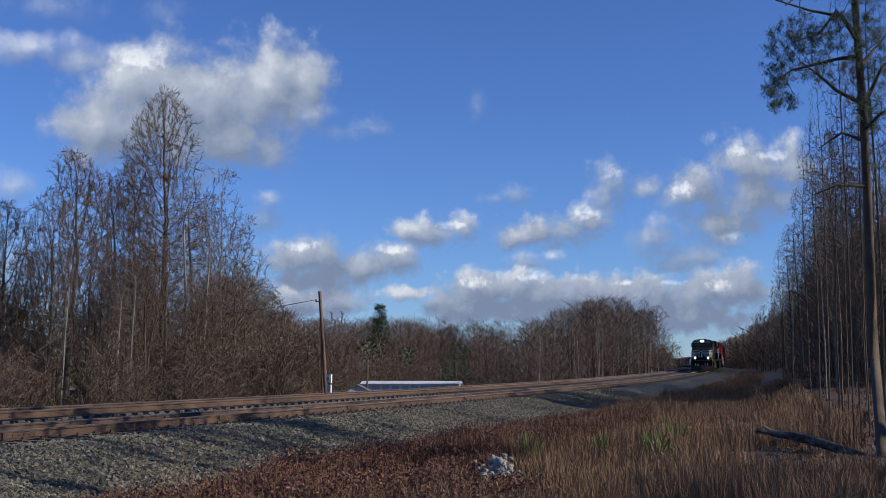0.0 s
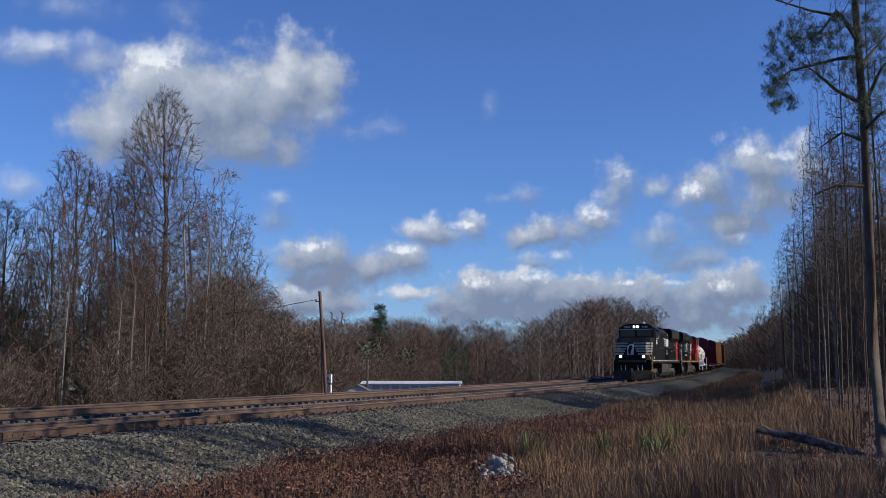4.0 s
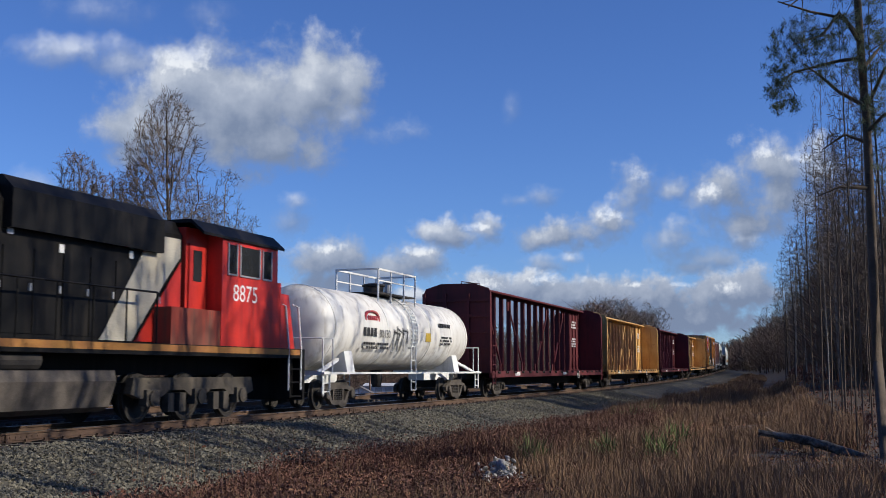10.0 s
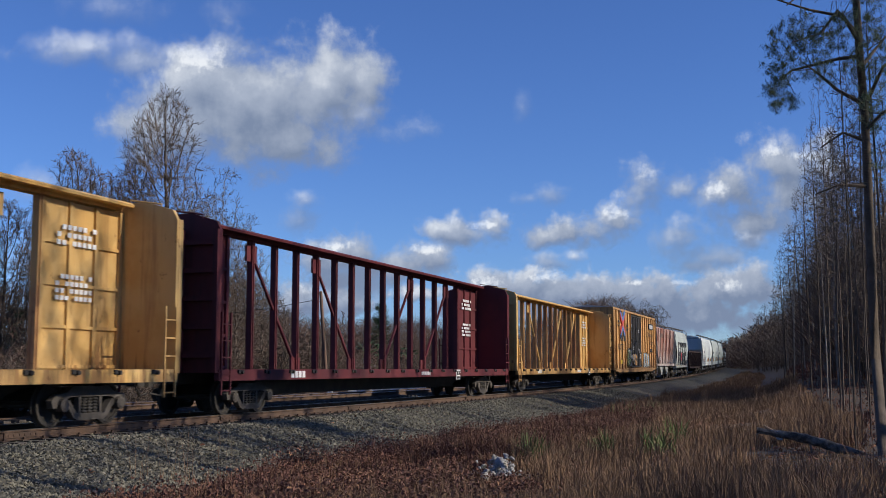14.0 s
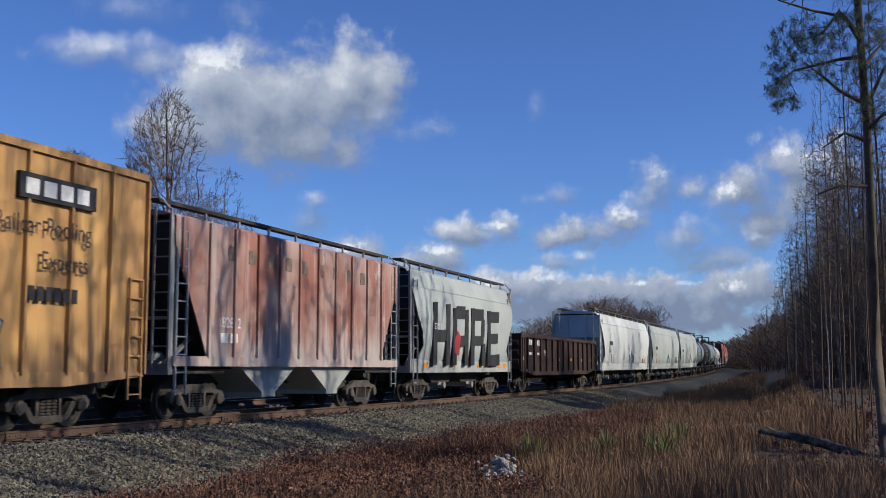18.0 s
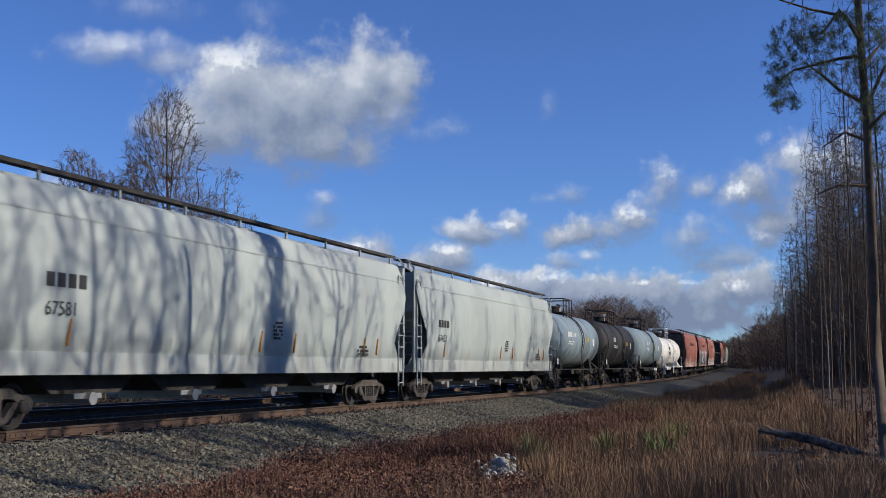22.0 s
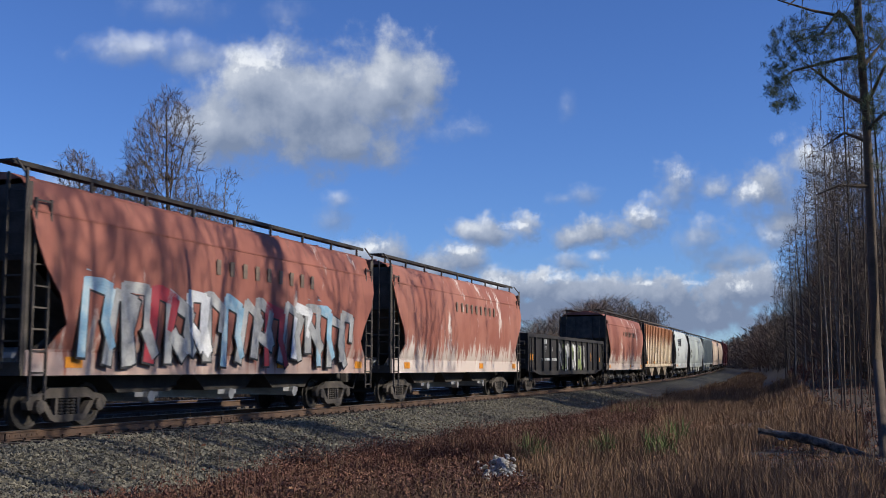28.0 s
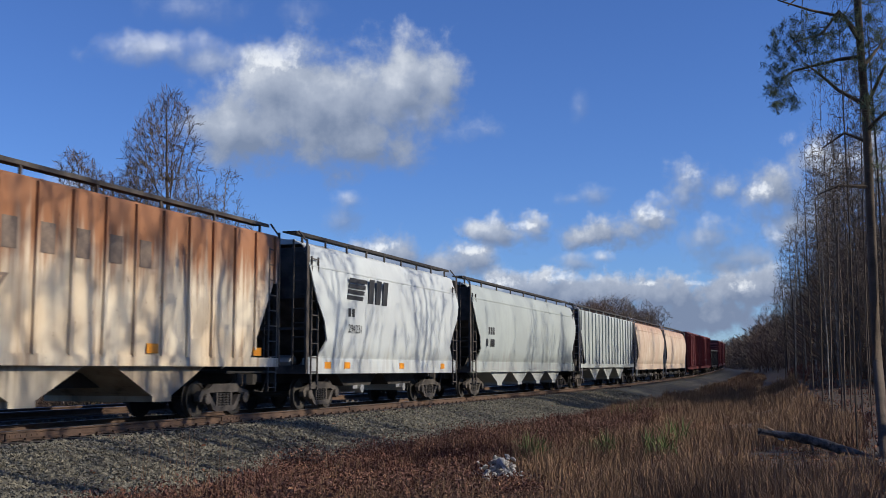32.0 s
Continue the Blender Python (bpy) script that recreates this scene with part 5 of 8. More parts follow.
# ---------------------------------------------------------------- box cars and gondolas
def box_car(a, b, body, label, high=5.05, door=None, ribs=17, door_half=2.55):
    L = b - a
    h = L / 2 - 0.1
    car = thing("boxcar", label, "freight car", "box cars")
    w = 1.50
    for sx in (1, -1):
        for y0, y1 in ((-h, -door_half), (door_half, h)):
            part("side_wall", Geo().box(min(sx * (w - 0.06), sx * w), max(sx * (w - 0.06), sx * w), y0, y1, 1.0, high - 0.12), body, car)
        dg = Geo()
        for y0, y1 in ((-door_half, -0.03), (0.03, door_half)):
            dg = Geo().box(min(sx * (w - 0.05), sx * (w - 0.01)), max(sx * (w - 0.05), sx * (w - 0.01)), y0, y1, 1.12, high - 0.2)
            dr = part("plug_door", dg, door or body, car)
            for z in (1.2, 2.1, 3.0, 3.9, high - 0.32):
                part("door_batten", Geo().box(min(sx * (w - 0.02), sx * (w + 0.03)), max(sx * (w - 0.02), sx * (w + 0.03)), y0 + 0.05, y1 - 0.05, z, z + 0.08), door or body, dr)
            for y in (y0 + 0.55, (y0 + y1) / 2, y1 - 0.55):
                part("lock_rod", Geo().tube([(sx * (w + 0.05), y, 1.2), (sx * (w + 0.05), y, high - 0.3)], 0.025, 5), door or body, dr)
            part("lock_handle", Geo().box(min(sx * (w + 0.03), sx * (w + 0.10)), max(sx * (w + 0.03), sx * (w + 0.10)), (y0 + y1) / 2 - 0.25, (y0 + y1) / 2 + 0.25, 1.75, 1.82), GALV, dr)
        part("door_track", Geo().box(min(sx * (w - 0.02), sx * (w + 0.09)), max(sx * (w - 0.02), sx * (w + 0.09)), -door_half - 2.6, door_half + 2.6, 1.0, 1.08), body, car)
        for i in range(ribs + 1):
            y = -h + 2 * h * i / ribs
            if abs(y) < door_half + 0.1:
                continue
            part("rib", Geo().box(min(sx * (w - 0.01), sx * (w + 0.05)), max(sx * (w - 0.01), sx * (w + 0.085)), y - 0.03, y + 0.03, 1.0, high - 0.12), body, car)
        part("side_sill", Geo().prism([(-h, 0.95), (-h + 2.4, 0.78), (h - 2.4, 0.78), (h, 0.95), (h, 1.04), (-h, 1.04)], min(sx * (w - 0.03), sx * (w + 0.04)), max(sx * (w - 0.03), sx * (w + 0.04)), "x"), body, car)
        part("top_chord", Geo().box(min(sx * (w - 0.05), sx * (w + 0.06)), max(sx * (w - 0.05), sx * (w + 0.06)), -h, h, high - 0.14, high), body, car)
    part("roof", Geo().prism([(-w, high - 0.02), (w, high - 0.02), (w, high + 0.01), (0, high + 0.12), (-w, high + 0.01)], -h, h), GALV, car)
    for sgn in (-1, 1):
        e = sgn * h
        part("end_wall", Geo().box(-w, w, min(e, e - sgn * 0.06), max(e, e - sgn * 0.06), 1.0, high), body, car)
        for i in range(8):
            z = 1.2 + i * (high - 1.6) / 8
            part("end_corrugation", Geo().prism([(e, z), (e + sgn * 0.11, z + 0.1), (e + sgn * 0.11, z + 0.26), (e, z + 0.36)], -w + 0.08, w - 0.08, "x"), body, car)
        coupler(car, e, sgn)
        for sx in (1, -1):
            ladder(car, sx * (w + 0.06), e - sgn * 0.35, 0.5, 2.9, 0.42, "y", body)
    part("center_sill", Geo().box(-0.4, 0.4, -h, h, 0.6, 1.0), UNDER, car)
    for y in (-(h - 2.2), h - 2.2):
        truck(car, y)
    TRAIN.append((car, (a + b) / 2))
    return car, h


def gondola(a, b, body, label, high=3.15, ribs=14):
    L = b - a
    h = L / 2 - 0.1
    car = thing("gondola_car", label, "freight car", "gondolas")
    w = 1.45
    for sx in (1, -1):
        part("side_wall", Geo().prism([(-h, 1.15), (-h + 2.5, 0.82), (h - 2.5, 0.82), (h, 1.15), (h, high), (-h, high)], min(sx * (w - 0.04), sx * w), max(sx * (w - 0.04), sx * w), "x"), body, car)
        part("top_chord", Geo().box(min(sx * (w - 0.07), sx * (w + 0.09)), max(sx * (w - 0.07), sx * (w + 0.09)), -h, h, high - 0.16, high), body, car)
        part("side_sill", Geo().prism([(-h, 1.12), (-h + 2.5, 0.80), (h - 2.5, 0.80), (h, 1.12), (h, 1.22), (h - 2.5, 0.92), (-h + 2.5, 0.92), (-h, 1.22)], min(sx * (w - 0.02), sx * (w + 0.05)), max(sx * (w - 0.02), sx * (w + 0.05)), "x"), body, car)
        for i in range(ribs + 1):
            y = -h + 0.05 + (2 * h - 0.1) * i / ribs
            part("rib", Geo().prism([(y - 0.08, 1.0), (y + 0.08, 1.0), (y + 0.08, high - 0.1), (y - 0.08, high - 0.1)], min(sx * (w - 0.01), sx * (w + 0.09)), max(sx * (w - 0.01), sx * (w + 0.09)), "x"), body, car)
    part("floor", Geo().box(-w, w, -h, h, 1.1, 1.16), UNDER, car)
    part("center_sill", Geo().box(-0.4, 0.4, -h, h, 0.62, 1.1), UNDER, car)
    for sgn in (-1, 1):
        e = sgn * h
        part("end_wall", Geo().box(-w, w, min(e, e - sgn * 0.06), max(e, e - sgn * 0.06), 1.1, high), body, car)
        for z in (1.3, 1.72, 2.14):
            part("end_corrugation", Geo().prism([(e, z), (e + sgn * 0.1, z + 0.06), (e + sgn * 0.1, z + 0.2), (e, z + 0.28)], -w + 0.05, w - 0.05, "x"), body, car)
        for sx in (1, -1):
            ladder(car, sx * (w + 0.1), e - sgn * 0.35, 0.5, high - 0.2, 0.42, "y", body)
        coupler(car, e, sgn)
    for y in (-(h - 1.9), h - 1.9):
        truck(car, y)
    TRAIN.append((car, (a + b) / 2))
    return car, h


def graffiti(car, y0, y1, z0, z1, paints, seed, x=1.60, n=9, fat=0.17):
    """Sprayed tangles side by side: slanting angular strokes over a darker outline, not letters."""
    r = random.Random(seed)
    n = int(n * 1.6)
    for i in range(n):
        y = y0 + (y1 - y0) * (i + 0.5) / n
        w = (y1 - y0) / n * r.uniform(1.1, 1.5)
        hh = (z1 - z0) * r.uniform(0.75, 1.0)
        zz = z0 + (z1 - z0 - hh) * r.random()
        sl = r.uniform(-0.25, 0.3) * w
        pick = [(0.0, 0.0), (0.1, 1.0), (0.9, r.uniform(0.75, 1.0)), (0.75, 0.45), (1.0, r.uniform(0, 0.2)), (0.2, r.uniform(0.3, 0.6)), (0.6, r.uniform(-0.1, 0.1))][:r.randint(4, 7)]
        line_ = [(y - w / 2 + a * w + sl * b, zz + b * hh) for a, b in pick]
        for grow, p in ((0.045, LETTER_BLACK if paints[i % len(paints)] is not LETTER_BLACK else GRAFF_GREY), (0.0, paints[i % len(paints)])):
            gg = Geo()
            for q, ((ya, za), (yb, zb)) in enumerate(zip(line_, line_[1:])):
                d = Vector((0, yb - ya, zb - za)).normalized()
                nn = Vector((0, -d.z, d.y)) * (fat * min(w, 0.6) + grow) * (0.75 + 0.5 * ((q * 37 + i * 13) % 10) / 10)
                pa, pb = Vector((0, ya, za)) - d * (0.05 + grow), Vector((0, yb, zb)) + d * (0.05 + grow)
                gg.prism([(v.y, v.z) for v in (pa - nn, pb - nn * 0.8, pb + nn * 0.8, pa + nn)], x - 0.012, x + (0.003 if grow else 0.008) + 0.0004 * q, "x")
            part("graffiti", gg, p, car, "sprayed graffiti")

# ---------------------------------------------------------------- locomotives
DUST = mat("dusty_tan_steel", (0.105, 0.087, 0.064), (0.032, 0.027, 0.022), 0.9, scale=1.4, fine=20, bump=0.25)


def loco_truck(car, y):
    t = part("truck", Geo().box(-0.9, 0.9, -2.3, 2.3, 0.62, 0.85), UNDER, car, at=Matrix.Translation((0, y, 0)))
    for sx in (1, -1):
        x0, x1 = sorted((sx * 0.95, sx * 1.12))
        gg = Geo().prism([(-2.55, 0.62), (-2.45, 0.95), (2.45, 0.95), (2.55, 0.62), (2.2, 0.52), (1.4, 0.55), (1.15, 0.68), (0.55, 0.68), (0.3, 0.55), (-0.3, 0.55), (-0.55, 0.68), (-1.15, 0.68), (-1.4, 0.55), (-2.2, 0.52)], x0, x1, "x")
        part("side_frame", gg, DUST, t)
        for a in (-1.85, 0, 1.85):
            jb = Geo().box(min(sx * 1.0, sx * 1.2), max(sx * 1.0, sx * 1.2), a - 0.24, a + 0.24, 0.36, 0.70)
            jb.lathe([(sx * 1.15, 0.17), (sx * 1.25, 0.17), (sx * 1.27, 0.1)], "x", 12, (0, a, 0.52))
            part("journal_box", jb, DUST, t)
        for a in (-1.15, -0.7, 0.7, 1.15):
            part("brake_gear", Geo().box(min(sx * 1.02, sx * 1.18), max(sx * 1.02, sx * 1.18), a - 0.12, a + 0.12, 0.22, 0.62), DUST, t)
    for a in (-1.85, 0, 1.85):
        part("wheelset", WHEEL_BIG, None, t, at=Matrix.Translation((0, a, 0.52)))


def railing(car, x, y0, y1, z0, n, material):
    gg = Geo()
    for i in range(n):
        y = y0 + (y1 - y0) * i / (n - 1)
        gg.tube([(x, y, z0), (x, y, z0 + 1.05)], 0.02, 5)
    gg.tube([(x, y0, z0 + 1.05), (x, y1, z0 + 1.05)], 0.022, 5)
    return part("handrail", gg, material, car)


def hood_doors(car, x, y0, y1, z0, z1, n, material):
    for i in range(n):
        a, b = y0 + (y1 - y0) * i / n, y0 + (y1 - y0) * (i + 1) / n
        for sx in (1, -1):
            d = part("hood_door", Geo().box(min(sx * x, sx * (x + 0.02)), max(sx * x, sx * (x + 0.02)), a + 0.02, b - 0.02, z0, z1), material, car)
            part("latch", Geo().box(min(sx * x, sx * (x + 0.05)), max(sx * x, sx * (x + 0.05)), b - 0.12, b - 0.06, (z0 + z1) / 2, (z0 + z1) / 2 + 0.14), GALV, d)


def steps(car, y, sgn, material=None):
    for sx in (1, -1):
        gg = Geo()
        for i, z in enumerate((0.42, 0.78, 1.12, 1.42)):
            gg.box(min(sx * (1.28 - 0.02 * i), sx * 1.50), max(sx * (1.28 - 0.02 * i), sx * 1.50), y - 0.3, y + 0.3, z, z + 0.04)
        gg.box(min(sx * 1.2, sx * 1.24), max(sx * 1.2, sx * 1.24), y - 0.32, y + 0.32, 0.4, 1.6)
        gg.box(min(sx * 1.24, sx * 1.5), max(sx * 1.24, sx * 1.5), y + sgn * 0.32 - 0.02, y + sgn * 0.32 + 0.02, 0.4, 1.6)
        part("step", gg, material or BLACK, car)


def black_locomotive(a, b):
    L = b - a
    h = L / 2
    car = thing("locomotive", "black diesel locomotive with white nose stripes and lit headlights", "locomotive")
    # underframe and tank
    part("frame", Geo().box(-1.5, 1.5, -h + 0.35, h - 0.35, 1.42, 1.68).box(-0.5, 0.5, -h + 0.5, h - 0.5, 1.0, 1.42), BLACK, car)
    for sx in (1, -1):
        part("sill_stripe", Geo().box(min(sx * 1.498, sx * 1.508), max(sx * 1.498, sx * 1.508), -h + 1.6, h - 0.6, 1.59, 1.655), STRIPE, car, "dull white sill stripe")
    part("fuel_tank", Geo().prism([(-1.45, 1.36), (1.45, 1.36), (1.45, 0.62), (1.2, 0.32), (-1.2, 0.32), (-1.45, 0.62)], -3.4, 3.6), DUST, car, "dusty tan fuel tank")
    part("air_reservoir", Geo().lathe([(3.8, 0.05), (3.85, 0.2), (5.2, 0.2), (5.25, 0.05)], "y", 12, (1.2, 0, 1.2)), UNDER, car)
    for y in (-6.6, 6.9):
        loco_truck(car, y)
    # nose
    f = -h + 0.45
    nose = Geo()
    lo = [(-1.45, f + 0.25), (-1.1, f), (1.1, f), (1.45, f + 0.25), (1.5, f + 3.1), (-1.5, f + 3.1)]
    hi = [(-1.40, f + 0.45), (-1.05, f + 0.22), (1.05, f + 0.22), (1.40, f + 0.45), (1.48, f + 3.1), (-1.48, f + 3.1)]
    hi2 = [(-1.30, f + 1.1), (-0.95, f + 0.9), (0.95, f + 0.9), (1.30, f + 1.1), (1.45, f + 3.1), (-1.45, f + 3.1)]
    nose.prism(lo, 1.68, 3.05, "z", hi).prism(hi, 3.05, 3.50, "z", hi2)
    part("nose", nose, BLACK, car)
    # stripes on the nose
    for i in range(5):
        z = 2.10 + i * 0.21
        k = (z - 1.68) / 1.37
        y = f + 0.22 * k - 0.012
        inset = 0.09 * (4 - i)
        for s0, s1 in ((-1.05 + inset * 0, -0.35 - inset), (0.05 + inset, 1.07)):
            part("nose_stripe", Geo().prism([(s0, z), (s1, z), (s1, z + 0.14), (s0, z + 0.14)], y - 0.008, y + 0.03), STRIPE, car, "white nose stripe")
        n0 = f + 0.25 + 0.2 * k
        for sx in (1, -1):
            q = [(sx * 1.075, y - 0.006), (sx * (1.452 - 0.05 * k), n0 - 0.012), (sx * (1.44 - 0.05 * k), n0 + 0.03), (sx * 1.06, y + 0.03)]
            st = Geo().prism(q, z, z + 0.14, "z")
            s1 = n0 + 0.55 + 0.1 * i
            st.prism([(n0 - 0.012, z), (s1, z), (s1 + 0.07, z + 0.14), (n0 - 0.012, z + 0.14)], min(sx * 1.40, sx * 1.478), max(sx * 1.40, sx * 1.478), "x")
            part("nose_stripe", st, STRIPE, car, "white nose stripe")

    part("nose_emblem", Geo().prism([(-0.42, 2.1), (0.1, 2.1), (0.1, 2.98), (-0.18, 2.98), (-0.42, 2.75)], f + 0.03, f + 0.09), LETTER, car, "white emblem patch on the nose")
    part("emblem_shape", Geo().prism([(-0.30, 2.1), (-0.15, 2.12), (-0.08, 2.5), (0.02, 2.7), (-0.06, 2.88), (-0.22, 2.8), (-0.35, 2.45)], f + 0.02, f + 0.06), BLACK, car)
    # cab
    c0, c1 = f + 2.65, f + 5.85
    cab = Geo().box(-1.5, 1.5, f + 3.05, c1, 1.68, 3.50)
    cab.prism([(-1.5, 3.5), (1.5, 3.5), (1.5, 4.28), (1.10, 4.62), (0.5, 4.70), (-0.5, 4.70), (-1.10, 4.62), (-1.5, 4.28)], f + 3.05, c1)
    part("cab", cab, BLACK, car)
    brow = Geo().prism([(-1.42, 3.48), (1.42, 3.48), (1.45, 4.26), (1.05, 4.56), (-1.05, 4.56), (-1.45, 4.26)], c0 - 0.25, f + 3.1)
    part("cab_front", brow, BLACK, car)
    for s0, s1 in ((-1.32, -0.06), (0.06, 1.32)):
        part("windscreen", Geo().prism([(s0, 3.62), (s1, 3.62), (s1 * 0.99, 4.16), (s0 * 0.99, 4.16)], c0 - 0.275, c0 - 0.22), GLASS, car, "dark windscreen")
    part("number_board", Geo().prism([(-1.2, 4.26), (-0.35, 4.33), (-0.35, 4.55), (-1.0, 4.52)], c0 - 0.28, c0 - 0.2), LETTER_BLACK, car)
    part("number_board", Geo().prism([(0.38, 4.33), (1.2, 4.26), (1.0, 4.52), (0.38, 4.55)], c0 - 0.28, c0 - 0.2), LETTER_BLACK, car)
    part("brow_trim", Geo().prism([(-1.40, 4.18), (1.40, 4.18), (1.34, 4.25), (-1.34, 4.25)], c0 - 0.285, c0 - 0.2), GALV, car)
    hb = part("headlight_housing", Geo().box(-0.30, 0.30, c0 - 0.34, c0 - 0.1, 4.28, 4.56), LETTER_BLACK, car)
    for x in (-0.14, 0.14):
        part("lamp_bezel", Geo().tube([(x, c0 - 0.55, 4.42), (x, c0 - 0.30, 4.42)], 0.085, 12, None, False), LETTER_BLACK, hb)
        part("headlight", Geo().lathe([(c0 - 0.35, 0.06), (c0 - 0.36, 0.065), (c0 - 0.30, 0.07)], "y", 12, (x, 0, 4.42)), LAMP, hb, "lit headlight")
    for x in (-0.92, 0.92):
        d = part("ditch_light_housing", Geo().lathe([(f - 0.12, 0.15), (f + 0.15, 0.16)], "y", 12, (x, 0, 1.95)), BLACK, car)
        part("lamp_bezel", Geo().tube([(x, f - 0.34, 1.95), (x, f - 0.1, 1.95)], 0.11, 12, None, False), BLACK, d)
        part("ditch_light", Geo().lathe([(f - 0.13, 0.07), (f - 0.125, 0.08)], "y", 12, (x, 0, 1.95)), LAMP, d, "lit ditch light")
    for sx in (1, -1):
        for y0, y1 in ((f + 3.3, f + 3.85), (f + 3.95, f + 4.75), (f + 4.85, f + 5.2)):
            w = part("side_window", Geo().box(min(sx * 1.48, sx * 1.512), max(sx * 1.48, sx * 1.512), y0, y1, 3.50, 4.12), GLASS, car, "dark cab side window")
            gg = Geo()
            for y in (y0, y1):
                gg.box(min(sx * 1.5, sx * 1.53), max(sx * 1.5, sx * 1.53), y - 0.025, y + 0.025, 3.47, 4.15)
            gg.box(min(sx * 1.5, sx * 1.53), max(sx * 1.5, sx * 1.53), y0, y1, 3.44, 3.49)
            part("window_frame", gg, GALV, w)
        part("sun_visor", Geo().prism([(sx * 1.5, 4.20), (sx * 1.72, 4.10), (sx * 1.72, 4.12), (sx * 1.5, 4.24)], f + 3.6, f + 5.2), BLACK, car)
        part("mirror", Geo().box(min(sx * 1.52, sx * 1.66), max(sx * 1.52, sx * 1.66), f + 3.1, f + 3.14, 3.55, 4.0), GALV, car)
    letters("7506", 0.50, LETTER, car, f + 3.15, 3.0, 1.512, wide=1.02, bold=0.01)
    for x0 in (-0.95, 0.5):
        for i in range(4):
            part("number_bar", Geo().box(x0 + i * 0.12, x0 + i * 0.12 + 0.08, c0 - 0.29, c0 - 0.275, 4.35, 4.48), LETTER, car)
    part("class_plate", Geo().box(1.5, 1.512, f + 1.9, f + 2.1, 1.75, 1.95).box(1.5, 1.512, f + 4.3, f + 4.6, 2.52, 2.55), LETTER, car)
    # plow, steps, hoses, front rails
    part("snow_plow", Geo().prism([(-1.5, -h + 0.1), (0, -h - 0.35), (1.5, -h + 0.1), (1.5, -h + 0.3), (0, -h - 0.1), (-1.5, -h + 0.3)], 0.12, 0.85, "z"), UNDER, car)
    part("pilot", Geo().box(-1.5, 1.5, -h + 0.3, -h + 0.42, 0.5, 1.68), BLACK, car)
    part("anticlimber", Geo().box(-1.1, 1.1, -h + 0.1, -h + 0.4, 1.5, 1.66), GREY_TRUCK, car)
    for x in (-0.9, -0.55, 0.45, 0.8):
        part("air_hose", Geo().tube([(x, -h + 0.25, 1.25), (x + 0.05, -h - 0.02, 0.95), (x + 0.12, -h - 0.05, 0.65), (x + 0.2, -h + 0.05, 0.75)], 0.03, 6), GALV, car)
    coupler(car, -h + 0.2, -1)
    coupler(car, h - 0.2, 1)
    steps(car, -h + 0.85, 1)
    steps(car, h - 0.75, -1)
    for sx in (1, -1):
        part("step_handrail", Geo().tube([(sx * 1.48, -h + 0.48, 0.75), (sx * 1.48, -h + 0.46, 1.75), (sx * 1.05, -h + 0.42, 2.65)], 0.025, 6), YELLOW_RAIL, car, "yellow step handrail")
        part("step_handrail", Geo().tube([(sx * 1.50, -h + 1.2, 0.65), (sx * 1.50, -h + 1.18, 1.85), (sx * 1.15, -h + 0.6, 2.75), (sx * 1.05, -h + 0.45, 2.65)], 0.025, 6), YELLOW_RAIL, car, "yellow step handrail")
    # hoods
    hood = Geo().box(-1.18, 1.18, c1, h - 0.9, 1.68, 3.6)
    hood.prism([(-1.18, 3.6), (1.18, 3.6), (1.18, 4.12), (0.85, 4.45), (-0.85, 4.45), (-1.18, 4.12)], c1, 4.2)
    hood.box(-0.95, 0.95, 0.3, 2.2, 4.42, 4.62)
    part("engine_hood", hood, BLACK, car)
    wing = Geo().prism([(-1.18, 3.42), (1.18, 3.42), (1.5, 3.75), (1.5, 4.42), (1.3, 4.62), (-1.3, 4.62), (-1.5, 4.42), (-1.5, 3.75)], 4.4, h - 0.35)
    part("radiator", wing, BLACK, car)
    for sx in (1, -1):
        gr = Geo()
        for i in range(7):
            z = 3.80 + i * 0.085
            gr.box(min(sx * 1.49, sx * 1.52), max(sx * 1.49, sx * 1.52), 4.8, h - 0.6, z, z + 0.04)
        part("radiator_grille", gr, UNDER, car)
    part("aux_cabinet", Geo().box(-1.46, 1.46, c1, -1.2, 1.68, 3.55), BLACK, car)
    hood_doors(car, 1.18, -1.1, 4.3, 1.8, 3.9, 7, BLACK)
    hood_doors(car, 1.18, 4.5, h - 1.0, 1.8, 3.3, 8, BLACK)
    hood_doors(car, 1.46, c1 + 0.1, -1.3, 1.85, 3.45, 5, BLACK)
    part("vent_box", Geo().box(-1.0, 1.0, c1 + 0.4, -1.4, 4.42, 4.5), BLACK, car)
    part("horn", Geo().lathe([(-0.25, 0.03), (0.1, 0.05), (0.25, 0.12)], "y", 8, (0.3, f + 4.8, 4.82)).box(0.27, 0.33, f + 4.75, f + 4.85, 4.66, 4.8), GALV, car)
    # company emblem: stripes and blocks
    st = Geo()
    for i in range(4):
        z = 2.98 + i * 0.17
        st.prism([(0.0 + i * 0.05, z), (2.0 - (3 - i) * 0.12, z), (2.0 - (3 - i) * 0.12 + 0.05, z + 0.12), (0.0 + i * 0.05 + 0.04, z + 0.12)], 1.20, 1.214, "x")
    part("emblem_stripes", st, LETTER, car, "white company emblem stripes")
    for y in (2.2, 2.62, 3.04, 3.46):
        part("emblem_block", Geo().prism([(y, 2.93), (y + 0.34, 2.93), (y + 0.48, 3.6), (y + 0.14, 3.6)], 1.20, 1.214, "x"), LETTER, car, "white slanted emblem block")
    bars(car, LETTER, 2.15, 2.45, 1.35, 0.17, 7, 1.206)
    bars(car, LETTER, 2.0, 2.20, 1.65, 0.17, 8, 1.206)
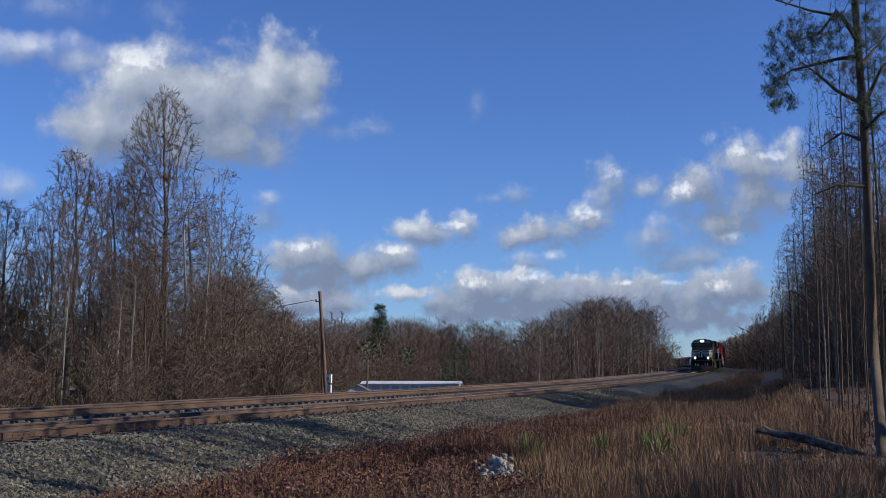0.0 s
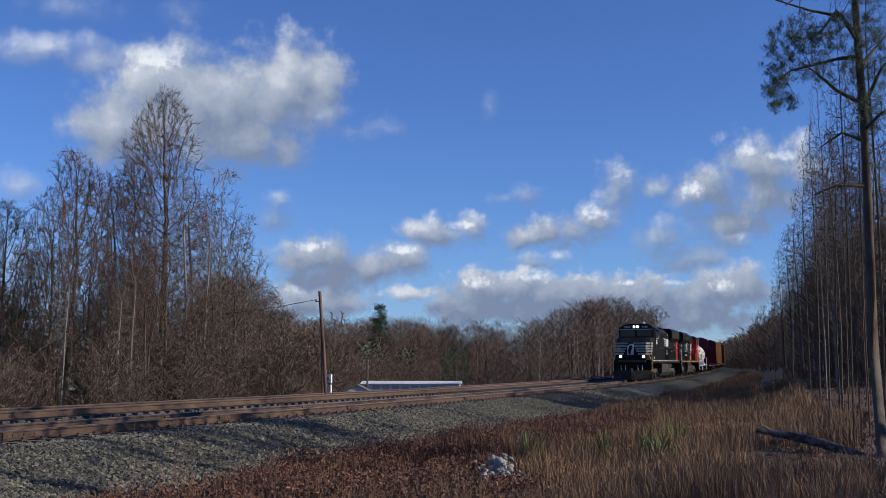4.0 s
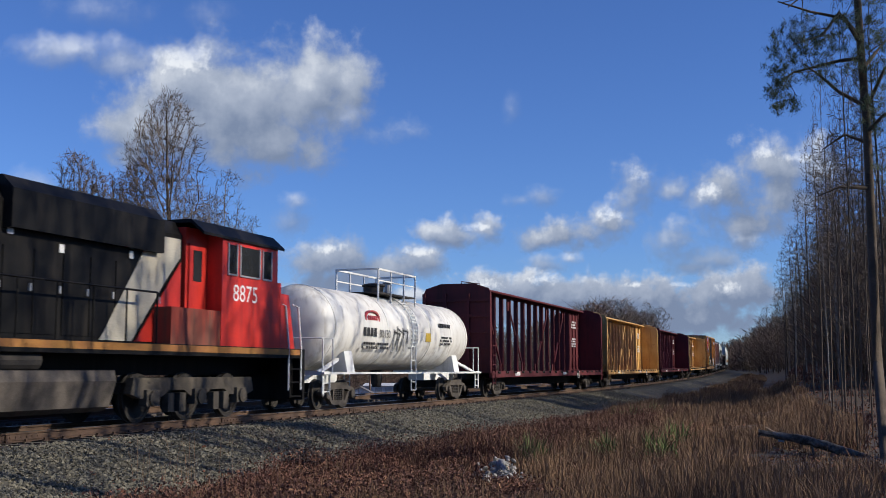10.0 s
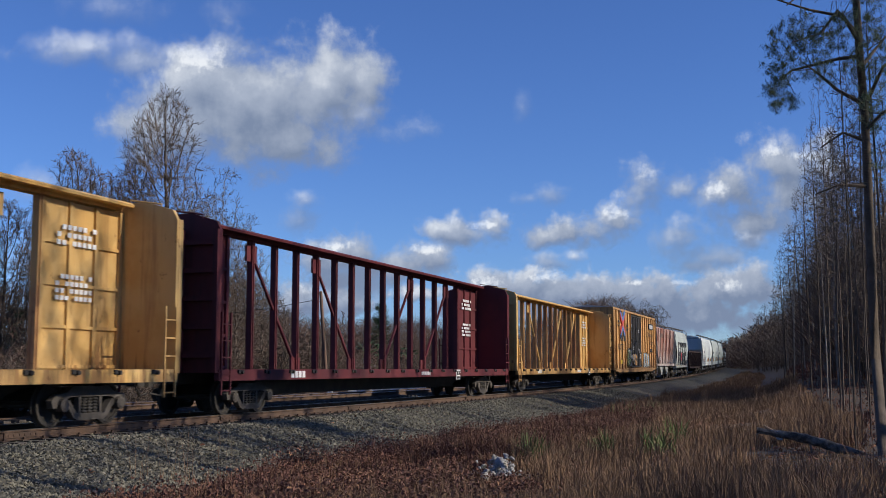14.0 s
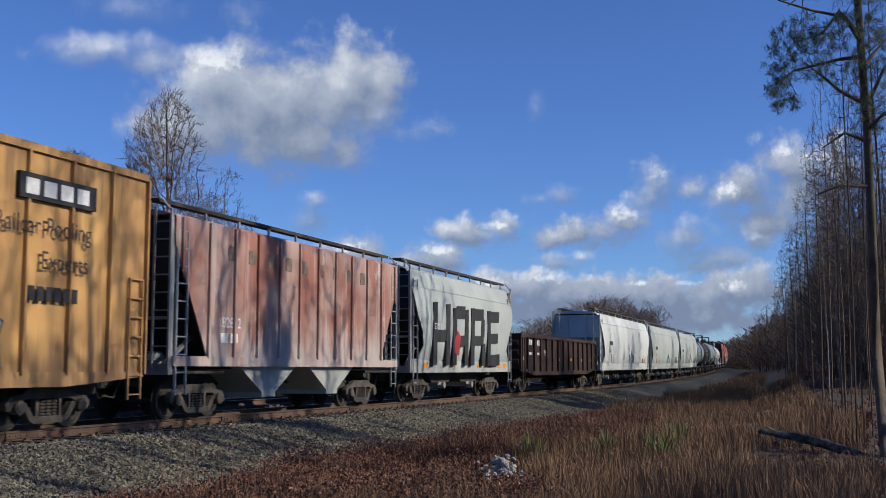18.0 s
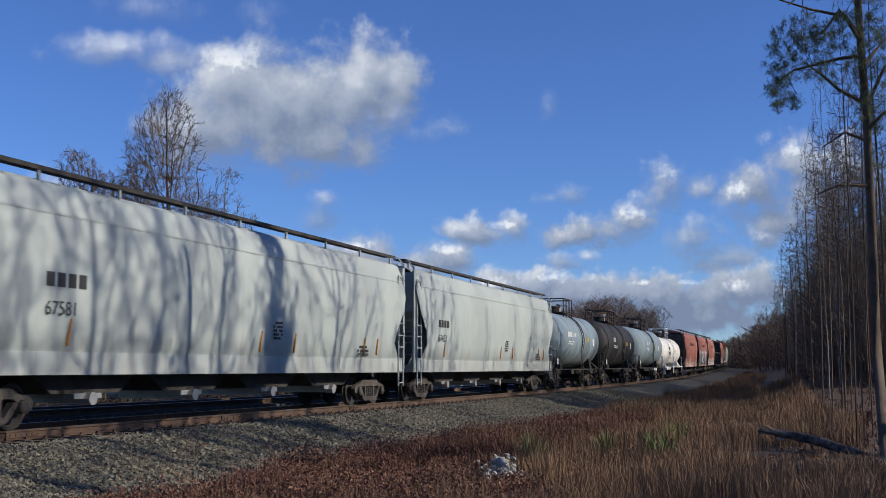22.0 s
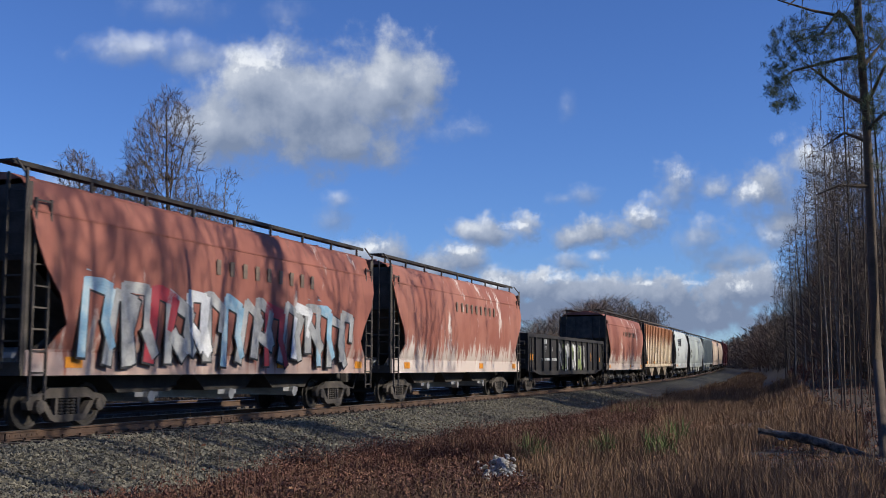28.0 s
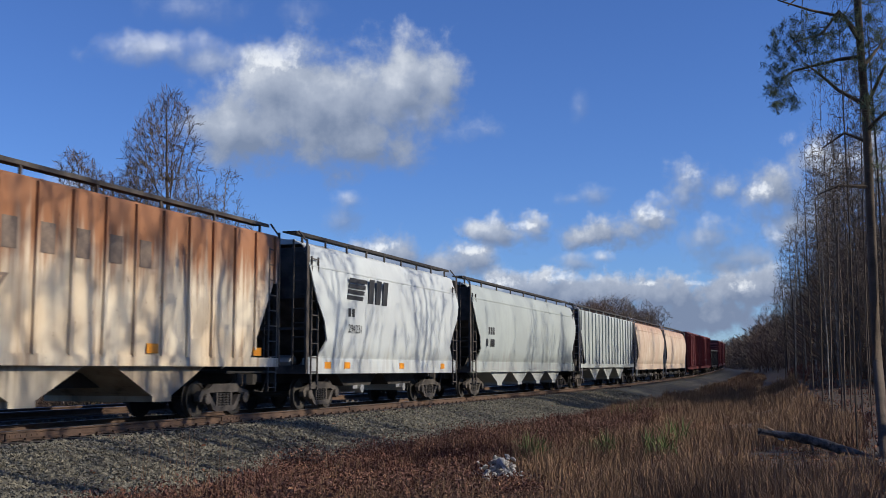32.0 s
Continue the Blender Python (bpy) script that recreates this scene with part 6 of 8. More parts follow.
    for y, z in ((3.3, 3.95), (3.75, 3.95), (6.2, 2.5), (6.7, 2.4), (9.0, 3.1)):
        part("label_plate", Geo().box(1.20, 1.212, y, y + 0.16, z, z + 0.09), LETTER, car)
    for sx in (1, -1):
        railing(car, sx * 1.46, -0.8, h - 1.0, 1.68, 14, BLACK)
    TRAIN.append((car, (a + b) / 2))
    return car


def red_black_locomotive(a, b):
    """Runs with its long hood ahead: the cab is at the rear end of the train's direction."""
    L = b - a
    h = L / 2
    car = thing("locomotive", "black and red diesel locomotive running hood first with an orange sill", "locomotive")
    part("frame", Geo().box(-1.5, 1.5, -h + 0.35, h - 0.35, 1.42, 1.66).box(-0.5, 0.5, -h + 0.5, h - 0.5, 1.0, 1.42), BLACK, car)
    for sx in (1, -1):
        part("sill_stripe", Geo().box(min(sx * 1.498, sx * 1.508), max(sx * 1.498, sx * 1.508), -h + 1.4, h - 0.6, 1.50, 1.64), mat("orange_sill_paint", (0.42, 0.19, 0.035), (0.30, 0.12, 0.03), 0.7) if sx == 1 else bpy.data.materials["orange_sill_paint"], car, "orange sill stripe")
    part("fuel_tank", Geo().prism([(-1.4, 1.10), (1.4, 1.10), (1.45, 0.9), (1.3, 0.4), (1.1, 0.30), (-1.1, 0.30), (-1.3, 0.4), (-1.45, 0.9)], -3.3, 3.7), GREY_TRUCK, car)
    for sx in (1, -1):
        part("air_reservoir", Geo().lathe([(-2.6, 0.05), (-2.55, 0.19), (1.6, 0.19), (1.65, 0.05)], "y", 14, (sx * 1.2, 0, 1.28)), UNDER, car)
    for y in (-7.0, 7.2):
        loco_truck(car, y)
    e0 = -h + 0.55
    part("hood_end", Geo().prism([(-1.0, e0 + 0.2), (-0.8, e0), (0.8, e0), (1.0, e0 + 0.2), (1.0, e0 + 1.25), (-1.0, e0 + 1.25)], 1.66, 4.42, "z"), RED, car, "bright red hood end")
    letters("8875", 0.30, LETTER, car, e0 + 0.35, 3.65, 1.006, wide=0.9)
    part("end_patch", Geo().box(1.0, 1.008, e0 + 0.5, e0 + 0.75, 3.98, 4.25), LETTER, car)
    hood = Geo().box(-1.0, 1.0, e0 + 1.25, 6.6, 1.66, 3.75)
    hood.prism([(-1.0, 3.75), (1.0, 3.75), (1.0, 4.1), (0.8, 4.42), (-0.8, 4.42), (-1.0, 4.1)], e0 + 1.25, 6.6)
    part("engine_hood", hood, BLACK, car)
    for sx in (1, -1):
        lv = Geo()
        for i in range(9):
            z = 1.85 + i * 0.17
            lv.prism([(sx * 1.0, z), (sx * 1.07, z - 0.02), (sx * 1.07, z + 0.05), (sx * 1.0, z + 0.12)], e0 + 1.35, e0 + 2.8)
        part("louvre", lv, BLACK, car)
    part("radiator", Geo().prism([(-1.0, 3.35), (1.0, 3.35), (1.48, 3.75), (1.48, 4.4), (1.25, 4.62), (-1.25, 4.62), (-1.48, 4.4), (-1.48, 3.75)], -9.0, -2.4), BLACK, car)
    for sx in (1, -1):
        gr = Geo()
        for i in range(26):
            y = -8.9 + i * 0.25
            gr.box(min(sx * 1.46, sx * 1.50), max(sx * 1.46, sx * 1.50), y, y + 0.10, 3.85, 4.35)
        part("radiator_grille", gr, UNDER, car)
    part("brake_blister", Geo().prism([(-1.2, 3.6), (1.2, 3.6), (1.2, 4.3), (0.95, 4.55), (-0.95, 4.55), (-1.2, 4.3)], 0.9, 5.6), BLACK, car)
    part("horn", Geo().box(0.5, 0.56, -2.0, -1.9, 4.42, 4.65).lathe([(-2.2, 0.03), (-1.9, 0.05), (-1.7, 0.12)], "y", 8, (0.53, 0, 4.68)), BLACK, car)
    hood_doors(car, 1.0, -8.9, 5.8, 1.76, 3.3, 18, BLACK)
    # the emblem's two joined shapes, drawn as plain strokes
    x = 1.03
    w = 0.22
    CREAM = mat("aged_cream_paint", (0.60, 0.55, 0.43), (0.45, 0.40, 0.30), 0.7, scale=1.5, bump=0)

    def strokes(pts):
        for (y0, z0), (y1, z1) in zip(pts, pts[1:]):
            part("emblem_stroke", Geo().bar((x, y0, z0), (x, y1, z1), 0.02, w) if abs(z1 - z0) < 0.05 else Geo().prism([(y0 - w / 2, z0), (y0 + w / 2, z0), (y1 + w / 2, z1), (y1 - w / 2, z1)], x - 0.012, x + 0.012, "x"), LETTER, car, "white emblem stroke")
    for run_ in (((-0.75, 3.72), (-2.05, 3.72)), ((-2.05, 3.72), (-2.05, 2.66)), ((-2.05, 2.66), (-0.85, 2.66)), ((-0.85, 2.60), (-0.55, 3.80)), ((-0.45, 3.80), (0.35, 2.56)), ((0.45, 2.56), (0.58, 3.80))):
        strokes(run_)
    bars(car, LETTER, -2.1, 2.14, 2.5, 0.20, 9, 1.03)
    part("side_slash", Geo().prism([(3.7, 1.70), (4.75, 1.70), (5.95, 3.05), (6.5, 3.6), (6.5, 4.0), (5.4, 4.0)], 1.005, 1.03, "x"), CREAM, car, "cream slanted side slash")
    part("red_slash", Geo().prism([(4.85, 1.70), (6.5, 1.70), (6.5, 3.5)], 1.028, 1.05, "x"), RED, car)
    # cab and nose at the tail end
    part("cab", Geo().box(-1.5, 1.5, 7.5, 10.4, 1.66, 3.3).prism([(-1.5, 3.3), (1.5, 3.3), (1.5, 4.15), (1.2, 4.4), (-1.2, 4.4), (-1.5, 4.15)], 7.5, 10.2), RED, car, "red cab")
    part("cab_door_recess", Geo().box(-1.1, 1.1, 6.6, 7.5, 1.66, 4.3), RED, car)
    part("cab_door", Geo().box(1.1, 1.14, 6.7, 7.35, 2.0, 3.95), RED, car)
    part("door_window", Geo().box(1.13, 1.15, 6.85, 7.2, 3.1, 3.8), GLASS, car, "dark cab door window")
    part("cab_roof", Geo().prism([(-1.56, 4.12), (-1.2, 4.40), (1.2, 4.40), (1.56, 4.12), (1.56, 4.18), (1.22, 4.48), (-1.22, 4.48), (-1.56, 4.18)], 6.6, 10.45), BLACK, car)
    for sx in (1, -1):
        for y0, y1 in ((7.75, 8.15), (8.3, 9.25), (9.4, 9.85)):
            wd = part("side_window", Geo().box(min(sx * 1.48, sx * 1.512), max(sx * 1.48, sx * 1.512), y0, y1, 3.35, 4.02), GLASS, car, "dark cab side window")
            gg = Geo()
            for y in (y0, y1):
                gg.box(min(sx * 1.5, sx * 1.53), max(sx * 1.5, sx * 1.53), y - 0.025, y + 0.025, 3.32, 4.05)
            gg.box(min(sx * 1.5, sx * 1.53), max(sx * 1.5, sx * 1.53), y0, y1, 3.30, 3.34)
            part("window_frame", gg, GALV, wd)
    letters("8875", 0.56, LETTER, car, 8.0, 2.72, 1.506, wide=1.05)
    part("nose", Geo().prism([(-1.5, 10.4), (1.5, 10.4), (1.42, h - 0.75), (1.0, h - 0.45), (-1.0, h - 0.45), (-1.42, h - 0.75)], 1.66, 3.05, "z", [(-1.48, 10.4), (1.48, 10.4), (1.36, h - 1.0), (0.9, h - 0.75), (-0.9, h - 0.75), (-1.36, h - 1.0)]), RED, car, "red nose")
    part("battery_box", Geo().box(-1.48, 1.48, 5.5, 7.5, 1.66, 2.45), weathered("sooty_red_paint", (0.30, 0.05, 0.03), (0.20, 0.05, 0.03), (0.07, 0.04, 0.03), 0.8, foot=((0.12, 0.06, 0.04), 2.4, 1.7, 0.6)), car, "grimy red equipment box")
    part("windscreen", Geo().box(-1.3, 1.3, 10.2, 10.24, 3.4, 4.05), GLASS, car, "dark windscreen")
    part("pilot", Geo().box(-1.5, 1.5, -h + 0.3, -h + 0.42, 0.35, 1.66), BLACK, car)
    part("pilot", Geo().box(-1.5, 1.5, h - 0.42, h - 0.3, 0.35, 1.66), BLACK, car)
    coupler(car, -h + 0.2, -1)
    coupler(car, h - 0.2, 1)
    steps(car, -h + 0.8, 1)
    steps(car, h - 0.8, -1)
    for sx in (1, -1):
        railing(car, sx * 1.46, -h + 2.4, 5.0, 1.66, 15, BLACK)
        for y, d in ((-h + 0.5, 1), (-h + 1.25, 1), (h - 0.5, -1), (h - 1.2, -1)):
            part("step_handrail", Geo().tube([(sx * 1.49, y, 0.6), (sx * 1.49, y, 1.7), (sx * 1.44, y + d * 0.1, 2.75), (sx * 1.44, y + d * 0.45, 2.8)], 0.025, 6), GALV if d > 0 else LETTER, car, "pale step handrail")
    for y, z in ((-9.9, 4.0), (-9.3, 4.0), (-6.6, 3.1), (-6.0, 3.2), (1.0, 3.5), (4.6, 3.4), (2.4, 3.3)):
        part("label_plate", Geo().box(1.02, 1.032, y, y + 0.14, z, z + 0.16), LETTER, car)
    TRAIN.append((car, (a + b) / 2))
    return car


# ---------------------------------------------------------------- the train, front to rear
black_locomotive(164.3, 187.2)
red_black_locomotive(188.0, 212.2)

TANK_R = 1.24
c, h, zc = tank_car(213.0, 227.8, TANK_WHITE, TANK_R, "white tank car with white rails and red oval mark", rail=WHITE, platform=1.7, bands=2, frame_mat=WHITE)


def bulge(dz):
    """How far the white tank's side stands out at a height above its middle."""
    return math.sqrt(TANK_R ** 2 - dz ** 2) + 0.012


ring = Geo()
for i in range(24):
    t0, t1 = 2 * math.pi * i / 24, 2 * math.pi * (i + 1) / 24
    p = [(-3.2 + 0.58 * k * math.cos(t), zc + 0.36 + 0.25 * k * math.sin(t)) for t, k in ((t0, 1), (t1, 1), (t1, 0.84), (t0, 0.84))]
    ring.prism(p, 1.10, bulge(0.34), "x")
part("oval_emblem", ring, GRAFF_RED, c, "red oval emblem")
bars(c, GRAFF_RED, -3.6, zc + 0.30, 0.8, 0.14, 5, bulge(0.30))
letters("80130", 0.36, LETTER_BLACK, c, -2.75, zc - 0.22, bulge(0.0))
bars(c, LETTER_BLACK, -4.0, zc - 0.20, 1.1, 0.26, 4, bulge(0.0))
bars(c, LETTER_BLACK, -4.1, zc - 0.46, 2.2, 0.08, 12, bulge(0.3), rows=2)
bars(c, LETTER_BLACK, 3.0, zc - 0.1, 1.3, 0.07, 9, bulge(0.1), rows=3)
bars(c, LETTER_BLACK, 2.9, zc + 0.30, 1.3, 0.14, 7, bulge(0.3))
part("placard", Geo().box(1.1, bulge(0.1), 1.5, 2.0, zc - 0.25, zc + 0.05), YELLOW_RAIL, c, "yellow placard")
graffiti(c, -1.6, -0.2, zc - 0.6, zc + 0.1, [LETTER_BLACK], 41, bulge(0.2), 2, 0.05)

centre_beam(228.7, 252.8, MAROON, "empty maroon steel centre-beam flat car with bulkheads")
centre_beam(254.3, 278.4, YELLOW, "empty yellow steel centre-beam flat car with rust streaks", "86640", POST_RUST)
centre_beam(279.6, 304.3, MAROON, "empty maroon steel centre-beam flat car with bulkheads")
centre_beam(305.2, 328.5, YELLOW, "empty yellow steel centre-beam flat car with rust streaks", "", POST_RUST)

c, h = box_car(329.0, 349.5, BOX_YELLOW, "yellow high box car with black double doors and graffiti", 5.05, GON_BLACK)
letters("670135", 0.56, LETTER_BLACK, c, -8.75, 2.3, 1.59, wide=1.6)
bars(c, LETTER_BLACK, -7.3, 2.92, 2.0, 0.36, 4, 1.589)
BLUE_PAINT = mat("blue_emblem_paint", (0.06, 0.16, 0.40), (0.10, 0.22, 0.46), 0.6, scale=4, bump=0)
RED_PAINT = mat("red_emblem_paint", (0.55, 0.06, 0.05), (0.42, 0.06, 0.05), 0.6, scale=4, bump=0)
for sy in (-1, 1):
    for sz in (-1, 1):
        for lo_, m_ in ((0.0, RED_PAINT), (0.27, BLUE_PAINT)):
            p = [(-6.5 + sy * 0.06, 4.05 + sz * (0.02 + lo_)), (-6.5 + sy * 0.95, 4.05 + sz * (0.62 + lo_)), (-6.5 + sy * 0.95, 4.05 + sz * (0.89 + lo_)), (-6.5 + sy * 0.06, 4.05 + sz * (0.29 + lo_))]
            part("emblem_arm", Geo().prism([(y_, z_ - (0.16 if z_ > 4.05 else -0.16)) for y_, z_ in p], 1.50, 1.589, "x"), m_, c, "two-coloured crossed emblem arm")
bars(c, LETTER_BLACK, -8.6, 4.1, 0.8, 0.16, 5, 1.589, rows=2)
bars(c, LETTER_BLACK, -5.1, 3.9, 0.8, 0.16, 5, 1.589, rows=2)
part("company_plate", Geo().box(1.50, 1.592, 6.3, 8.4, 4.05, 4.5), LETTER_BLACK, c, "black company name panel")
bars(c, LETTER, 6.45, 4.13, 1.85, 0.28, 4, 1.597)
for txt, y, z in (("Railcar Pooling", 5.7, 3.45), ("Experts", 6.9, 2.85)):
    letters(txt, 0.46, LETTER_BLACK, c, y, z, 1.59, wide=0.92)
bars(c, LETTER_BLACK, 6.6, 2.28, 1.4, 0.26, 6, 1.589)
graffiti(c, -4.6, -3.0, 1.2, 2.4, [GRAFF_GREEN, LETTER_BLACK, GRAFF_GREY], 3, 1.592, 4)
graffiti(c, 3.0, 5.9, 1.15, 2.1, [GRAFF_BLUE, GRAFF_GREY, BOX_YELLOW], 5, 1.592, 5)
graffiti(c, -2.9, -0.5, 1.3, 2.0, [GRAFF_GREY, BOX_YELLOW], 9, 1.592, 3)
for y, z in ((-2.2, 4.1), (-1.6, 2.6), (-1.2, 1.9), (0.9, 2.4), (1.5, 2.0), (1.0, 3.9)):
    bars(c, LETTER, y, z, 0.7, 0.07, 6, 1.50, rows=3)
part("placard", Geo().box(1.50, 1.592, -7.6, -6.9, 1.35, 1.6), YELLOW_RAIL, c, "yellow placard")

c, h = covered_hopper(350.4, 363.4, 4.62, PINK, "faded red and grey covered hopper with ribbed sides", ribs=12, bays=2, deep=True, end_shade=GON_BLACK, sill_paint=GALV, chute=HOP_GREY)
bars(c, LETTER_DULL, -4.2, 3.6, 8.6, 0.34, 9, 1.516, fill=0.34)
letters("182812", 0.34, LETTER, c, -4.6, 2.05, 1.516)
bars(c, LETTER, -4.5, 1.70, 0.9, 0.22, 2, 1.516)
c, h = covered_hopper(364.6, 376.9, 4.68, HOP_GREY, "pale grey covered hopper with large black graffiti letters", bays=2, end_shade=GON_BLACK, sill_paint=GALV)
BLOCKS = {"H": ((0, 0.42, 0, 2.2), (1.38, 1.8, 0, 2.2), (0.42, 1.38, 0.85, 1.25)), "A": ((0, 0.42, 0, 2.1), (1.38, 1.8, 0, 2.1), (0.42, 1.38, 1.72, 2.2), (0.42, 1.38, 0.7, 1.1)),
          "R": ((0, 0.42, 0, 2.2), (0.42, 1.6, 1.75, 2.2), (0.42, 1.6, 0.8, 1.15), (1.3, 1.72, 1.1, 1.8), (1.42, 1.84, 0, 0.85)), "E": ((0, 0.42, 0, 2.2), (0.42, 1.6, 1.75, 2.2), (0.42, 1.45, 0.9, 1.3), (0.42, 1.7, 0, 0.45))}
for i, ch in enumerate("HARE"):
    gg = Geo()
    for y0, y1, z0, z1 in BLOCKS[ch]:
        y, z = -4.35 + i * 2.15, 1.22
        gg.prism([(y + y0 + 0.03 * z0, z + z0), (y + y1 + 0.03 * z0, z + z0 + 0.03), (y + y1 + 0.05 * z1, z + z1 + 0.04), (y + y0 + 0.05 * z1, z + z1)], 1.59, 1.628, "x")
    part("graffiti", gg, LETTER_BLACK, c, "large black sprayed block letter")
letters("23302", 0.30, LETTER, c, -4.2, 2.5, 1.635)
part("graffiti", Geo().prism([(-2.0, 1.7), (-1.5, 1.6), (-1.3, 2.3), (-1.6, 2.5), (-1.95, 2.2)], 1.60, 1.63, "x"), GRAFF_RED, c, "red sprayed patch")
for y in (-4.9, -2.0, 1.2, 4.0, 4.9):
    part("reflector", Geo().box(1.485, 1.492, y, y + 0.4, 1.15, 1.32), ORANGE, c, "orange reflector strip")

c, h = gondola(378.2, 395.6, RUST_BROWN, "rusty dark brown empty gondola with ribbed sides", 2.7)
for y, n_ in ((-7.2, 3), (-5.4, 3)):
    bars(c, LETTER, y, 2.2, 0.9, 0.26, n_, 1.456)
    bars(c, LETTER, y, 1.75, 0.9, 0.12, 4, 1.456)
letters("922", 0.36, LETTER, c, -4.1, 1.75, 1.456)
for y in (-8.2, -1.0, 1.8, 4.6, 7.2):
    part("reflector", Geo().box(1.45, 1.457, y, y + 0.35, 1.5, 1.65), ORANGE, c, "orange reflector strip")
part("data_stencil", Geo().box(1.45, 1.457, 6.2, 6.55, 1.4, 1.75), LETTER, c)

for a, b, p, num in ((397.0, 417.2, HOP_WHITE, "68313"), (418.3, 438.6, HOP_GREY, "67581"), (439.5, 458.9, HOP_GREY, "67432")):
    c, h = covered_hopper(a, b, 4.65, p, "long white covered hopper with curved sides and black lettering" if p is HOP_WHITE else "long pale grey covered hopper with curved sides", bays=4, end_shade=p, sill_paint=p)
    letters(num, 0.36, LETTER_BLACK, c, -7.6, 2.05, 1.60)
    bars(c, LETTER_BLACK, -7.6, 2.55, 1.2, 0.26, 4, 1.612)
    for y in (-6.9, 0.3, 2.1, 6.6, 7.6):
        part("reflector", Geo().bar((1.55, y, 1.5), (1.575, y + 0.05, 2.0), 0.05, 0.02), ORANGE, c, "orange reflector strip")
    bars(c, LETTER_BLACK, 6.2, 1.7, 0.8, 0.07, 7, 1.556, rows=3)
    bars(c, LETTER_BLACK, 0.9, 2.2, 0.5, 0.06, 5, 1.60, rows=5)

for a, b, p, r, txt, rl, bd in ((459.5, 472.3, TANK_BLUE, 1.50, "blue-grey tank car with dark top rails", UNDER, 3), (473.0, 486.0, TANK_BLACK, 1.50, "black tank car with dark top rails", UNDER, 2),
                                (487.0, 501.5, TANK_BLUE, 1.52, "blue-grey tank car with dark top rails and white lettering", UNDER, 2), (502.5, 517.6, TANK_WHITE, 1.34, "short white tank car stained with rust", WHITE, 5)):
    c, h, zc = tank_car(a, b, p, r, txt, rail=rl, platform=1.1, bands=bd, frame_mat=UNDER if p is not TANK_WHITE else WHITE)
    m_ = LETTER if p is not TANK_WHITE else LETTER_BLACK
    bars(c, m_, -3.3, zc + 0.15, 0.9, 0.26, 4, r - 0.005)
    if p is TANK_BLUE:
        letters("8070" if a > 480 else "111740", 0.34, m_, c, -2.3, zc + 0.15, r + 0.002)
    bars(c, m_, -3.3, zc - 0.15, 1.5, 0.07, 9, r - 0.005, rows=2)
    part("placard", Geo().box(r - 0.02, r + 0.012, 1.6, 2.1, zc - 0.05, zc + 0.2), YELLOW_RAIL, c, "yellow placard")
    part("data_stencil", Geo().box(r - 0.02, r + 0.012, 3.2, 3.6, zc - 0.25, zc + 0.15), LETTER, c)
    part("placard_holder", Geo().box(1.44, 1.46, -h + 0.5, -h + 0.75, 1.3, 1.6), LETTER, c)

for a, b, p in ((519.0, 534.0, HOP_RED), (535.5, 551.0, HOP_RED), (552.5, 568.0, HOP_RED2), (588.7, 603.8, HOP_RED2)):
    c, h = covered_hopper(a, b, 4.66, p, "faded red covered hopper with curved sides and pale stains" + (" and graffiti" if a == 535.5 else ""), bays=3, end_shade=GREY_TRUCK, sill_paint=GREY_TRUCK)
    bars(c, LETTER_DULL, -1.6, 3.22, 5.4, 0.34, 9, 1.612, fill=0.3)
    if a == 535.5:
        graffiti(c, -6.2, 6.0, 1.2, 2.8, [GRAFF_BLUE, GRAFF_GREY, GRAFF_GREY, GRAFF_RED, GRAFF_GREY, LETTER, GRAFF_GREY], 11, 1.60, 11, 0.26)
    for y in (-6.6, 1.6, 6.4):
        part("reflector", Geo().box(1.485, 1.495, y, y + 0.5, 1.12, 1.32), ORANGE, c, "orange reflector strip")

c, h = gondola(569.0, 587.5, GON_BLACK, "black empty gondola with ribbed sides and graffiti", 2.74, 12)
letters("2017", 0.36, LETTER, c, -6.05, 1.95, 1.456, wide=1.1)
letters("63", 0.36, LETTER, c, -4.35, 1.95, 1.456, wide=1.1)
bars(c, LETTER, -5.8, 2.32, 0.7, 0.22, 2, 1.456)
bars(c, LETTER, -6.2, 1.5, 3.4, 0.12, 14, 1.456)
graffiti(c, -2.6, 4.2, 1.05, 2.3, [GRAFF_GREY, GON_BLACK, GRAFF_GREEN, LETTER], 21, 1.456, 9, 0.27)
for y, z, w_, hh in ((-8.5, 1.5, 0.6, 0.3), (-4.4, 1.6, 0.1, 0.6), (5.6, 1.5, 0.1, 0.5), (8.0, 1.5, 0.35, 0.25)):
    part("reflector", Geo().box(1.45, 1.458, y, y + w_, z, z + hh), ORANGE, c, "orange reflector strip")

c, h = covered_hopper(605.0, 623.4, 4.66, HOP_TAN, "rust-streaked cream covered hopper with upright ribs", ribs=19, bays=3, deep=True, end_shade=GON_BLACK, sill_paint=GREY_TRUCK, walk_mat=GREY_TRUCK, chute=weathered("stained_chute_paint", (0.42, 0.36, 0.27), (0.26, 0.20, 0.14), (0.07, 0.05, 0.04), 0.7))
bars(c, LETTER_DULL, -3.9, 3.15, 8.0, 0.55, 8, 1.518, fill=0.4)
letters("88717", 0.62, LETTER_DULL, c, -3.4, 2.3, 1.518, wide=1.75)
for y in (-8.3, -4.4, 3.4, 7.8):
    part("reflector", Geo().box(1.53, 1.54, y, y + 0.4, 1.42, 1.62), ORANGE, c, "orange reflector strip")
c, h = covered_hopper(625.0, 637.6, 4.68, HOP_WHITE, "clean white covered hopper with black company emblem", bays=2, end_shade=GREY_TRUCK, sill_paint=GREY_TRUCK)
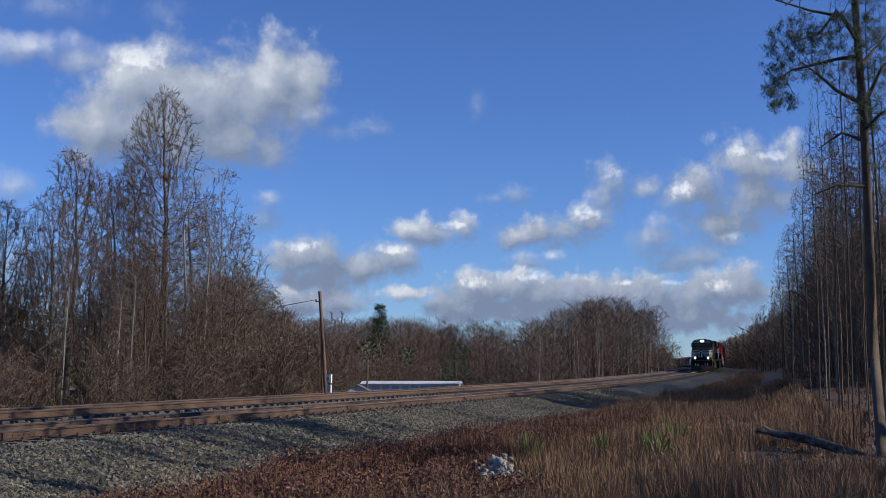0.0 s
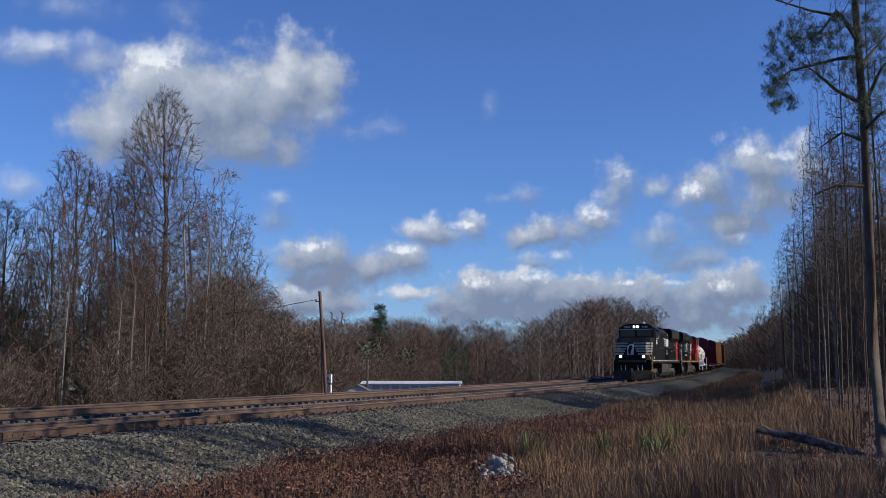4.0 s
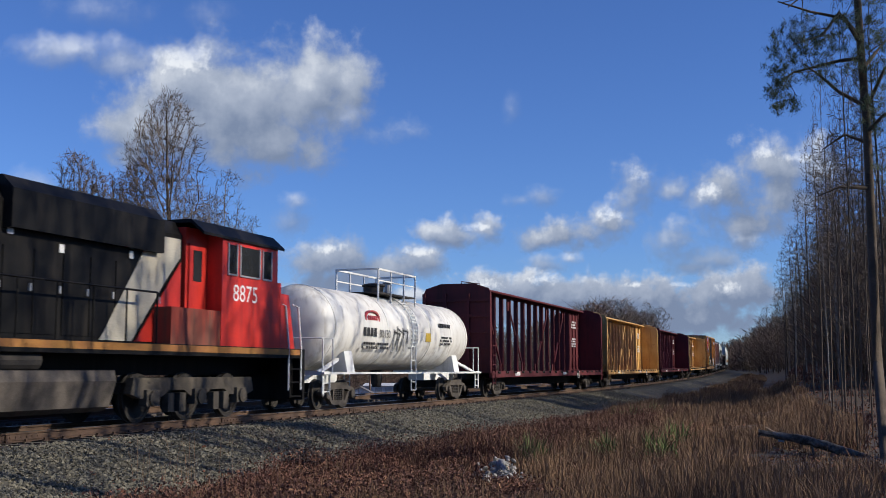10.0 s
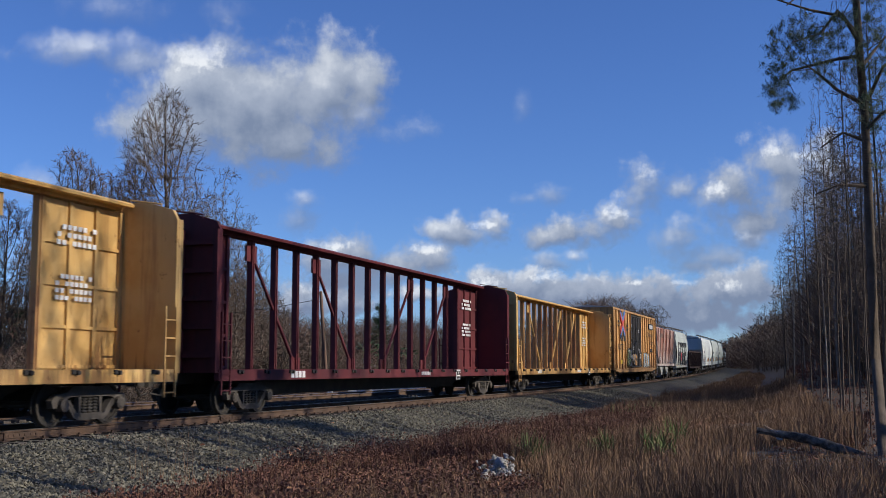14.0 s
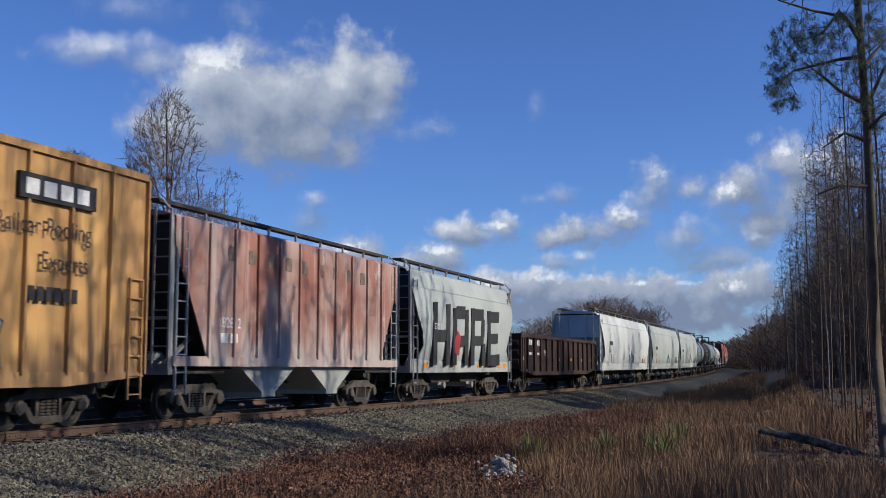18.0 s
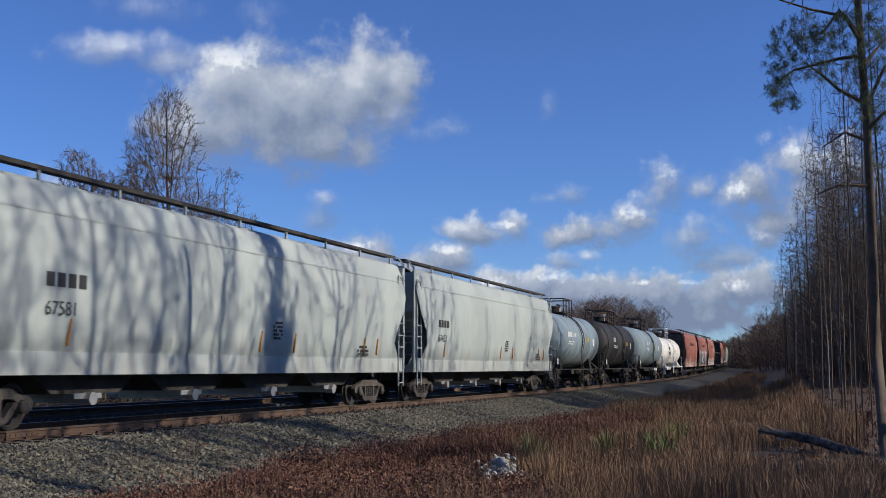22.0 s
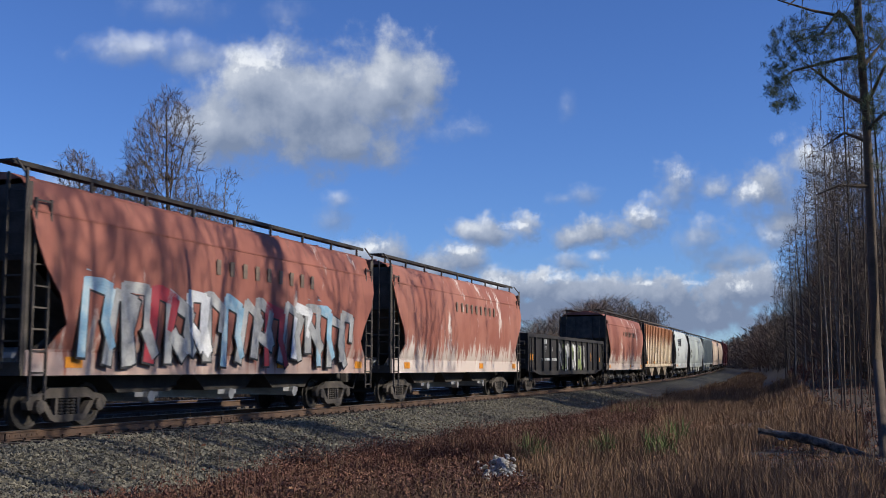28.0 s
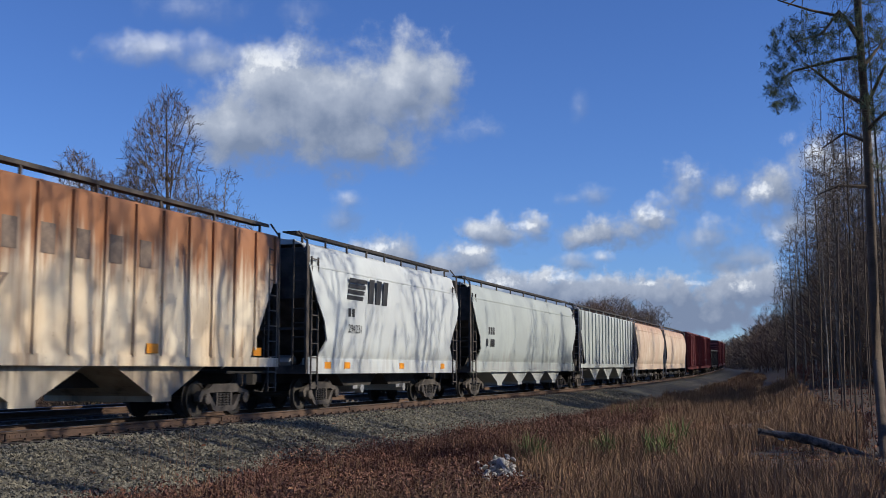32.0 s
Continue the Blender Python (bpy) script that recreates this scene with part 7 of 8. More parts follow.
for i in range(4):
    part("emblem_stripe", Geo().prism([(-4.0 + i * 0.05, 3.1 + i * 0.17), (-2.6 - (3 - i) * 0.1, 3.1 + i * 0.17), (-2.55 - (3 - i) * 0.1, 3.22 + i * 0.17), (-3.97 + i * 0.05, 3.22 + i * 0.17)], 1.60, 1.618, "x"), LETTER_BLACK, c)
for y in (-2.5, -1.95, -1.4):
    part("emblem_block", Geo().prism([(y, 3.05), (y + 0.38, 3.05), (y + 0.52, 3.78), (y + 0.14, 3.78)], 1.60, 1.62, "x"), LETTER_BLACK, c)
letters("294231", 0.34, LETTER_BLACK, c, -3.9, 2.15, 1.61)
bars(c, LETTER_BLACK, -3.9, 2.6, 0.5, 0.24, 2, 1.612)
for y in (-5.2, -3.9, 0.4, 4.4):
    part("reflector", Geo().box(1.485, 1.495, y, y + 0.4, 1.12, 1.3), ORANGE, c, "orange reflector strip")
c, h = covered_hopper(639.2, 657.8, 4.6, HOP_GREY, "pale grey covered hopper with curved sides", bays=4, deep=True, end_shade=GREY_TRUCK, sill_paint=GREY_TRUCK)
bars(c, LETTER_BLACK, -7.6, 2.5, 1.2, 0.3, 4, 1.61, rows=2)
covered_hopper(659.0, 677.8, 4.6, HOP_GREY, "grey covered hopper with upright ribs", ribs=18, bays=3, deep=True, end_shade=GREY_TRUCK)
covered_hopper(678.8, 695.0, 4.6, HOP_CREAM, "cream covered hopper with curved sides", bays=3, end_shade=GREY_TRUCK)
covered_hopper(696.0, 713.8, 4.6, HOP_CREAM, "cream covered hopper with curved sides", bays=3, end_shade=GREY_TRUCK)
box_car(715.0, 731.0, BOX_MAROON, "dark oxide-red box car", 4.7)
box_car(732.2, 752.0, BOX_MAROON, "dark oxide-red box car", 4.7)
gondola(753.5, 772.0, GON_BLACK, "black gondola with ribbed sides")
box_car(773.5, 790.0, BOX_MAROON, "dark oxide-red box car", 4.7)
box_car(791.5, 808.0, BOX_MAROON, "dark oxide-red box car", 4.7)


def at_px(px, y, dist):
    """The point in a given bearing and elevation, that far ahead."""
    v = aim().to_3x3() @ Vector(((px - 784) / 1958, (441 - y) / 1958, -1.0))
    return EYE + v * dist


# ---------------------------------------------------------------- ties
tie = Geo().box(-1.3, 1.3, -0.115, 0.115, -0.36, -0.185).mesh("tie", TIE)
TIE_STEP = 0.52
for k, (c0, up) in enumerate(((0.0, 0.0), (SECOND, 0.10))):
    rest = Geo()
    for i in range(500):
        s = 2 + i * TIE_STEP
        p, th = line(s, c0, up)
        if i < 150:
            o = new("tie", tie)
            o.parent = ballast
            o.matrix_basis = Matrix.Translation(p) @ Matrix.Rotation(th, 4, "Z")
        else:
            d, e = Vector((math.cos(th), math.sin(th), 0)) * 1.3, Vector((-math.sin(th), math.cos(th), 0)) * 0.115
            q = p + Vector((0, 0, -0.185))
            rest.face(q - d - e, q + d - e, q + d + e, q - d + e)
    part("far_ties", rest, TIE, ballast)["kind"] = "stuff"
plate = Geo().box(-0.19, 0.19, -0.09, 0.09, -0.19, -0.172)
plate.box(-0.13, -0.09, -0.05, -0.01, -0.172, -0.13).box(0.09, 0.13, 0.01, 0.05, -0.172, -0.13)
plate = plate.mesh("tie_plate", RUST)
for i in range(120):
    for side in (-0.753, 0.753):
        p, th = line(2 + i * TIE_STEP, side)
        o = new("tie_plate", plate)
        o.parent = ballast
        o.matrix_basis = Matrix.Translation(p) @ Matrix.Rotation(th, 4, "Z")
for s in (16.6, 24.0, 31.5, 43.0):
    for side in (-0.753, 0.753):
        gg = Geo()
        for dx in (-0.03, 0.03):
            gg.box(side + dx - 0.012, side + dx + 0.012, s - 0.45, s + 0.45, -0.14, -0.045)
        for i in range(6):
            gg.box(side - 0.055, side + 0.055, s - 0.36 + i * 0.145, s - 0.32 + i * 0.145, -0.11, -0.075)
        tagged(new("joint_bar", gg.mesh("joint_bar", RUST)), "rusty bolted joint bar on a rail", "joint bar", "joint bars")


# ---------------------------------------------------------------- loose stones and leaves
def pebbles(name, count, place, size, material, label, seed):
    r = np.random.default_rng(seed)
    base = np.array([(1, 0, 0), (-1, 0, 0), (0, 1, 0), (0, -1, 0), (0, 0, 0.8), (0, 0, -0.8)], float)
    tri = np.array([(0, 2, 4), (2, 1, 4), (1, 3, 4), (3, 0, 4), (2, 0, 5), (1, 2, 5), (3, 1, 5), (0, 3, 5)])
    P = np.array([place(r) for _ in range(count)])
    m = (r.normal(size=(count, 3, 3)) * 0.45 + np.eye(3)) * r.uniform(*size, count)[:, None, None]
    vs = (np.einsum("ij,njk->nik", base, m) + P[:, None]).reshape(-1, 3)
    fs = (tri[None] + 6 * np.arange(count)[:, None, None]).reshape(-1, 3)
    me = bpy.data.meshes.new(name)
    me.from_pydata(vs.tolist(), [], fs.tolist())
    me.materials.append(material)
    return tagged(new(name, me), label, "stones", kind="stuff")


def bed_z(u):
    for (a, za), (b, zb) in zip(bed, bed[1:]):
        if a <= u <= b:
            return za + (zb - za) * (u - a) / (b - a)
    return -1.0


def on_bed(r):
    s = 9 + 60 * r.random() ** 1.6
    u = r.uniform(0.85, 6.0) if r.random() < 0.88 else r.uniform(-3.4, 0.6)
    return np.array(line(s, u, bed_z(u) + r.uniform(-0.01, 0.03))[0])


pebbles("ballast_stones", 90000, on_bed, (0.014, 0.036), STONE, "loose grey crushed ballast stones", 4)
LEAF = mat("fallen_leaves", (0.22, 0.07, 0.035), (0.30, 0.16, 0.07), 0.8, scale=6, fine=20, bump=0)


def scatter(name, count, place, size, material, label, seed):
    """Small flat leaves lying about."""
    r = np.random.default_rng(seed)
    vs, fs = [], []
    for i in range(count):
        p = place(r)
        a = r.normal(size=3)
        a[2] *= 0.3
        a *= r.uniform(*size) / np.linalg.norm(a)
        b = np.cross(a, (r.normal() * 0.4, r.normal() * 0.4, 1)) * 0.6
        vs += [p - a, p - b, p + a, p + b]
        fs.append((4 * i, 4 * i + 1, 4 * i + 2, 4 * i + 3))
    me = bpy.data.meshes.new(name)
    me.from_pydata([tuple(v) for v in vs], [], fs)
    me.materials.append(material)
    return tagged(new(name, me), label, "leaves", kind="stuff")


def on_floor(r):
    s = r.uniform(8, 60)
    u = r.uniform(3.6, 30)
    return np.array(land(u, s)) + np.array((0, 0, r.uniform(0.01, 0.05)))


scatter("leaf_litter", 44000, on_floor, (0.025, 0.055), LEAF, "fallen red-brown leaves on the ground", 6)
scatter("blown_leaves", 700, on_bed, (0.04, 0.07), LEAF, "fallen leaves blown on the ballast", 7)


# ---------------------------------------------------------------- grass and weeds
def grass(name, tufts, blades, material, label, seed, width=0.006, bend=0.35):
    """Tufts of dry stalks. tufts: places, heights."""
    r = np.random.default_rng(seed)
    P = np.repeat(np.array([t[0] for t in tufts]), blades, axis=0)
    H = np.repeat(np.array([t[1] for t in tufts]), blades) * r.uniform(0.45, 1.1, len(P))
    W = np.repeat(np.array([t[2] for t in tufts]), blades) * width
    n = len(P)
    P = P + np.c_[r.normal(0, 0.10, n), r.normal(0, 0.10, n), np.zeros(n)]
    a = r.uniform(0, 2 * np.pi, n)
    lean = np.abs(r.normal(0, bend, n))
    d = np.c_[np.cos(a) * lean, np.sin(a) * lean, np.ones(n)]
    d /= np.linalg.norm(d, axis=1)[:, None]
    b = r.uniform(0, 2 * np.pi, n)
    side = np.c_[np.cos(b), np.sin(b), np.zeros(n)] * W[:, None]
    mid = P + d * (H * 0.55)[:, None]
    tip = P + d * H[:, None] + np.c_[np.cos(a), np.sin(a), -0.6 * np.ones(n)] * (H * lean * 0.5)[:, None]
    V = np.stack([P - side, P + side, mid + side * 0.8, mid - side * 0.8, tip], 1).reshape(-1, 3)
    i = np.arange(n) * 5
    quads = np.stack([i, i + 1, i + 2, i + 3], 1).tolist()
    tris = np.stack([i + 3, i + 2, i + 4], 1).tolist()
    me = bpy.data.meshes.new(name)
    me.from_pydata(V.tolist(), [], quads + tris)
    me.materials.append(material)
    return tagged(new(name, me), label, "grass", kind="stuff")


rg = random.Random(77)


def tuft_field(count, s0, s1, ulo, uhi, h0, h1, power=1.4):
    out = []
    for _ in range(count):
        s = s0 + (s1 - s0) * rg.random() ** power
        u = rg.uniform(ulo(s), uhi(s))
        clump = noise.noise((u * 0.45, s * 0.35, 9.0))
        if clump < rg.uniform(-0.75, 0.05):
            continue
        k = 1 + s / 45
        p = land(u, s)
        low = min([1.0] + [0.25 for q, rr in CLEAR if (p.xy - q.xy).length < rr])
        out.append((p, rg.uniform(h0, h1) * (0.7 + 0.9 * clump) * low, k))
    return out


CLEAR = ((at_px(1490, 815, 19.2), 1.3), (at_px(1400, 805, 18.6), 1.2), (at_px(1540, 840, 18.2), 1.2), (at_px(1450, 840, 17.4), 1.0), (at_px(1435, 800, 19.9), 1.5), (at_px(1350, 775, 20.2), 0.9), (Vector((9.6, 17.2, -0.6)), 0.7), (Vector((9.2, 18.3, -0.6)), 0.8), (Vector((10.1, 16.2, -0.6)), 0.8), (Vector((10.6, 14.8, -0.6)), 0.7))
toe = lambda s: 5.7 + 0.5 * noise.noise((s * 0.3, 1.0, 1.0)) - 1.4 * smooth01(28, 62, s) - 0.7 * (1 - smooth01(12, 16, s))
grass("dry_grass", tuft_field(9000, 9, 75, lambda s: toe(s) + 0.7, lambda s: 15.2 - 2.4 * smooth01(30, 60, s), 0.28, 0.72), 20, GRASS, "tall dry tan grass on the bank", 1, 0.0038)
grass("dry_grass", tuft_field(5200, 40, 190, lambda s: toe(s) + 0.5, lambda s: edge(s) - 2.6, 0.4, 0.75, 1.2), 14, GRASS, "tall dry tan grass along the line", 2, 0.004)
grass("red_brown_weeds", tuft_field(7000, 10, 46, lambda s: toe(s), lambda s: 8.2 + 0.03 * s, 0.25, 0.62), 16, GRASS_RED, "dark red-brown dead weeds beside the ballast", 3, 0.006, 0.5)


def leafy(name, tufts, leaves, material, label, seed, size=0.028):
    """Dead weeds thick with small curled leaves. tufts: places, heights, spreads."""
    r = np.random.default_rng(seed)
    P = np.repeat(np.array([t[0] for t in tufts]), leaves, axis=0)
    H = np.repeat(np.array([t[1] for t in tufts]), leaves)
    n = len(P)
    f = r.uniform(0.08, 1.0, n)
    P = P + np.c_[r.normal(0, 0.11, n) * (0.5 + f), r.normal(0, 0.11, n) * (0.5 + f), H * f]
    a = r.normal(size=(n, 3))
    a *= (size * r.uniform(0.5, 1.3, n) / np.linalg.norm(a, axis=1))[:, None]
    b = np.cross(a, r.normal(size=(n, 3)))
    b *= (size * 0.5 / (np.linalg.norm(b, axis=1) + 1e-6))[:, None]
    V = np.stack([P - a, P - b, P + a, P + b], 1).reshape(-1, 3)
    me = bpy.data.meshes.new(name)
    me.from_pydata(V.tolist(), [], np.arange(4 * n).reshape(-1, 4).tolist())
    me.materials.append(material)
    return tagged(new(name, me), label, "weeds", kind="stuff")


leafy("leafy_weeds", tuft_field(2300, 10.5, 40, lambda s: toe(s) - 0.1, lambda s: 8.2 + 0.03 * s + 2.5 * (1 - smooth01(14, 20, s)), 0.3, 0.65), 44, mat("curled_dead_leaves", (0.175, 0.072, 0.042), (0.078, 0.035, 0.024), 0.85, scale=3, fine=20, bump=0), "dark red-brown leafy dead weeds beside the ballast", 31)
leafy("pale_leafy_weeds", tuft_field(260, 11, 34, lambda s: toe(s) - 0.1, lambda s: 11 + 0.05 * s, 0.3, 0.65), 40, mat("pale_dead_leaves", (0.32, 0.17, 0.09), (0.18, 0.085, 0.05), 0.85, scale=3, fine=20, bump=0), "pale tan leafy dead weeds among grass", 32)
grass("green_weeds", [(land(u + rg.gauss(0, 0.16), s + rg.gauss(0, 0.16)), rg.uniform(0.35, 0.75), 1.6) for u, s in ((9.1, 21), (9.0, 21.4), (9.9, 24), (7.6, 40), (8.2, 41), (11.2, 26), (8.1, 44), (11.4, 22)) for _ in range(14)], 8, GREEN, "green weeds among dry grass", 4, 0.009, 0.4)
grass("dry_weeds", tuft_field(4200, 8, 150, lambda s: -11.5, lambda s: -7.3, 0.5, 1.2, 1.2), 10, GRASS, "dry tan weeds behind the tracks", 5, 0.008)
grass("stalks", [(land(rg.uniform(4.0, 5.4), rg.uniform(14.5, 18.5)), rg.uniform(0.8, 1.5), 0.7) for _ in range(26)], 2, GRASS, "thin dry weed stalks at the ballast's foot", 6, 0.005, 0.12)
grass("brown_undergrowth", tuft_field(5200, 8, 150, lambda s: 14.0 - 2.5 * smooth01(30, 110, s), lambda s: 30, 0.2, 0.5), 8, GRASS_RED, "brown undergrowth at the wood's edge", 8, 0.008, 0.6)

# a leafy dark plant at the foot of the ballast
for u, s, hh in ((5.9, 17.6, 0.75), (6.2, 17.2, 0.6), (5.5, 18.6, 0.55)):
    r = np.random.default_rng(int(u * 100))
    t = thing("dark_weed", "dark leafy weed at the ballast's foot", "plant", m=Matrix.Translation(land(u, s)))
    for k in range(9):
        part("stem", Geo().tube([(r.normal(0, 0.05), r.normal(0, 0.05), 0), (r.normal(0, 0.2), r.normal(0, 0.2), hh * r.uniform(0.5, 1.0))], 0.006, 3), BARK, t)
    lf = Geo()
    for k in range(170):
        p = Vector((r.normal(0, 0.2), r.normal(0, 0.2), hh * r.uniform(0.15, 1.0)))
        a = Vector((r.normal(), r.normal(), r.normal() * 0.5)).normalized() * 0.035
        b = a.orthogonal().normalized() * 0.02
        lf.face(p - a, p - b, p + a, p + b)
    part("foliage", lf, mat("dark_weed_leaf", (0.035, 0.022, 0.018), (0.06, 0.03, 0.02), 0.8, bump=0) if u == 5.9 else bpy.data.materials["dark_weed_leaf"], t)


# ---------------------------------------------------------------- rubble, log, poles
def rock_mesh(seed, k=0.25):
    r = random.Random(seed)
    bm = bmesh.new()
    bmesh.ops.create_icosphere(bm, subdivisions=1, radius=1)
    for v in bm.verts:
        v.co *= 1 + 0.95 * noise.noise(v.co * 1.3 + Vector((seed * 3.7, 0, 0)))
        v.co.z *= 0.7
    me = bpy.data.meshes.new("rock")
    bm.to_mesh(me)
    bm.free()
    me.materials.append(PALE_ROCK)
    return me


PALE_ROCK = mat("pale_rock", (0.46, 0.44, 0.40), (0.22, 0.21, 0.19), 0.85, scale=5, fine=25, bump=0.5)
rocks = [rock_mesh(i) for i in range(5)]
centre = land(9.25, 18.4)
for i in range(120):
    f = rg.random()
    p = centre + Vector((0.55 * (f - 0.5) + rg.gauss(0, 0.12), 1.5 * (0.5 - f) + rg.gauss(0, 0.25), 0.02 + 0.34 * rg.random() ** 1.3 * (1 - abs(f - 0.45))))
    o = new("rock", rocks[i % 5])
    k = 0.025 + 0.06 * rg.random() ** 2.0
    o.matrix_basis = Matrix.Translation(p) @ Euler((rg.uniform(-0.9, 0.9), rg.uniform(-0.9, 0.9), rg.uniform(0, 6))).to_matrix().to_4x4() @ Matrix.Diagonal((k * rg.uniform(0.9, 1.7), k, k * rg.uniform(0.7, 1.2), 1))
    tagged(o, "pale broken rock in a heap among weeds", "rock", "rock heap")

log = thing("fallen_log", "broken fallen tree trunk leaning over dry grass", "log")
g0 = at_px(1526, 812, 19.8)
tip = at_px(1341, 760, 20.3)
axis = tip - g0
pts = [g0 - axis * 0.12 + Vector((0, 0, -0.02))] + [g0 + axis * f + Vector((0, 0.03 * math.sin(f * 7), 0.07 * math.sin(f * 3.6))) for f in (0.15, 0.35, 0.55, 0.72, 0.86)]
LOGBARK = mat("dead_wood_bark", (0.045, 0.039, 0.033), (0.19, 0.168, 0.14), 0.95, scale=9, fine=30, bump=1.0)
fine_pts = [pts[min(int(i / 6), 4)].lerp(pts[min(int(i / 6) + 1, 5)], (i % 6) / 6) for i in range(30)] + [pts[-1]]
bark = Geo().tube(fine_pts, 0.105, 12, 0.062)
bark.v = [tuple(Vector(v) + noise.noise_vector(Vector(v) * 9) * 0.022) for v in bark.v]
part("trunk", bark, LOGBARK, log, smooth=0.6)
part("broken_end", Geo().tube([pts[-1], pts[-1] + axis.normalized() * 0.3 + Vector((0, 0, -0.03)), tip + Vector((0, 0, -0.06))], 0.055, 6, 0.07), LOGBARK, log)
part("splinter", Geo().tube([pts[-1] + Vector((0, 0, 0.03)), pts[-1] + axis.normalized() * 0.18 + Vector((0, 0, 0.10))], 0.035, 5, 0.01), mat("split_wood", (0.42, 0.30, 0.18), (0.3, 0.2, 0.12), 0.8), log, "pale split wood")
for f, d in ((0.5, (0.02, -0.05, -0.16)), (0.58, (0.05, -0.06, 0.10)), (0.3, (-0.04, -0.06, 0.12))):
    p = g0 + axis * f
    part("branch_stub", Geo().tube([p, p + Vector(d)], 0.03, 5, 0.015), LOGBARK, log)
scrap = Geo()
for i in range(3):
    p = at_px(1362 + i * 4, 762 + i * 4, 20.2)
    scrap.face(p, p + Vector((0.13, 0.01, -0.02)), p + Vector((0.12, 0.04, -0.10)), p + Vector((0.02, 0.03, -0.08)))
tagged(new("plastic_scrap", scrap.mesh("plastic_scrap", mat("pale_blue_plastic", (0.30, 0.42, 0.60), (0.25, 0.36, 0.5), 0.4, bump=0))), "pale blue plastic scrap caught under a log", "litter")

POLE = mat("weathered_pole_wood", (0.20, 0.12, 0.08), (0.12, 0.075, 0.055), 0.9, scale=2, fine=20, bump=0.6)


def pole(px, u, y_top, lean, r=0.14, label="leaning weathered wooden utility pole beside the tracks", arm=False, dx=0.0):
    s = side_at(px, u)
    hh = tall(y_top, u, s)
    t = thing("utility_pole", label, "pole", m=Matrix.Translation(land(u, s)))
    top = Vector((-math.sin(lean) * hh * math.cos(radians(YAW)), -math.sin(lean) * hh * math.sin(radians(YAW)), hh))
    part("pole", Geo().tube([(0, 0, -0.5), top * 0.5, top], r * 1.15, 10, r * 0.85), POLE, t, smooth=1.0)
    if arm:
        part("crossarm", Geo().bar(top * 0.96 + Vector((-0.9, 0.2, 0)), top * 0.96 + Vector((0.9, -0.2, 0)), 0.1), POLE, t)
    return t, top, s


t, top, s = pole(579, -11, 516, 0.075, 0.10)
part("insulator", Geo().lathe([(-0.08, 0.04), (0.02, 0.05), (0.08, 0.03)], "z", 8, tuple(top + Vector((-0.22, 0, -0.5)))), LETTER, t)
part("insulator_bracket", Geo().bar(top + Vector((0, 0, -0.55)), top + Vector((-0.25, 0, -0.55)), 0.04), UNDER, t)
part("guy_wire", Geo().tube([tuple(top * 0.9), (0.45, -0.2, 0.0)], 0.012, 4), UNDER, t)
wire_from = land(-11, s) + top + Vector((-0.22, 0, -0.45))
wire_to = wire_from + Vector((-24, -4, 1.0))
wp = [wire_from.lerp(wire_to, i / 12) - Vector((0, 0, 1.4 * (1 - (2 * i / 12 - 1) ** 2))) for i in range(13)]
tagged(new("overhead_wire", Geo().tube(wp, 0.016, 4).mesh("overhead_wire", UNDER)), "thin sagging overhead wire from a pole", "wire")
t2, _, _ = pole(573, -11.5, 600, 0.03, 0.07, "short thin wooden stub pole beside a utility pole")
box_at = land(-10.2, side_at(586, -10.2))
mb = thing("meter_box", "white electric meter boxes on a post", "meter", m=Matrix.Translation(box_at))
part("post", Geo().box(-0.05, 0.05, -0.05, 0.05, -0.2, 2.0), POLE, mb)
part("box", Geo().box(-0.14, 0.14, -0.18, -0.04, 1.9, 2.35), WHITE, mb)
part("box", Geo().box(-0.12, 0.12, -0.18, -0.04, 1.35, 1.8), WHITE, mb)
part("meter_dial", Geo().lathe([(-0.24, 0.09), (-0.17, 0.1)], "y", 14, (0, 0, 2.12)), GALV, mb)
for px, u, y in ((650, -48, 632), (843, -52, 616), (806, -54, 640), (905, -60, 640), (1010, -40, 632)):
    pole(px, u, y, 0.0, 0.13, "distant wooden utility pole among trees", arm=True)


# ---------------------------------------------------------------- evergreens
def pine(name, H, seed, label, clumps=60, low=0.3, wide=0.22, size=0.5, per=50):
    r = random.Random(seed)
    t = thing(name, label, "tree")
    wood, leaf = Geo(), Geo()
    trunk = [Vector((0.01 * H * math.sin(i * 1.3), 0.01 * H * math.cos(i * 1.7), H * i / 8)) for i in range(9)]
    wood.tube(trunk, H * 0.012, 7, H * 0.003)
    for i in range(clumps):
        f = low + (1 - low) * r.random()
        a = r.uniform(0, 6.28)
        w = H * wide * (1.15 - f) * r.uniform(0.5, 1.0) + 0.2
        p0 = trunk[min(int(f * 8), 7)].lerp(trunk[min(int(f * 8) + 1, 8)], f * 8 - int(f * 8))
        p1 = p0 + Vector((math.cos(a) * w, math.sin(a) * w, w * r.uniform(-0.15, 0.35)))
        wood.tube([p0, p0.lerp(p1, 0.5) + Vector((0, 0, w * 0.06)), p1], 0.012 + 0.015 * (1 - f), 4, 0.006, False)
        for k in range(per):
            g_ = r.uniform(0.35, 1.05)
            q = p0.lerp(p1, g_) + Vector((r.gauss(0, 0.25), r.gauss(0, 0.25), r.gauss(0, 0.14))) * size
            d = Vector((r.gauss(0, 1), r.gauss(0, 1), r.gauss(0, 0.7) + 0.2)).normalized() * size * r.uniform(0.2, 0.42)
            sd = d.orthogonal().normalized() * size * 0.028
            leaf.face(q - sd, q + sd, q + d)
            leaf.face(q - sd, q + sd, q + d.lerp(sd * 9, 0.35))
    part("trunk", wood, BARK, t, smooth=1.0)
    part("crown", leaf, NEEDLE, t)
    t["high"] = H
    return t


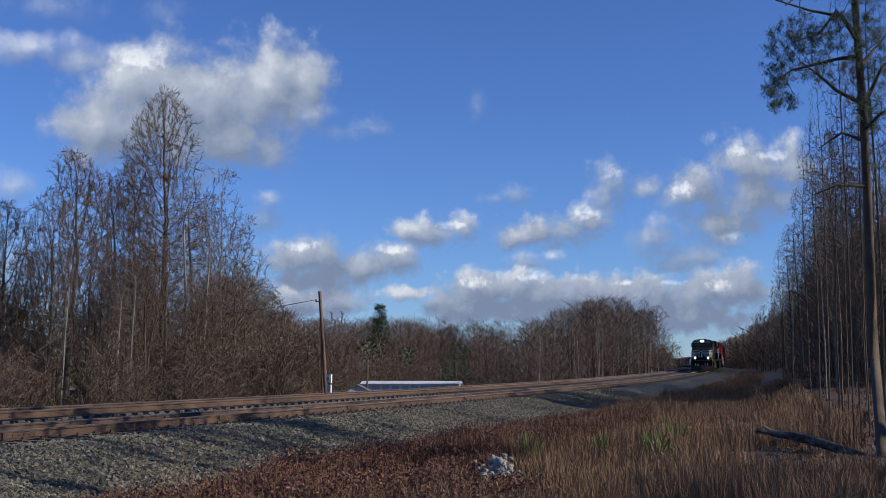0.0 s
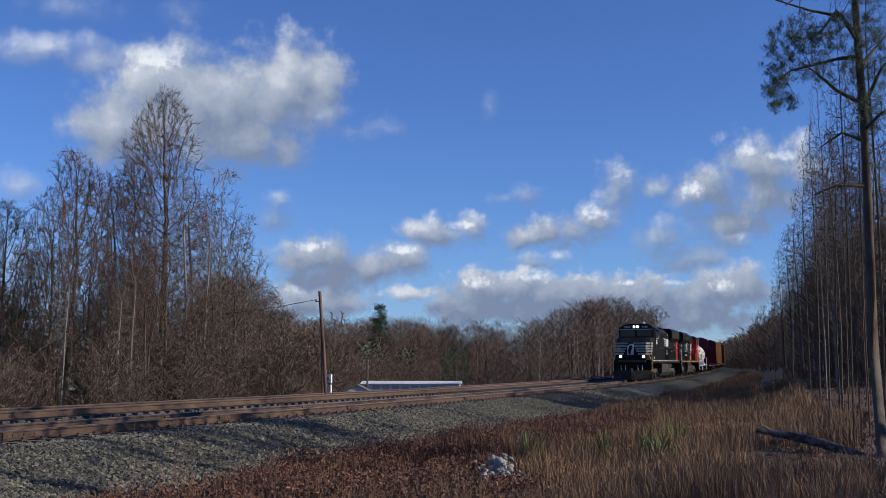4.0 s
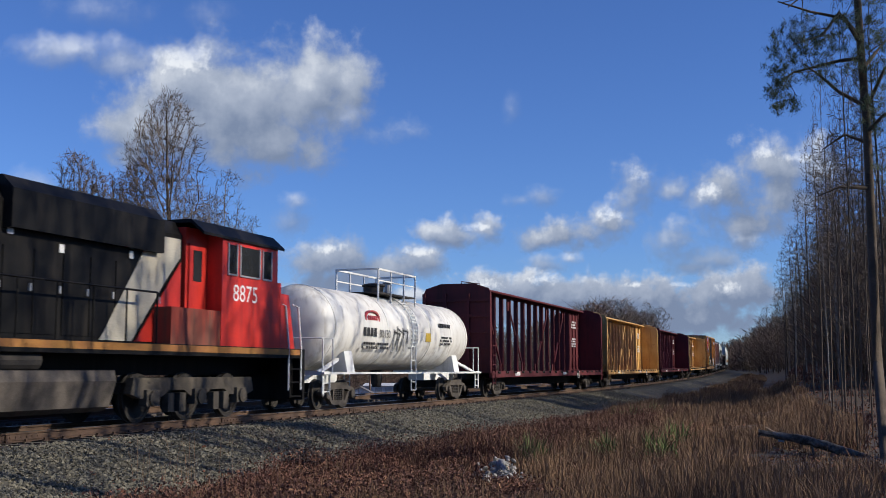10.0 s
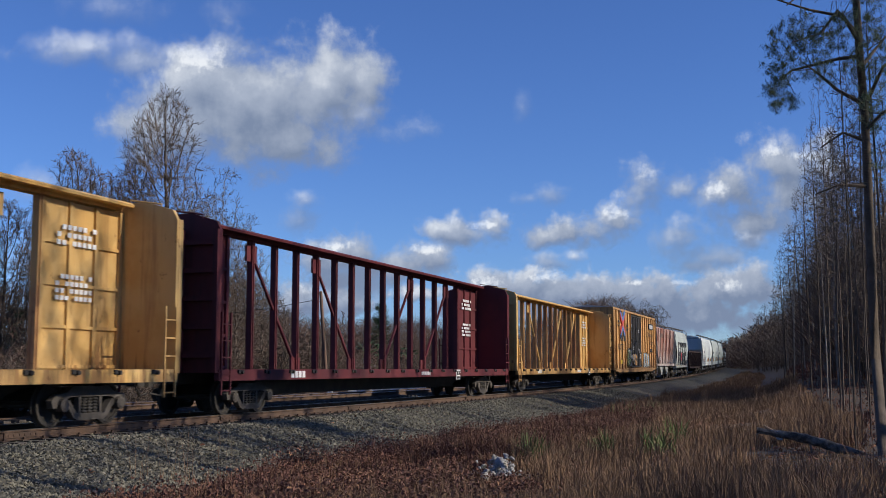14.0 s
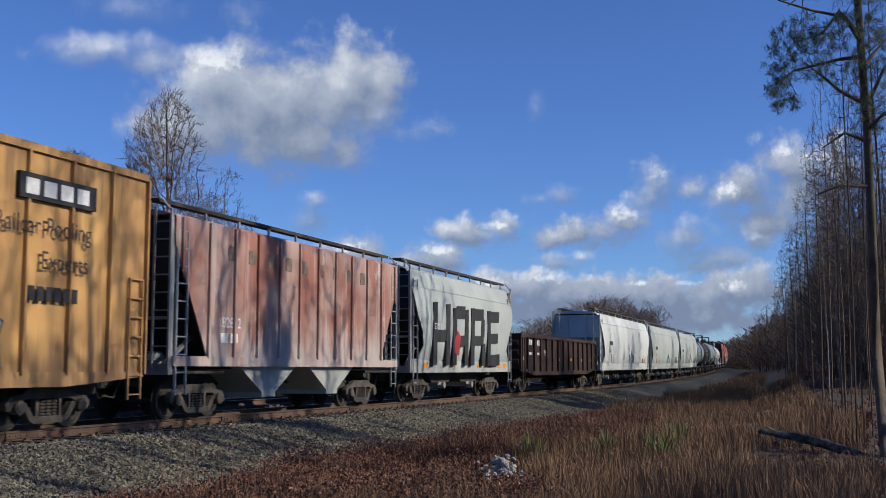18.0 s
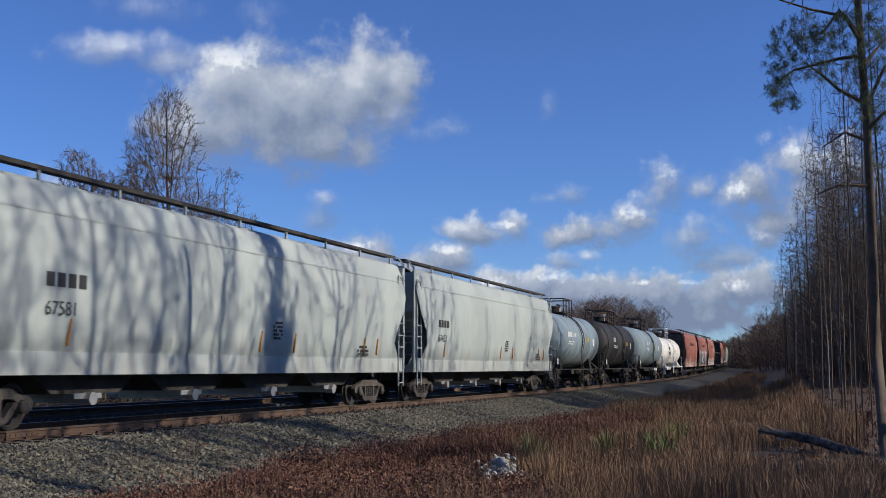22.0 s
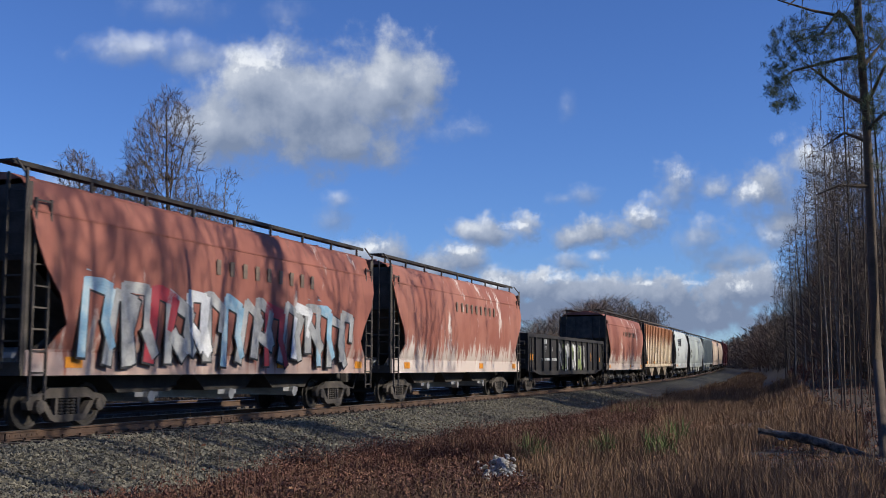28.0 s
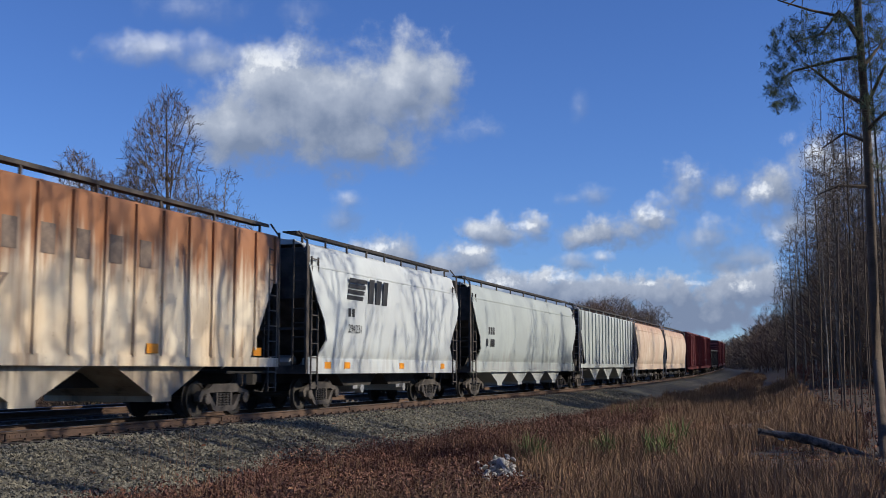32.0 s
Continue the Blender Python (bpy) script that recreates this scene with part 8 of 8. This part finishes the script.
cedar = pine("cedar_tree", 6, 2, "dense dark green cedar tree", 90, 0.05, 0.28, 0.6, 50)
stand(cedar, 800, 612, -62, 0.9)
stand(cedar, 822, 616, -60, 0.9)
stand(cedar, 786, 622, -58, 0.8)
stand(cedar, 28, 545, -30, 0.9)
stand(cedar, 142, 636, -13, 0.9)
stand(cedar, 1140, 560, -32, 1.0)
far_pine = pine("pine_tree", 14, 4, "tall dark green pine above bare trees", 70, 0.5, 0.34, 1.5, 46)
stand(far_pine, 672, 538, -110, 0.9)
# pines added out of view for dense shadows across the line
for u, s_, hh in ((25, 11.5, 17), (23.5, 27.0, 17)):
    plant(far_pine, u, s_, hh, wide=0.4)

# unseen cedars and shrubs, added to shade the grass at the right
for u, s_, hh in ((18.6, 12.6, 3.0), (19.2, 14.2, 3.4), (19.8, 16, 3.6), (18.8, 10.8, 3.2)):
    plant(cedar, u, s_, hh, wide=1.0)
for i in range(14):
    plant(rng.choice((bush_a, bush_b)), rng.uniform(18.2, 22), rng.uniform(9, 18), rng.uniform(1.6, 2.6), wide=1.1)

# the near pine at the wood's edge: its trunk, its limbs and hanging sprays of needles
near = thing("pine_tree", "tall pine with hanging needle sprays at the wood's edge", "tree")
foot = land(EYE.x + 20.6 * math.tan(math.atan((1552 - 784) / 1958) - radians(YAW)), 20.6)
tr = [foot - Vector((0, 0, 0.2))] + [at_px(px, y, 21.5) for px, y in ((1548, 640), (1541, 500), (1534, 330), (1528, 200), (1519, 90), (1513, 0), (1506, -120), (1500, -260))]
part("trunk", Geo().tube(tr, 0.10, 9, 0.06), BARK, near, smooth=1.0)
limbs = [[(1527, 185, 21.5), (1480, 160, 21.4), (1445, 130, 21.2), (1418, 110, 21)], [(1518, 75, 21.5), (1490, 30, 21.3), (1430, 18, 21.1), (1372, 0, 21)], [(1514, 60, 21.5), (1480, 20, 21.2), (1450, 60, 21), (1400, 75, 20.8)],
         [(1530, 250, 21.5), (1490, 235, 21.7), (1450, 262, 22)], [(1537, 330, 21.5), (1480, 328, 21.3), (1440, 345, 21.2)], [(1528, 190, 21.5), (1560, 120, 21.3), (1590, 90, 21)], [(1512, -40, 21.5), (1440, -30, 21.2), (1390, 10, 21)], [(1522, 120, 21.5), (1545, 90, 21.8), (1570, 60, 22)],
         [(1520, 100, 21.5), (1480, 105, 21.8), (1400, 125, 22), (1365, 150, 22)], [(1530, 230, 21.5), (1560, 200, 21), (1600, 180, 21)]]
leaf = Geo()
rn = random.Random(12)
for lb in limbs:
    pp = [at_px(*q) for q in lb]
    part("limb", Geo().tube(pp, 0.045, 6, 0.012), BARK, near)
    for k in range(5):
        f = rn.uniform(0.3, 1)
        i = min(int(f * (len(pp) - 1)), len(pp) - 2)
        p = pp[i].lerp(pp[i + 1], f * (len(pp) - 1) - i)
        e = p + Vector((rn.gauss(0, 0.35), rn.gauss(0, 0.35), rn.gauss(0, 0.25)))
        part("twig", Geo().tube([p, e], 0.010, 4, 0.004), BARK, near)


def spray(px, y, rx, ry, n):
    for _ in range(n):
        t = rn.uniform(0, 6.28)
        k = rn.random() ** 0.6
        c_ = at_px(px + rx * k * math.cos(t), y + ry * k * math.sin(t), 21 + rn.gauss(0, 0.5))
        for _ in range(34):
            d = Vector((rn.gauss(0, 1), rn.gauss(0, 1), rn.gauss(0, 1) + 0.15)).normalized() * rn.uniform(0.06, 0.13)
            sd = d.orthogonal().normalized() * 0.006
            q = c_ + Vector((rn.gauss(0, 0.035), rn.gauss(0, 0.035), rn.gauss(0, 0.035)))
            leaf.face(q - sd, q + sd, q + d)


for a in ((1385, 110, 38, 45, 46), (1370, 160, 22, 45, 34), (1405, 70, 45, 35, 40), (1440, 55, 55, 40, 44), (1480, 90, 45, 60, 46), (1535, 120, 40, 70, 60), (1530, 30, 50, 40, 50), (1500, -30, 90, 40, 50), (1395, 180, 18, 18, 12), (1550, 200, 30, 40, 30), (1450, 120, 35, 30, 20), (1560, 290, 25, 30, 10)):
    spray(*a)
part("needle_sprays", leaf, NEEDLE, near)

# ---------------------------------------------------------------- buildings far off
ROOF = mat("grey_roof_shingles", (0.16, 0.15, 0.15), (0.10, 0.095, 0.09), 0.9, scale=2, fine=10)
SIDING = mat("white_siding", (0.72, 0.72, 0.70), (0.6, 0.6, 0.58), 0.7, scale=1, fine=6)
TAN_SIDING = mat("tan_siding", (0.50, 0.40, 0.22), (0.42, 0.33, 0.18), 0.8, scale=1, fine=6)


def house(px, y_base, y_top, u, wide, deep, label, wall=None, eave=0.62, turn=0.0, windows=3):
    s = side_at(px, u)
    p = land(u, s)
    hh = tall(y_top, u, s)
    t = thing("house", label, "house", m=Matrix.Translation(p - Vector((0, 0, 0.1))) @ Matrix.Rotation(radians(YAW) + turn, 4, "Z"))
    w, e = wide / 2, hh * eave
    m_ = wall or SIDING
    part("wall", Geo().prism([(-w, 0), (w, 0), (w, e), (0, hh - 0.12), (-w, e)], -deep / 2, deep / 2), m_, t)
    for sx in (1, -1):
        part("roof", Geo().prism([(0, hh), (sx * (w + 0.4), e - 0.25), (sx * (w + 0.4), e - 0.42), (0, hh - 0.18)], -deep / 2 - 0.3, deep / 2 + 0.3), ROOF, t)
    for i in range(windows):
        x = -w + wide * (i + 1) / (windows + 1)
        wd = part("window", Geo().box(x - 0.45, x + 0.45, -deep / 2 - 0.04, -deep / 2 + 0.02, e * 0.35, e * 0.8), GLASS, t)
        part("window_frame", Geo().box(x - 0.52, x + 0.52, -deep / 2 - 0.03, -deep / 2 + 0.01, e * 0.8, e * 0.85), SIDING, wd)
    return t


house(645, 660, 630, -100, 7.5, 8, "white gabled house among bare trees", mat("house_siding", (0.55, 0.55, 0.54), (0.42, 0.42, 0.41)), eave=0.55)
house(766, 655, 634, -104, 7.0, 7, "pale grey gabled house among bare trees", mat("pale_siding", (0.42, 0.42, 0.40), (0.33, 0.33, 0.31)), eave=0.6)
house(130, 668, 622, -42, 8.5, 6, "tan low house behind a thicket", TAN_SIDING, 0.72, 0.0, 2)
long_s = side_at(728, -50)
sh = thing("storage_building", "long low white storage building with a row of doors", "building", m=Matrix.Translation(land(-50, long_s)) @ Matrix.Rotation(radians(YAW - 4), 4, "Z"))
lh = tall(676, -50, long_s)
part("wall", Geo().box(-8.2, 8.4, -3, 3, -1, lh - 0.3), SIDING, sh)
part("roof", Geo().prism([(-3.3, lh - 0.3), (3.3, lh - 0.3), (0, lh + 0.15)], -8.5, 8.7, "x"), mat("white_metal_roof", (0.74, 0.74, 0.72), (0.62, 0.62, 0.60), 0.5, scale=1, fine=6), sh)
for i in range(10):
    x = -8 + i * 1.65
    part("door", Geo().box(x, x + 1.2, -3.04, -2.98, 0.1, lh - 0.6), GALV, sh)
end = thing("shed", "small white gabled shed beside a storage building", "building", m=Matrix.Translation(land(-46, side_at(636, -46))) @ Matrix.Rotation(radians(YAW), 4, "Z"))
part("wall", Geo().prism([(-1.4, -1), (1.4, -1), (1.4, lh - 0.3), (0, lh + 0.3), (-1.4, lh - 0.3)], -2, 2), SIDING, end)
part("roof", Geo().prism([(-1.6, lh - 0.4), (0, lh + 0.36), (1.6, lh - 0.4), (1.6, lh - 0.3), (0, lh + 0.5), (-1.6, lh - 0.3)], -2.2, 2.2), ROOF, end)


# ---------------------------------------------------------------- what moves
def on_track(s):
    p, th = line(s)
    slope = (rise(s + 1) - rise(s - 1)) / 2
    return Matrix.Translation(p) @ Matrix.Rotation(th, 4, "Z") @ Matrix.Rotation(slope, 4, "X")


def motions():
    """The train runs along the track, and the clouds drift."""
    for car, s0 in TRAIN:
        walk(car, [(t, on_track(s0 - run_at(t))) for t in range(33)])
    for ob, where in DRIFT:
        walk(ob, [(t, where(t)) for t in (0, 8, 16, 24, 32)])


motions()
